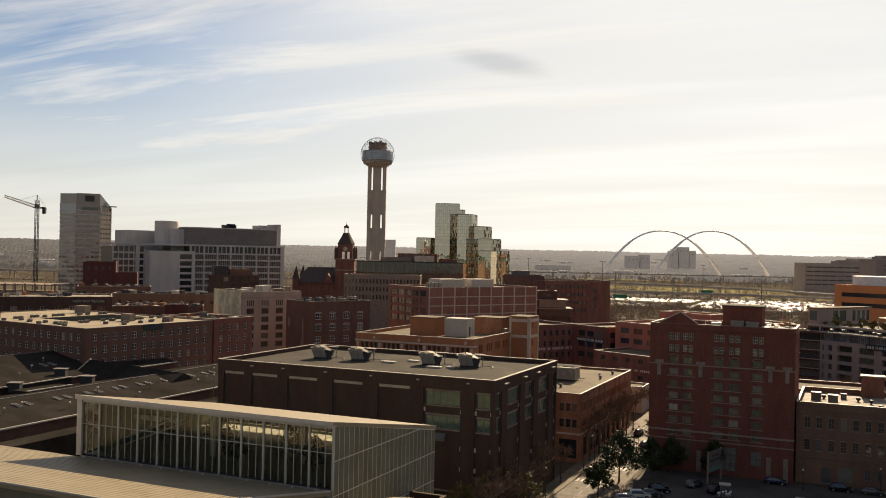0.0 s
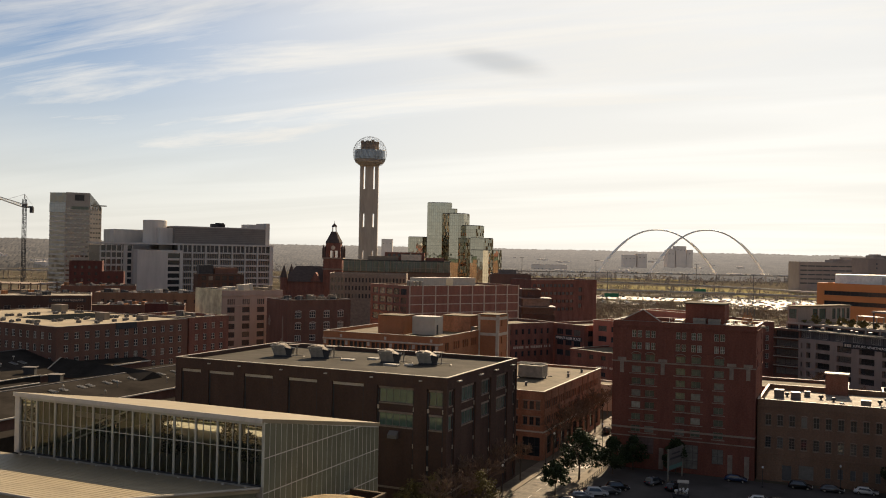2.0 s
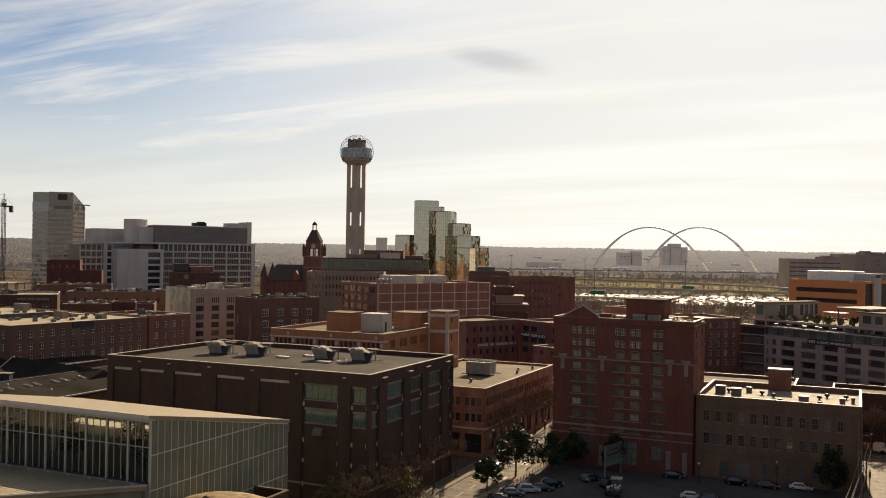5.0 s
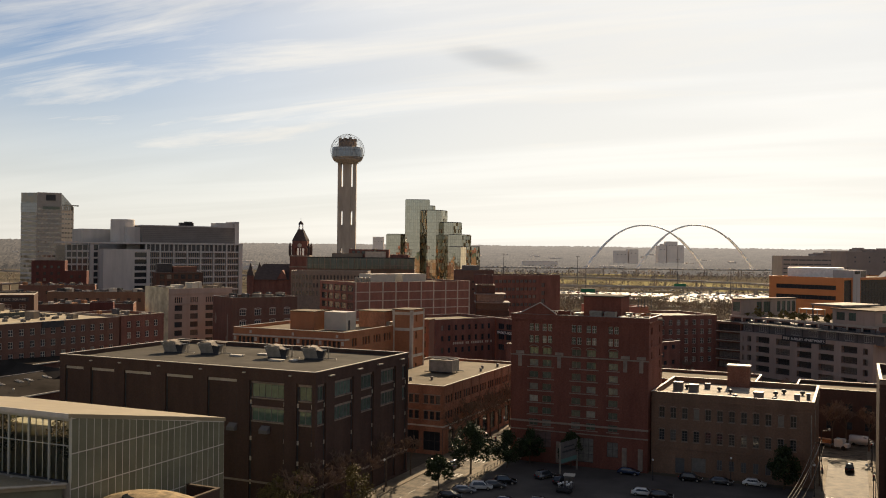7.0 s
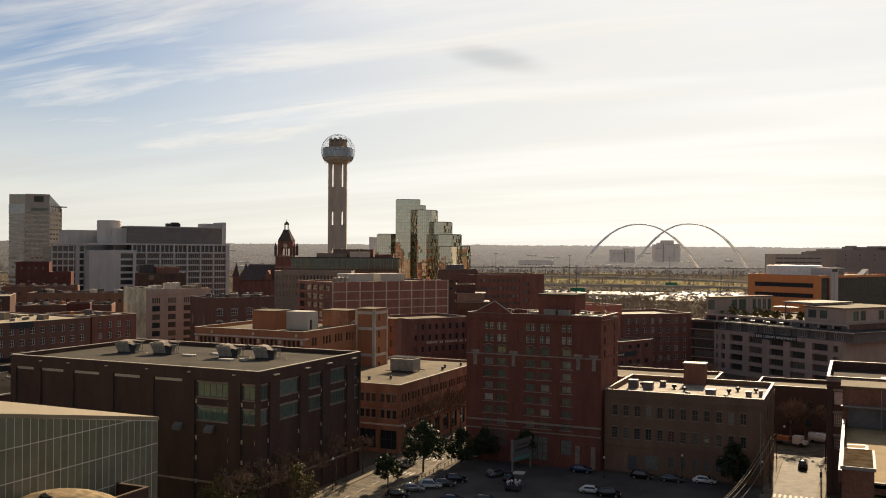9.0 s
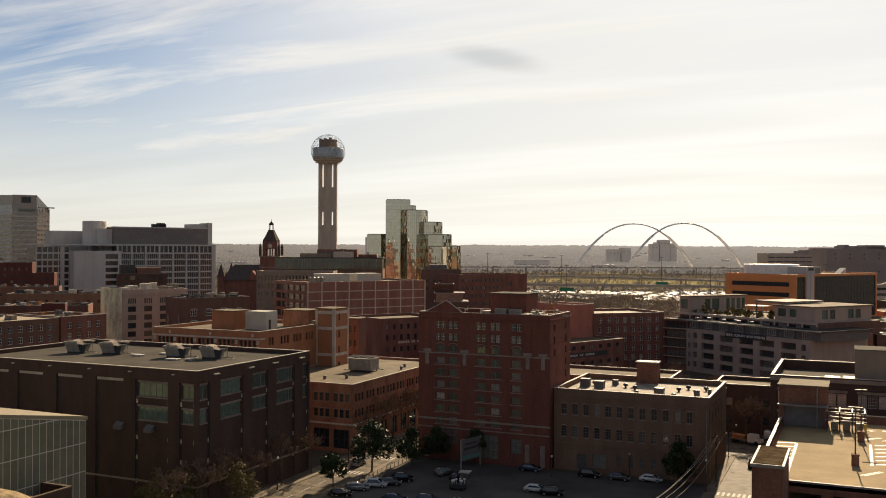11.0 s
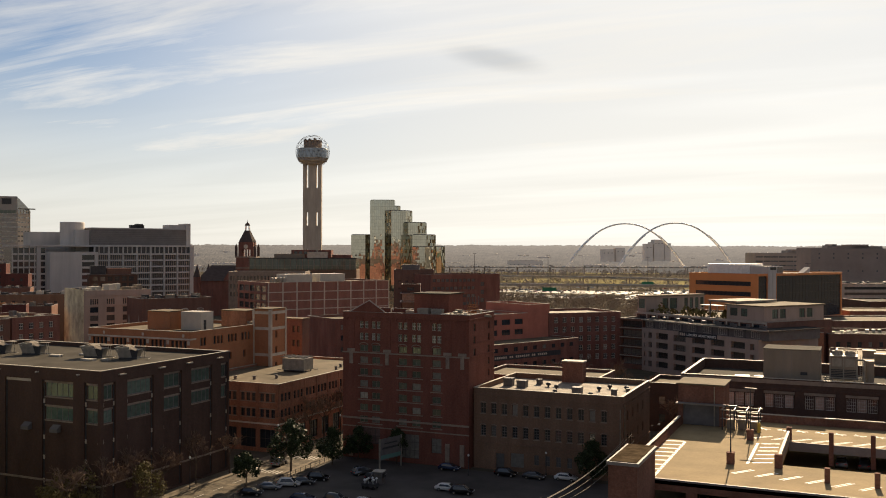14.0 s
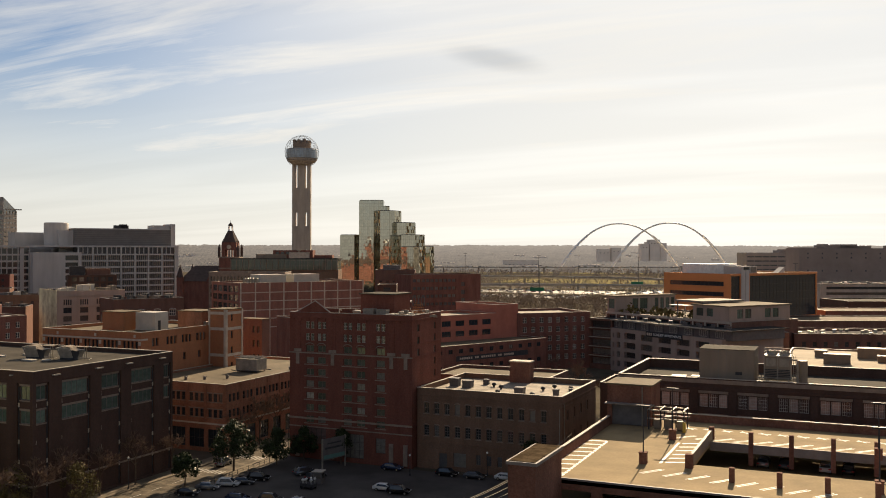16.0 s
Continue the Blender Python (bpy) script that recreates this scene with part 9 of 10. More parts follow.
def car(color, x, y, rz, tall=0.0, z=0.03):
    key = (color, tall)
    if key in CARS:
        return copy_thing(CARS[key], pose(x, y, z, 0, 0, rz))
    kind = "sport utility car" if tall else "saloon car"
    root = thing("car", f"{color} parked {kind} on the asphalt", "car", x, y, z, rz, "cars in the lot and streets")
    h = 1.45 + tall
    prof = [(-2.25, 0.32), (2.2, 0.32), (2.28, 0.55), (2.2, 0.78), (1.25, 0.95), (0.55, h - 0.08), (0.2, h), (-1.2, h), (-1.55 - tall * 0.7, h - 0.1), (-2.0 - tall * 0.3, 1.0), (-2.28, 0.9), (-2.3, 0.55)]
    bm = bmesh.new()
    halves = []
    for s in (-1, 1):
        halves.append([bm.verts.new((px, s * (0.88 if pz < 1.05 else 0.66), pz)) for px, pz in prof])
    bm.faces.new(halves[0]); bm.faces.new(halves[1][::-1])
    for i in range(len(prof)):
        j = (i + 1) % len(prof)
        bm.faces.new((halves[0][j], halves[0][i], halves[1][i], halves[1][j]))
    bmesh.ops.bevel(bm, geom=bm.edges[:], offset=0.05, segments=2, affect="EDGES")
    part("body", bm, "car_" + color, root, smooth=True)
    for s in (-1, 1):
        bm = bmesh.new()
        quad(bm, (-1.45 - tall * 0.6, s * 0.85, 0.98), (1.1, s * 0.85, 0.98), (0.45, s * 0.70, h - 0.12), (-1.2 - tall * 0.6, s * 0.70, h - 0.12))
        part("side_window", bm, "glass_dark", root, "dark side window")
    bm = bmesh.new(); quad(bm, (1.22, -0.72, 0.99), (1.22, 0.72, 0.99), (0.56, 0.6, h - 0.06), (0.56, -0.6, h - 0.06)); part("windscreen", bm, "glass_dark", root)
    bm = bmesh.new(); quad(bm, (-2.06 - tall * 0.3, -0.7, 1.03), (-2.06 - tall * 0.3, 0.7, 1.03), (-1.62 - tall * 0.7, 0.6, h - 0.1), (-1.62 - tall * 0.7, -0.6, h - 0.1)); part("rear_window", bm, "glass_dark", root)
    for wx in (-1.4, 1.4):
        for s in (-1, 1):
            bm = bmesh.new(); rod(bm, (wx, s * 0.70, 0.33), (wx, s * 0.92, 0.33), 0.33, n=16); w = part("wheel", bm, "rubber", root, "black tyre")
            bm = bmesh.new(); rod(bm, (wx, s * 0.921, 0.33), (wx, s * 0.935, 0.33), 0.2, n=12); part("rim", bm, "metal_galv", w)
    for s in (-0.62, 0.62):
        bm = bmesh.new(); box(bm, 2.2, 2.3, s - 0.2, s + 0.2, 0.62, 0.76); part("headlight", bm, "lamp_clear", root, "clear headlight")
        bm = bmesh.new(); box(bm, -2.33, -2.22, s - 0.18, s + 0.18, 0.72, 0.88); part("tail_light", bm, "lamp_red", root, "red tail light")
    CARS[key] = root
    return root


for c, x, y, rz, t in (("silver", -40.2, 178.6, 20, 0.0), ("white", -38.2, 182.2, 20, 0.25), ("grey", -36.4, 184.8, 20, 0.0), ("black", -35.5, 188.5, 20, 0.25), ("black", -41.0, 173.5, 20, 0.0),
                       ("grey", -29.8, 196.5, 60, 0.25), ("black", -25.5, 194.0, 75, 0.25), ("blue", -15.0, 207.3, 2, 0.0), ("white", -8.7, 191.8, 5, 0.0), ("black", -5.2, 190.8, 10, 0.25),
                       ("white", 9.8, 209.0, 0, 0.0), ("black", -2.4, 207.4, 0, 0.25), ("grey", 3.6, 207.6, 0, 0.0), ("silver", -18.0, 176.5, 8, 0.0), ("grey", -24.0, 176.0, 8, 0.25), ("blue", -30.0, 174.2, 8, 0.0),
                       ("black", 27.0, 232.0, 90, 0.3), ("white", 28.6, 300.0, 90, 0.25), ("silver", -50.0, 196.5, 95, 0.3), ("grey", -47.5, 232.0, 90, 0.0), ("black", -52.0, 246.0, 90, 0.25), ("red", -4.0, 172.0, 8, 0.0),
                       ("white", 5.0, 175.0, 8, 0.25), ("silver", 13.0, 190.0, 95, 0.0)):
    car(c, x, y, rz, t)
for c, x, t in (("silver", 61.0, 0.0), ("grey", 64.2, 0.25), ("white", 70.0, 0.0), ("black", 73.2, 0.25), ("silver", 80.0, 0.25), ("grey", 85.5, 0.0), ("white", 92.0, 0.25)):
    car(c, x, 186.2, 90, t, 12.6)


def van(x, y, rz):
    root = thing("van", "white delivery van parked in the shade", "van", x, y, 0.03, rz)
    prof = [(-2.8, 0.35), (2.7, 0.35), (2.75, 0.95), (2.0, 1.25), (1.5, 2.15), (1.1, 2.35), (-2.75, 2.35)]
    bm = bmesh.new()
    halves = [[bm.verts.new((px, s * 1.0, pz)) for px, pz in prof] for s in (-1, 1)]
    bm.faces.new(halves[0]); bm.faces.new(halves[1][::-1])
    for i in range(len(prof)):
        j = (i + 1) % len(prof)
        bm.faces.new((halves[0][j], halves[0][i], halves[1][i], halves[1][j]))
    bmesh.ops.bevel(bm, geom=bm.edges[:], offset=0.06, segments=2, affect="EDGES")
    part("body", bm, "car_white", root, smooth=True)
    bm = bmesh.new(); quad(bm, (2.03, -0.85, 1.3), (2.03, 0.85, 1.3), (1.54, 0.8, 2.12), (1.54, -0.8, 2.12)); part("windscreen", bm, "glass_dark", root)
    for wx in (-1.7, 1.7):
        for s in (-1, 1):
            bm = bmesh.new(); rod(bm, (wx, s * 0.8, 0.36), (wx, s * 1.03, 0.36), 0.36, n=16); part("wheel", bm, "rubber", root, "black tyre")
    return root


def truck(x, y, rz):
    root = thing("truck", "white work truck with an open loaded bed", "truck", x, y, 0.03, rz)
    bm = bmesh.new(); box(bm, 1.0, 3.2, -1.05, 1.05, 0.6, 2.5); bmesh.ops.bevel(bm, geom=bm.edges[:], offset=0.15, segments=2, affect="EDGES"); part("cab", bm, "car_white", root)
    bm = bmesh.new(); box(bm, 3.2, 4.3, -0.9, 0.9, 0.6, 1.5); bmesh.ops.bevel(bm, geom=bm.edges[:], offset=0.12, segments=2, affect="EDGES"); part("bonnet", bm, "car_white", root)
    bm = bmesh.new(); box(bm, -3.6, 0.9, -1.15, 1.15, 0.8, 1.1); box(bm, -3.6, -3.4, -1.15, 1.15, 1.1, 2.2); part("bed", bm, "metal_grey", root)
    bm = bmesh.new(); box(bm, -3.0, 0.2, -0.9, 0.9, 1.1, 2.0); part("load", bm, "rust_metal", root)
    bm = bmesh.new(); quad(bm, (3.21, -0.9, 1.6), (3.21, 0.9, 1.6), (3.0, 0.9, 2.35), (3.0, -0.9, 2.35)); part("windscreen", bm, "glass_dark", root)
    for wx in (-2.4, 3.2):
        for s in (-1, 1):
            bm = bmesh.new(); rod(bm, (wx, s * 0.8, 0.5), (wx, s * 1.1, 0.5), 0.5, n=16); part("wheel", bm, "rubber", root, "black tyre")
    return root


truck(22.8, 256.0, -20)
van(29.5, 262.0, -8)


# ---- street furniture ----
def billboard(x, y, rz):
    root = thing("billboard", "pale double-sided advertising board with a turquoise band", "billboard", x, y, 0.03, rz)
    bm = bmesh.new(); box(bm, -3.2, 3.2, -0.12, 0.12, 2.2, 6.6); part("panel", bm, "metal_grey", root)
    bm = bmesh.new(); box(bm, -3.0, 3.0, -0.135, -0.12, 2.4, 3.2); surface("turquoise_band", (0.10, 0.20, 0.18), 0.5, 0.1); part("band", bm, "turquoise_band", root, "turquoise band")
    for xa, xb, za, zb in ((-2.6, 2.4, 4.4, 4.8), (-2.0, 2.0, 5.4, 5.7)):
        bm = bmesh.new(); box(bm, xa, xb, -0.14, -0.118, za, zb); part("print_bar", bm, "metal_dark", root, "dark bar of unreadable print")
    for s in (-3.3, 3.3):
        bm = bmesh.new(); box(bm, s - 0.12, s + 0.12, -0.15, 0.15, 0, 6.7); part("post", bm, "metal_galv", root)
    return root


billboard(-26.9, 203.5, 74)


def street_lamp(x, y, h=6.0, arm=0.0, rz=0):
    root = thing("street_lamp", "slim dark street lamp at the kerb", "street lamp", x, y, 0.0, rz, "street lamps")
    bm = bmesh.new(); rod(bm, (0, 0, 0), (0, 0, h), 0.09, 0.05, n=8); rod(bm, (0, 0, 0), (0, 0, 0.5), 0.16, n=8)
    if arm:
        rod(bm, (0, 0, h - 0.1), (arm, 0, h + 0.3), 0.05, n=6)
    part("pole", bm, "metal_dark", root)
    bm = bmesh.new(); lathe(bm, [(0.12, 0), (0.22, 0.12), (0.2, 0.36), (0.05, 0.45)], 12, arm, 0)
    bmesh.ops.translate(bm, verts=bm.verts, vec=(0, 0, h + (0.2 if arm else 0))); part("lamp_head", bm, "lamp_clear", root)
    return root


for x, y, h, arm in ((-9.5, 204.5, 4.0, 0), (-53.9, 199.0, 7.5, 1.8), (-45.2, 214.0, 8.0, 0), (-54.0, 172.0, 6.0, 0), (21.0, 205.0, 6.0, 0), (31.6, 204.0, 7.0, -1.6), (31.4, 232.0, 7.0, -1.6), (21.2, 238.0, 7.0, 1.6), (5.0, 211.0, 4.5, 0), (-45.0, 240.0, 7.0, 0)):
    street_lamp(x, y, h, arm)


def traffic_light(x, y, rz=0):
    root = thing("traffic_light", "dark traffic light on a slim post", "traffic light", x, y, 0.1, rz, "traffic lights")
    bm = bmesh.new(); rod(bm, (0, 0, 0), (0, 0, 5.2), 0.08, n=8); part("post", bm, "metal_dark", root)
    bm = bmesh.new(); box(bm, -0.2, 0.2, -0.38, -0.1, 3.6, 4.8); h = part("signal_head", bm, "metal_dark", root)
    for k, m in enumerate(("lamp_red", "metal_dark", "metal_dark")):
        bm = bmesh.new(); rod(bm, (0, -0.38, 4.58 - k * 0.38), (0, -0.42, 4.58 - k * 0.38), 0.13, n=12); part("lens", bm, m, h)
    return root


for x, y in ((31.3, 208.0), (22.2, 210.0), (31.3, 240.0), (-45.2, 209.0), (-54.0, 208.5)):
    traffic_light(x, y)


def utility_pole(x, y, h):
    root = thing("utility_pole", "wooden utility pole with a crossarm at the street corner", "utility pole", x, y, 0.1, 0, "utility poles")
    bm = bmesh.new(); rod(bm, (0, 0, 0), (0, 0, h), 0.16, 0.11, n=8); part("pole", bm, "bark", root)
    bm = bmesh.new(); box(bm, -0.9, 0.9, -0.06, 0.06, h - 1.0, h - 0.84); part("crossarm", bm, "bark", root)
    return root


utility_pole(21.6, 214.4, 9.6)
utility_pole(17.8, 168.0, 7.2)
for dx, z0, z1, sag in ((-0.8, 8.8, 6.4, 1.6), (0.0, 8.5, 6.2, 1.9), (0.8, 8.2, 5.9, 2.2), (0.3, 9.4, 7.0, 1.2)):
    a, b = Vector((21.6 + dx, 214.3, z0)), Vector((17.8 + dx, 168.0, z1))
    bm = bmesh.new()
    pts = [a.lerp(b, i / 16) - Z * sag * 4 * (i / 16) * (1 - i / 16) for i in range(17)]
    for p, q in zip(pts, pts[1:]):
        rod(bm, p, q, 0.045, n=4, caps=False)
    tagged(part("overhead_cable", bm, "metal_galv"), "sagging overhead cable along the side street", "cable", "overhead cables")

# rail along the lot, bollards and a ticket booth
for i in range(22):
    bm = bmesh.new(); rod(bm, (0, 0, 0), (0, 0, 1.0), 0.06, n=8)
    tagged(part("bollard", bm, "metal_dark", None, "", (-42.3, 168 + i * 1.9, 0.1)), "short dark fence post along the parking lot", "bollard", "posts along the lot")
bm = bmesh.new(); rod(bm, (-42.3, 168, 1.0), (-42.3, 207.9, 1.0), 0.035, n=5); rod(bm, (-42.3, 168, 0.6), (-42.3, 207.9, 0.6), 0.03, n=5)
tagged(part("rail", bm, "metal_dark"), "low dark pipe rail along the parking lot", "rail")
booth = thing("ticket_booth", "small white ticket booth in the shaded parking lot", "booth", -23.2, 191.4, 0.03, 10)
bm = bmesh.new(); facade(bm, (-0.9, -0.9), (1, 0), 1.8, 0, 2.4, [(0.2, 1.6, 1.1, 2.0)], 0.1); facade(bm, (0.9, -0.9), (0, 1), 1.8, 0, 2.4, [(0.2, 1.6, 1.1, 2.0)], 0.1); facade(bm, (0.9, 0.9), (-1, 0), 1.8, 0, 2.4); facade(bm, (-0.9, 0.9), (0, -1), 1.8, 0, 2.4)
part("walls", bm, "metal_grey", booth)
bm = bmesh.new(); box(bm, -1.1, 1.1, -1.1, 1.1, 2.4, 2.55); part("roof", bm, "metal_white", booth)
bm = bmesh.new(); box(bm, -0.8, 0.8, -0.8, -0.78, 1.0, 2.1); part("pane", bm, "glass_dark", booth)


def globe_rack(x, y):
    """A cluster of pale globes on a dark wheeled cart."""
    root = thing("lamp_cluster", "cluster of pale globes on a dark wheeled cart", "lamp", x, y, 0.03)
    bm = bmesh.new(); box(bm, -1.5, 1.5, -0.75, 0.75, 0.45, 1.05); part("cart", bm, "metal_dark", root)
    for sx in (-1.1, 1.1):
        for sy in (-0.7, 0.7):
            bm = bmesh.new(); rod(bm, (sx, sy - 0.08, 0.3), (sx, sy + 0.08, 0.3), 0.3, n=12); part("wheel", bm, "rubber", root)
    r = random.Random(4)
    # pale globes stand in for white glints on a dark vehicle-like shape
    for i in range(11):
        c = Vector((r.uniform(-1.4, 1.4), r.uniform(-0.7, 0.7), 1.5 + r.uniform(0, 0.6)))
        bm = bmesh.new(); bmesh.ops.create_icosphere(bm, subdivisions=2, radius=0.24, matrix=Matrix.Translation(c)); rod(bm, (c.x, c.y, 1.0), c, 0.03, n=4); part("globe", bm, "lamp_clear", root, smooth=True)
    return root


globe_rack(-22.9, 187.1)


# ---- crossings and markings ----
def stripes(name, label, x0, x1, y0, y1, n, along):
    root = tagged(new(name), label, "road marking", kind="structure")
    for i in range(n):
        bm = bmesh.new()
        if along == "x":
            a = x0 + (x1 - x0) * (i + 0.2) / n; box(bm, a, a + (x1 - x0) / n * 0.5, y0, y1, 0.0, 0.03)
        else:
            a = y0 + (y1 - y0) * (i + 0.2) / n; box(bm, x0, x1, a, a + (y1 - y0) / n * 0.5, 0.0, 0.03)
        part("stripe", bm, "paint_worn", root)


stripes("crossing_1", "worn white zebra crossing on the sunlit street", 22.8, 30.4, 204.0, 206.6, 8, "x")
stripes("crossing_2", "worn white zebra crossing beside the hotel", -53.3, -45.7, 203.6, 206.6, 8, "x")
stripes("crossing_3", "worn white zebra crossing beside the museum", -53.3, -45.7, 189.6, 192.0, 8, "x")
stripes("lane_line_1", "worn white dashed lane line", -49.6, -49.45, 60, 190, 22, "y")

# ---- far parked cars and bare trees ----
rs = random.Random(12)
bm = bmesh.new()
for i in range(720):
    if i < 420:
        x, y = (rs.uniform(-148, 108), 910 + 9.5 * rs.randrange(22) + rs.uniform(-0.6, 0.6)) if i < 300 else (rs.uniform(-320, -165), rs.choice((905, 915, 925, 936, 945, 1005, 1020, 1034, 1050, 1066)) + rs.uniform(-0.6, 0.6))
    elif i < 520:
        x, y = rs.uniform(-680, 280), rs.uniform(1142, 1166)
    else:
        x, y = rs.uniform(-150, -20), rs.uniform(430, 620)
    s = rs.uniform(0.9, 1.15)
    mi = rs.choice((0, 0, 1, 1, 2, 3))
    box(bm, x - 2.2 * s, x + 2.2 * s, y - 0.9, y + 0.9, 0.3, 0.95, mi)
    prism(bm, [(x - 1.5 * s, y - 0.75), (x + 0.9 * s, y - 0.75), (x + 0.9 * s, y + 0.75), (x - 1.5 * s, y + 0.75)], 0.95, 1.5, mi)
tagged(part("parked_cars", bm, ["car_white", "car_silver", "car_black", "car_red"]), "hundreds of far parked cars glinting in the sun", "cars", kind="stuff")
# traffic on the far bridge
bm = bmesh.new()
for i in range(70):
    f = rs.random()
    x, y = -640 + f * 900, 1735 + f * 401 + rs.uniform(-10, 10)
    box(bm, x - 2.4, x + 2.4, y - 1, y + 1, 13.6, 15.2, rs.choice((0, 0, 1, 2)))
tagged(part("bridge_traffic", bm, ["car_white", "car_silver", "car_black"]), "far cars on the highway bridge", "cars", kind="stuff")


def scrub(name, label, n, area, hmin, hmax, material, seed, clumps=18, size=0.13):
    """Winter trees far off: each a loose dome of many small twig clumps on a short trunk."""
    r = random.Random(seed)
    co, fa = [], []
    for i in range(n):
        x, y = r.uniform(area[0], area[1]), r.uniform(area[2], area[3])
        h = r.uniform(hmin, hmax)
        for k in range(clumps):
            a, q = r.uniform(0, 6.283), r.random() ** 0.5
            z = h * r.uniform(0.25, 1.0)
            wide = h * 0.46 * q * (1.0 - 0.55 * abs(z / h - 0.5))
            c = Vector((x + wide * math.cos(a), y + wide * math.sin(a), z))
            o = len(co)
            for _ in range(4):
                co.append(c + Vector((r.gauss(0, 1), r.gauss(0, 1), r.gauss(0, 1.3))).normalized() * h * size)
            fa += [(o, o + 1, o + 2), (o, o + 1, o + 3), (o, o + 2, o + 3), (o + 1, o + 2, o + 3)]
        o = len(co)
        co += [Vector((x - 0.2, y, 0)), Vector((x + 0.2, y, 0)), Vector((x, y + 0.1, h * 0.7))]
        fa.append((o, o + 1, o + 2))
    me = bpy.data.meshes.new(name)
    me.from_pydata(co, [], fa)
    me.materials.append(MAT[material])
    return tagged(new(name, me), label, "trees", kind="stuff")


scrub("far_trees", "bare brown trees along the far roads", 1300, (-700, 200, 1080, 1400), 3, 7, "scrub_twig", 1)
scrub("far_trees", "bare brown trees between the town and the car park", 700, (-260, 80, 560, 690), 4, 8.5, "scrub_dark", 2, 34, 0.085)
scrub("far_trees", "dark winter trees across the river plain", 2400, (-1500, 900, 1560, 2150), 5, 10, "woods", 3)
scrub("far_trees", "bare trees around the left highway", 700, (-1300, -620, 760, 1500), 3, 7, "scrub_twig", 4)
scrub("far_trees", "dark bare trees around the building site", 160, (-640, -450, 420, 640), 4, 9, "twig", 9)
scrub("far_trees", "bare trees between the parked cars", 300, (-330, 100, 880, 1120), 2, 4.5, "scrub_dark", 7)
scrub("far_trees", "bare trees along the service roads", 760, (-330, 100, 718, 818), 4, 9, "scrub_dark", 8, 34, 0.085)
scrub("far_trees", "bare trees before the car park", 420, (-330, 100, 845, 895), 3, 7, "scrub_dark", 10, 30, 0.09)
scrub("far_trees", "bare trees between the brick blocks", 70, (-80, -30, 330, 372), 4, 7, "twig", 6)
# highway light masts and road signs
for i, (x, y, h) in enumerate(((-470, 1120, 40), (-390, 1150, 42), (-300, 1180, 40), (-180, 1220, 38), (-90, 1010, 30), (-240, 1000, 30), (-560, 1180, 38), (20, 1000, 34))):
    bm = bmesh.new(); rod(bm, (0, 0, 0), (0, 0, h), 0.5, 0.25, n=8); rod(bm, (-2.5, 0, h), (2.5, 0, h), 0.3, n=6)
    tagged(part("light_mast", bm, "metal_grey", None, "", (x, y, 0)), "tall grey highway light mast", "light mast", "highway light masts")
surface("sign_green", (0.03, 0.16, 0.09), 0.5, 0.1)
for x, y in ((-212, 905), (-160, 1120)):
    root = thing("road_sign", "green highway sign on a steel gantry", "road sign", x, y, 0, 24.0)
    bm = bmesh.new(); box(bm, -7, 7, -0.1, 0.1, 6.5, 10); part("board", bm, "sign_green", root)
    bm = bmesh.new(); rod(bm, (-9, 0.4, 0), (-9, 0.4, 9), 0.25, n=6); rod(bm, (9, 0.4, 0), (9, 0.4, 9), 0.25, n=6); rod(bm, (-9, 0.4, 8), (9, 0.4, 8), 0.25, n=6); part("gantry", bm, "metal_grey", root)

# planting inside the pavilion
for i, (x, y, h) in enumerate(((-90, 106, 4.2), (-82, 109, 4.6), (-76, 104, 3.6), (-70, 108, 5.0), (-64, 104, 4.4), (-61, 110, 4.0), (-86, 112, 3.8))):
    leaf_tree(x, y, h, 1.7, 60 + i, "leaf_olive" if i % 2 else "leaf_dark", "potted indoor tree behind the pavilion glass", 700, 0.2, 18.28)


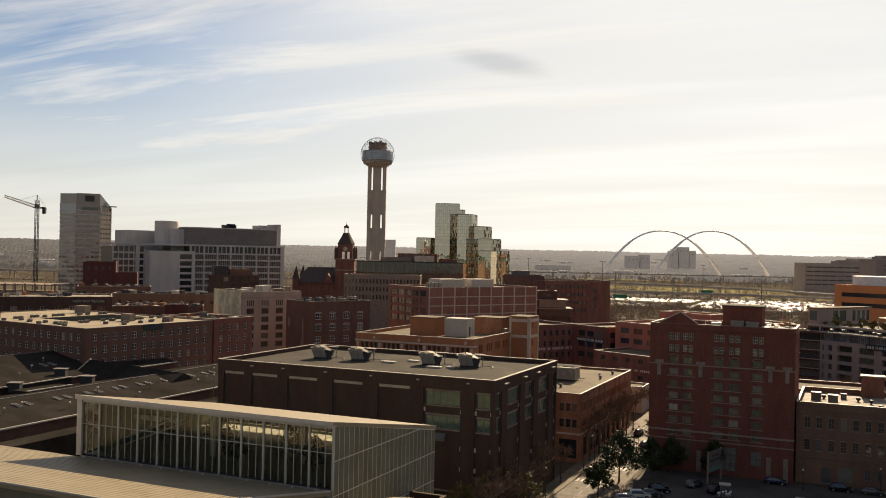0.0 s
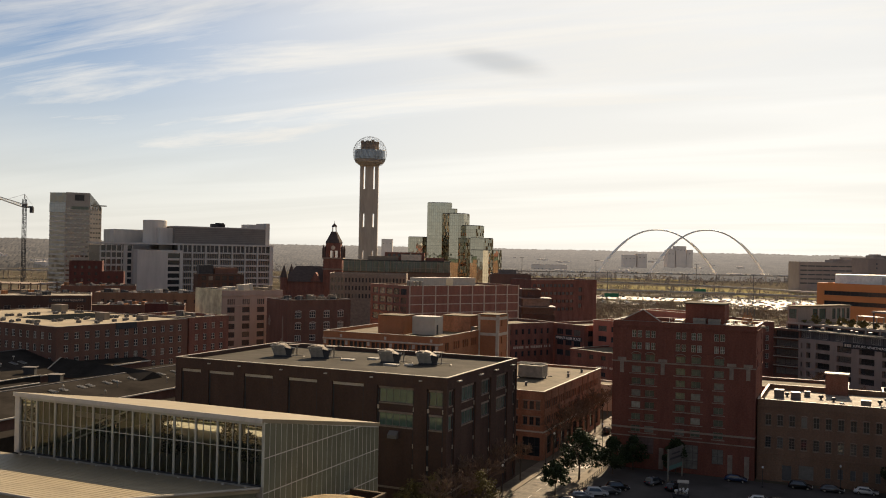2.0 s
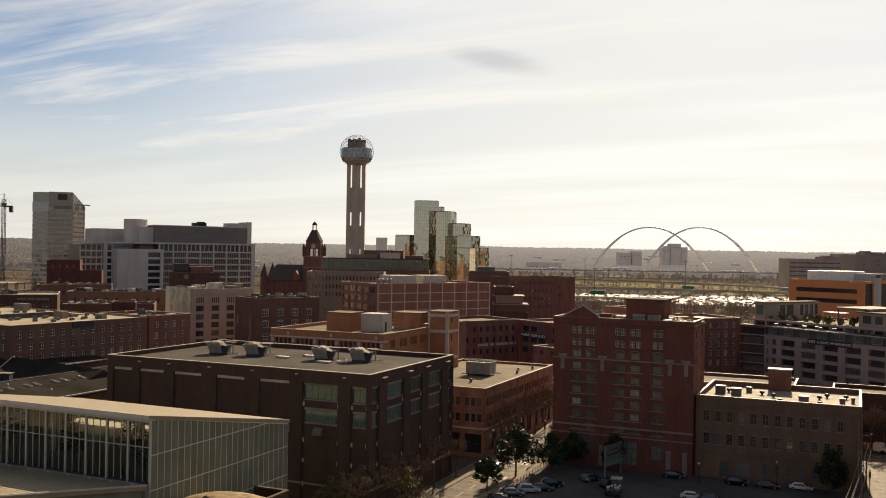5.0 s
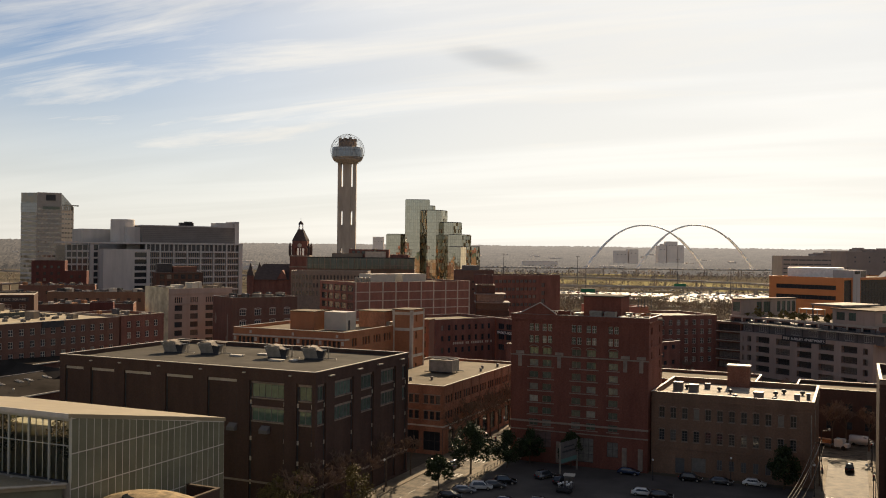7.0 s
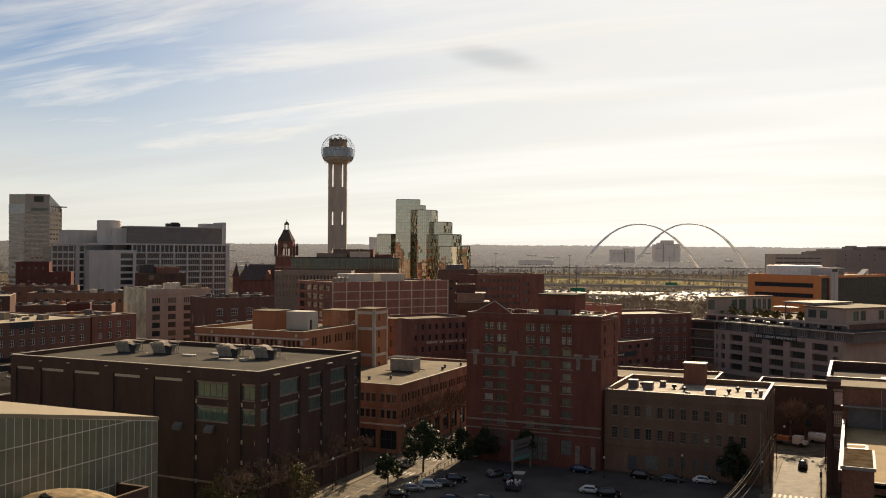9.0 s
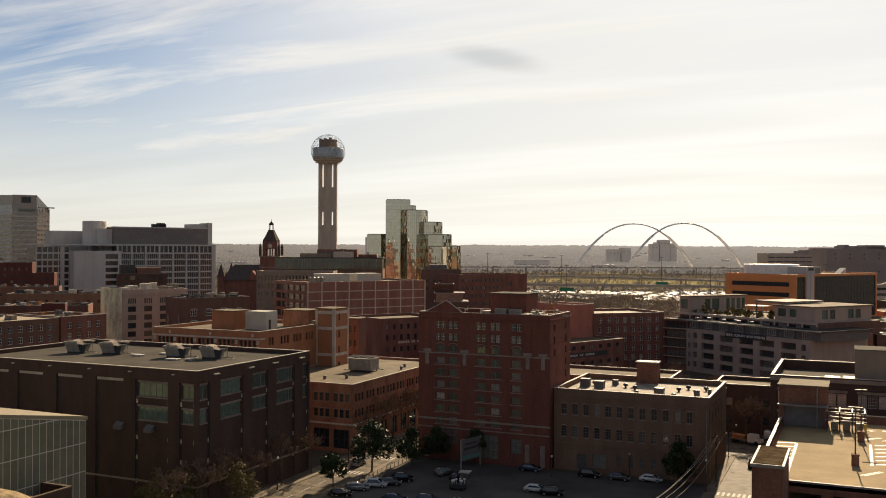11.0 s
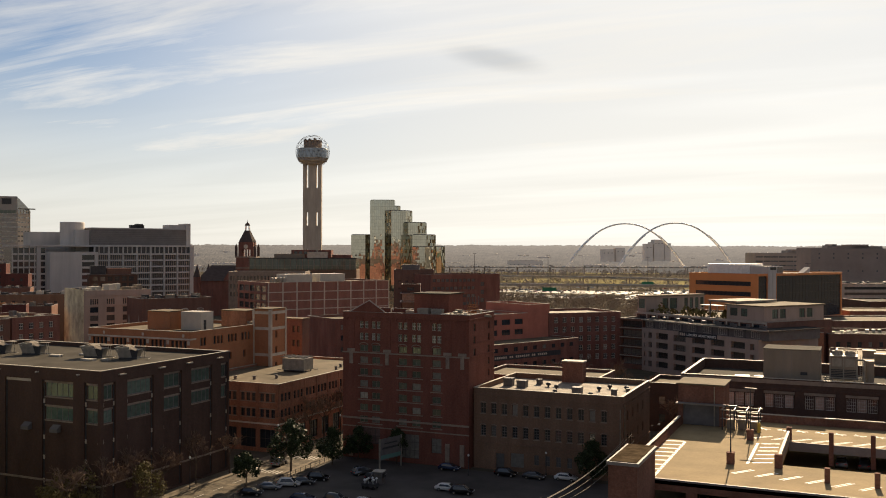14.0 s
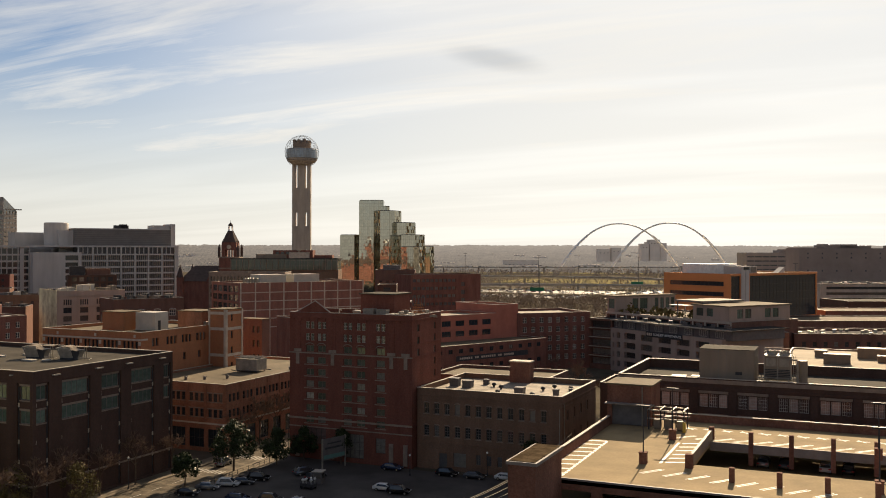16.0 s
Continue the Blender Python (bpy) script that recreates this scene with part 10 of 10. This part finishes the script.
# ---- writing on the buildings ----
def lettering(root, text, size, width, o, u, x, z, out, material, label):
    """Words as thin raised letters on a wall; x, z: the middle of the line."""
    cu = bpy.data.curves.new("letters", "FONT")
    cu.body, cu.size, cu.align_x, cu.align_y, cu.extrude = text, size, "CENTER", "CENTER", 0.04
    tmp = new("letters", cu)
    bpy.context.view_layer.update()
    dg = bpy.context.evaluated_depsgraph_get()
    me = bpy.data.meshes.new_from_object(tmp.evaluated_get(dg))
    span = max(v.co.x for v in me.vertices) - min(v.co.x for v in me.vertices)
    bpy.data.objects.remove(tmp)
    me.materials.clear(); me.materials.append(MAT[material])
    me.transform(Matrix.Diagonal((width / span, 1, 1, 1)))
    ob = new("lettering", me)
    ob.parent = root
    uu = Vector((*u, 0)); n = uu.cross(Z)
    ob.matrix_basis = Matrix.Translation(Vector((*o, z)) + uu * x + n * out) @ Matrix.Rotation(math.atan2(u[1], u[0]), 4, "Z") @ Matrix.Rotation(radians(90), 4, "X")
    return tagged(ob, label)


def bars(root, o, u, x0, x1, z, h, n, material, label, out=0.05):
    for i in range(n):
        if i % 11 in (6, 9):
            continue
        a = x0 + (x1 - x0) * i / n
        strip(root, "sign_bar", o, u, a, a + (x1 - x0) / n * 0.72, z - h / 2, z + h / 2, out, material, label)


by_name = {o.name: o for o in scene.objects if o.parent is None}
sq, mk, hw, pw = by_name["square_building"], by_name["market_place"], by_name["hardware_block"], by_name["pump_works"]
strip(sq, "sign_band", (0, 0), (1, 0), 41, 55, 23.5, 25.3, 0.12, "metal_dark", "dark sign band")
lettering(sq, "WEST END SQUARE", 1.2, 12.0, (0, 0), (1, 0), 48, 24.4, 0.18, "stone_pale", "pale capital letters")
strip(mk, "sign_band", (0, 17), (0, -1), 1.2, 15.8, 13.9, 15.6, 0.14, "metal_dark", "dark sign band")
lettering(mk, "MARKET-ROSS PLACE", 1.4, 13.6, (0, 17), (0, -1), 8.5, 14.7, 0.2, "paint_white", "pale capital letters")
bars(hw, (0, 0), (1, 0), 8.0, 27.0, 11.3, 0.9, 22, "stone_pale", "faded painted letters", 0.03)
strip(pw, "sign_band", (0, 0), (1, 0), 16.0, 51.0, 8.1, 9.9, 0.06, "metal_dark", "dark painted band")
bars(pw, (0, 30), (0, -1), 12.0, 27.0, 8.4, 0.7, 18, "stone_pale", "pale painted letters", 0.06)
bars(pw, (0, 0), (1, 0), 17.6, 44.0, 9.0, 0.7, 26, "stone_pale", "pale painted letters", 0.1)
bars(ap, (0, -0.25), (1, 0), 20.6, 23.6, 15.6, 1.0, 3, "stone_pale", "pale painted figures", 0.06)
lettering(ap, "LUXURY APARTMENTS", 1.2, 14.0, (0, -0.25), (1, 0), 31.2, 15.6, 0.08, "paint_white", "pale capital letters")
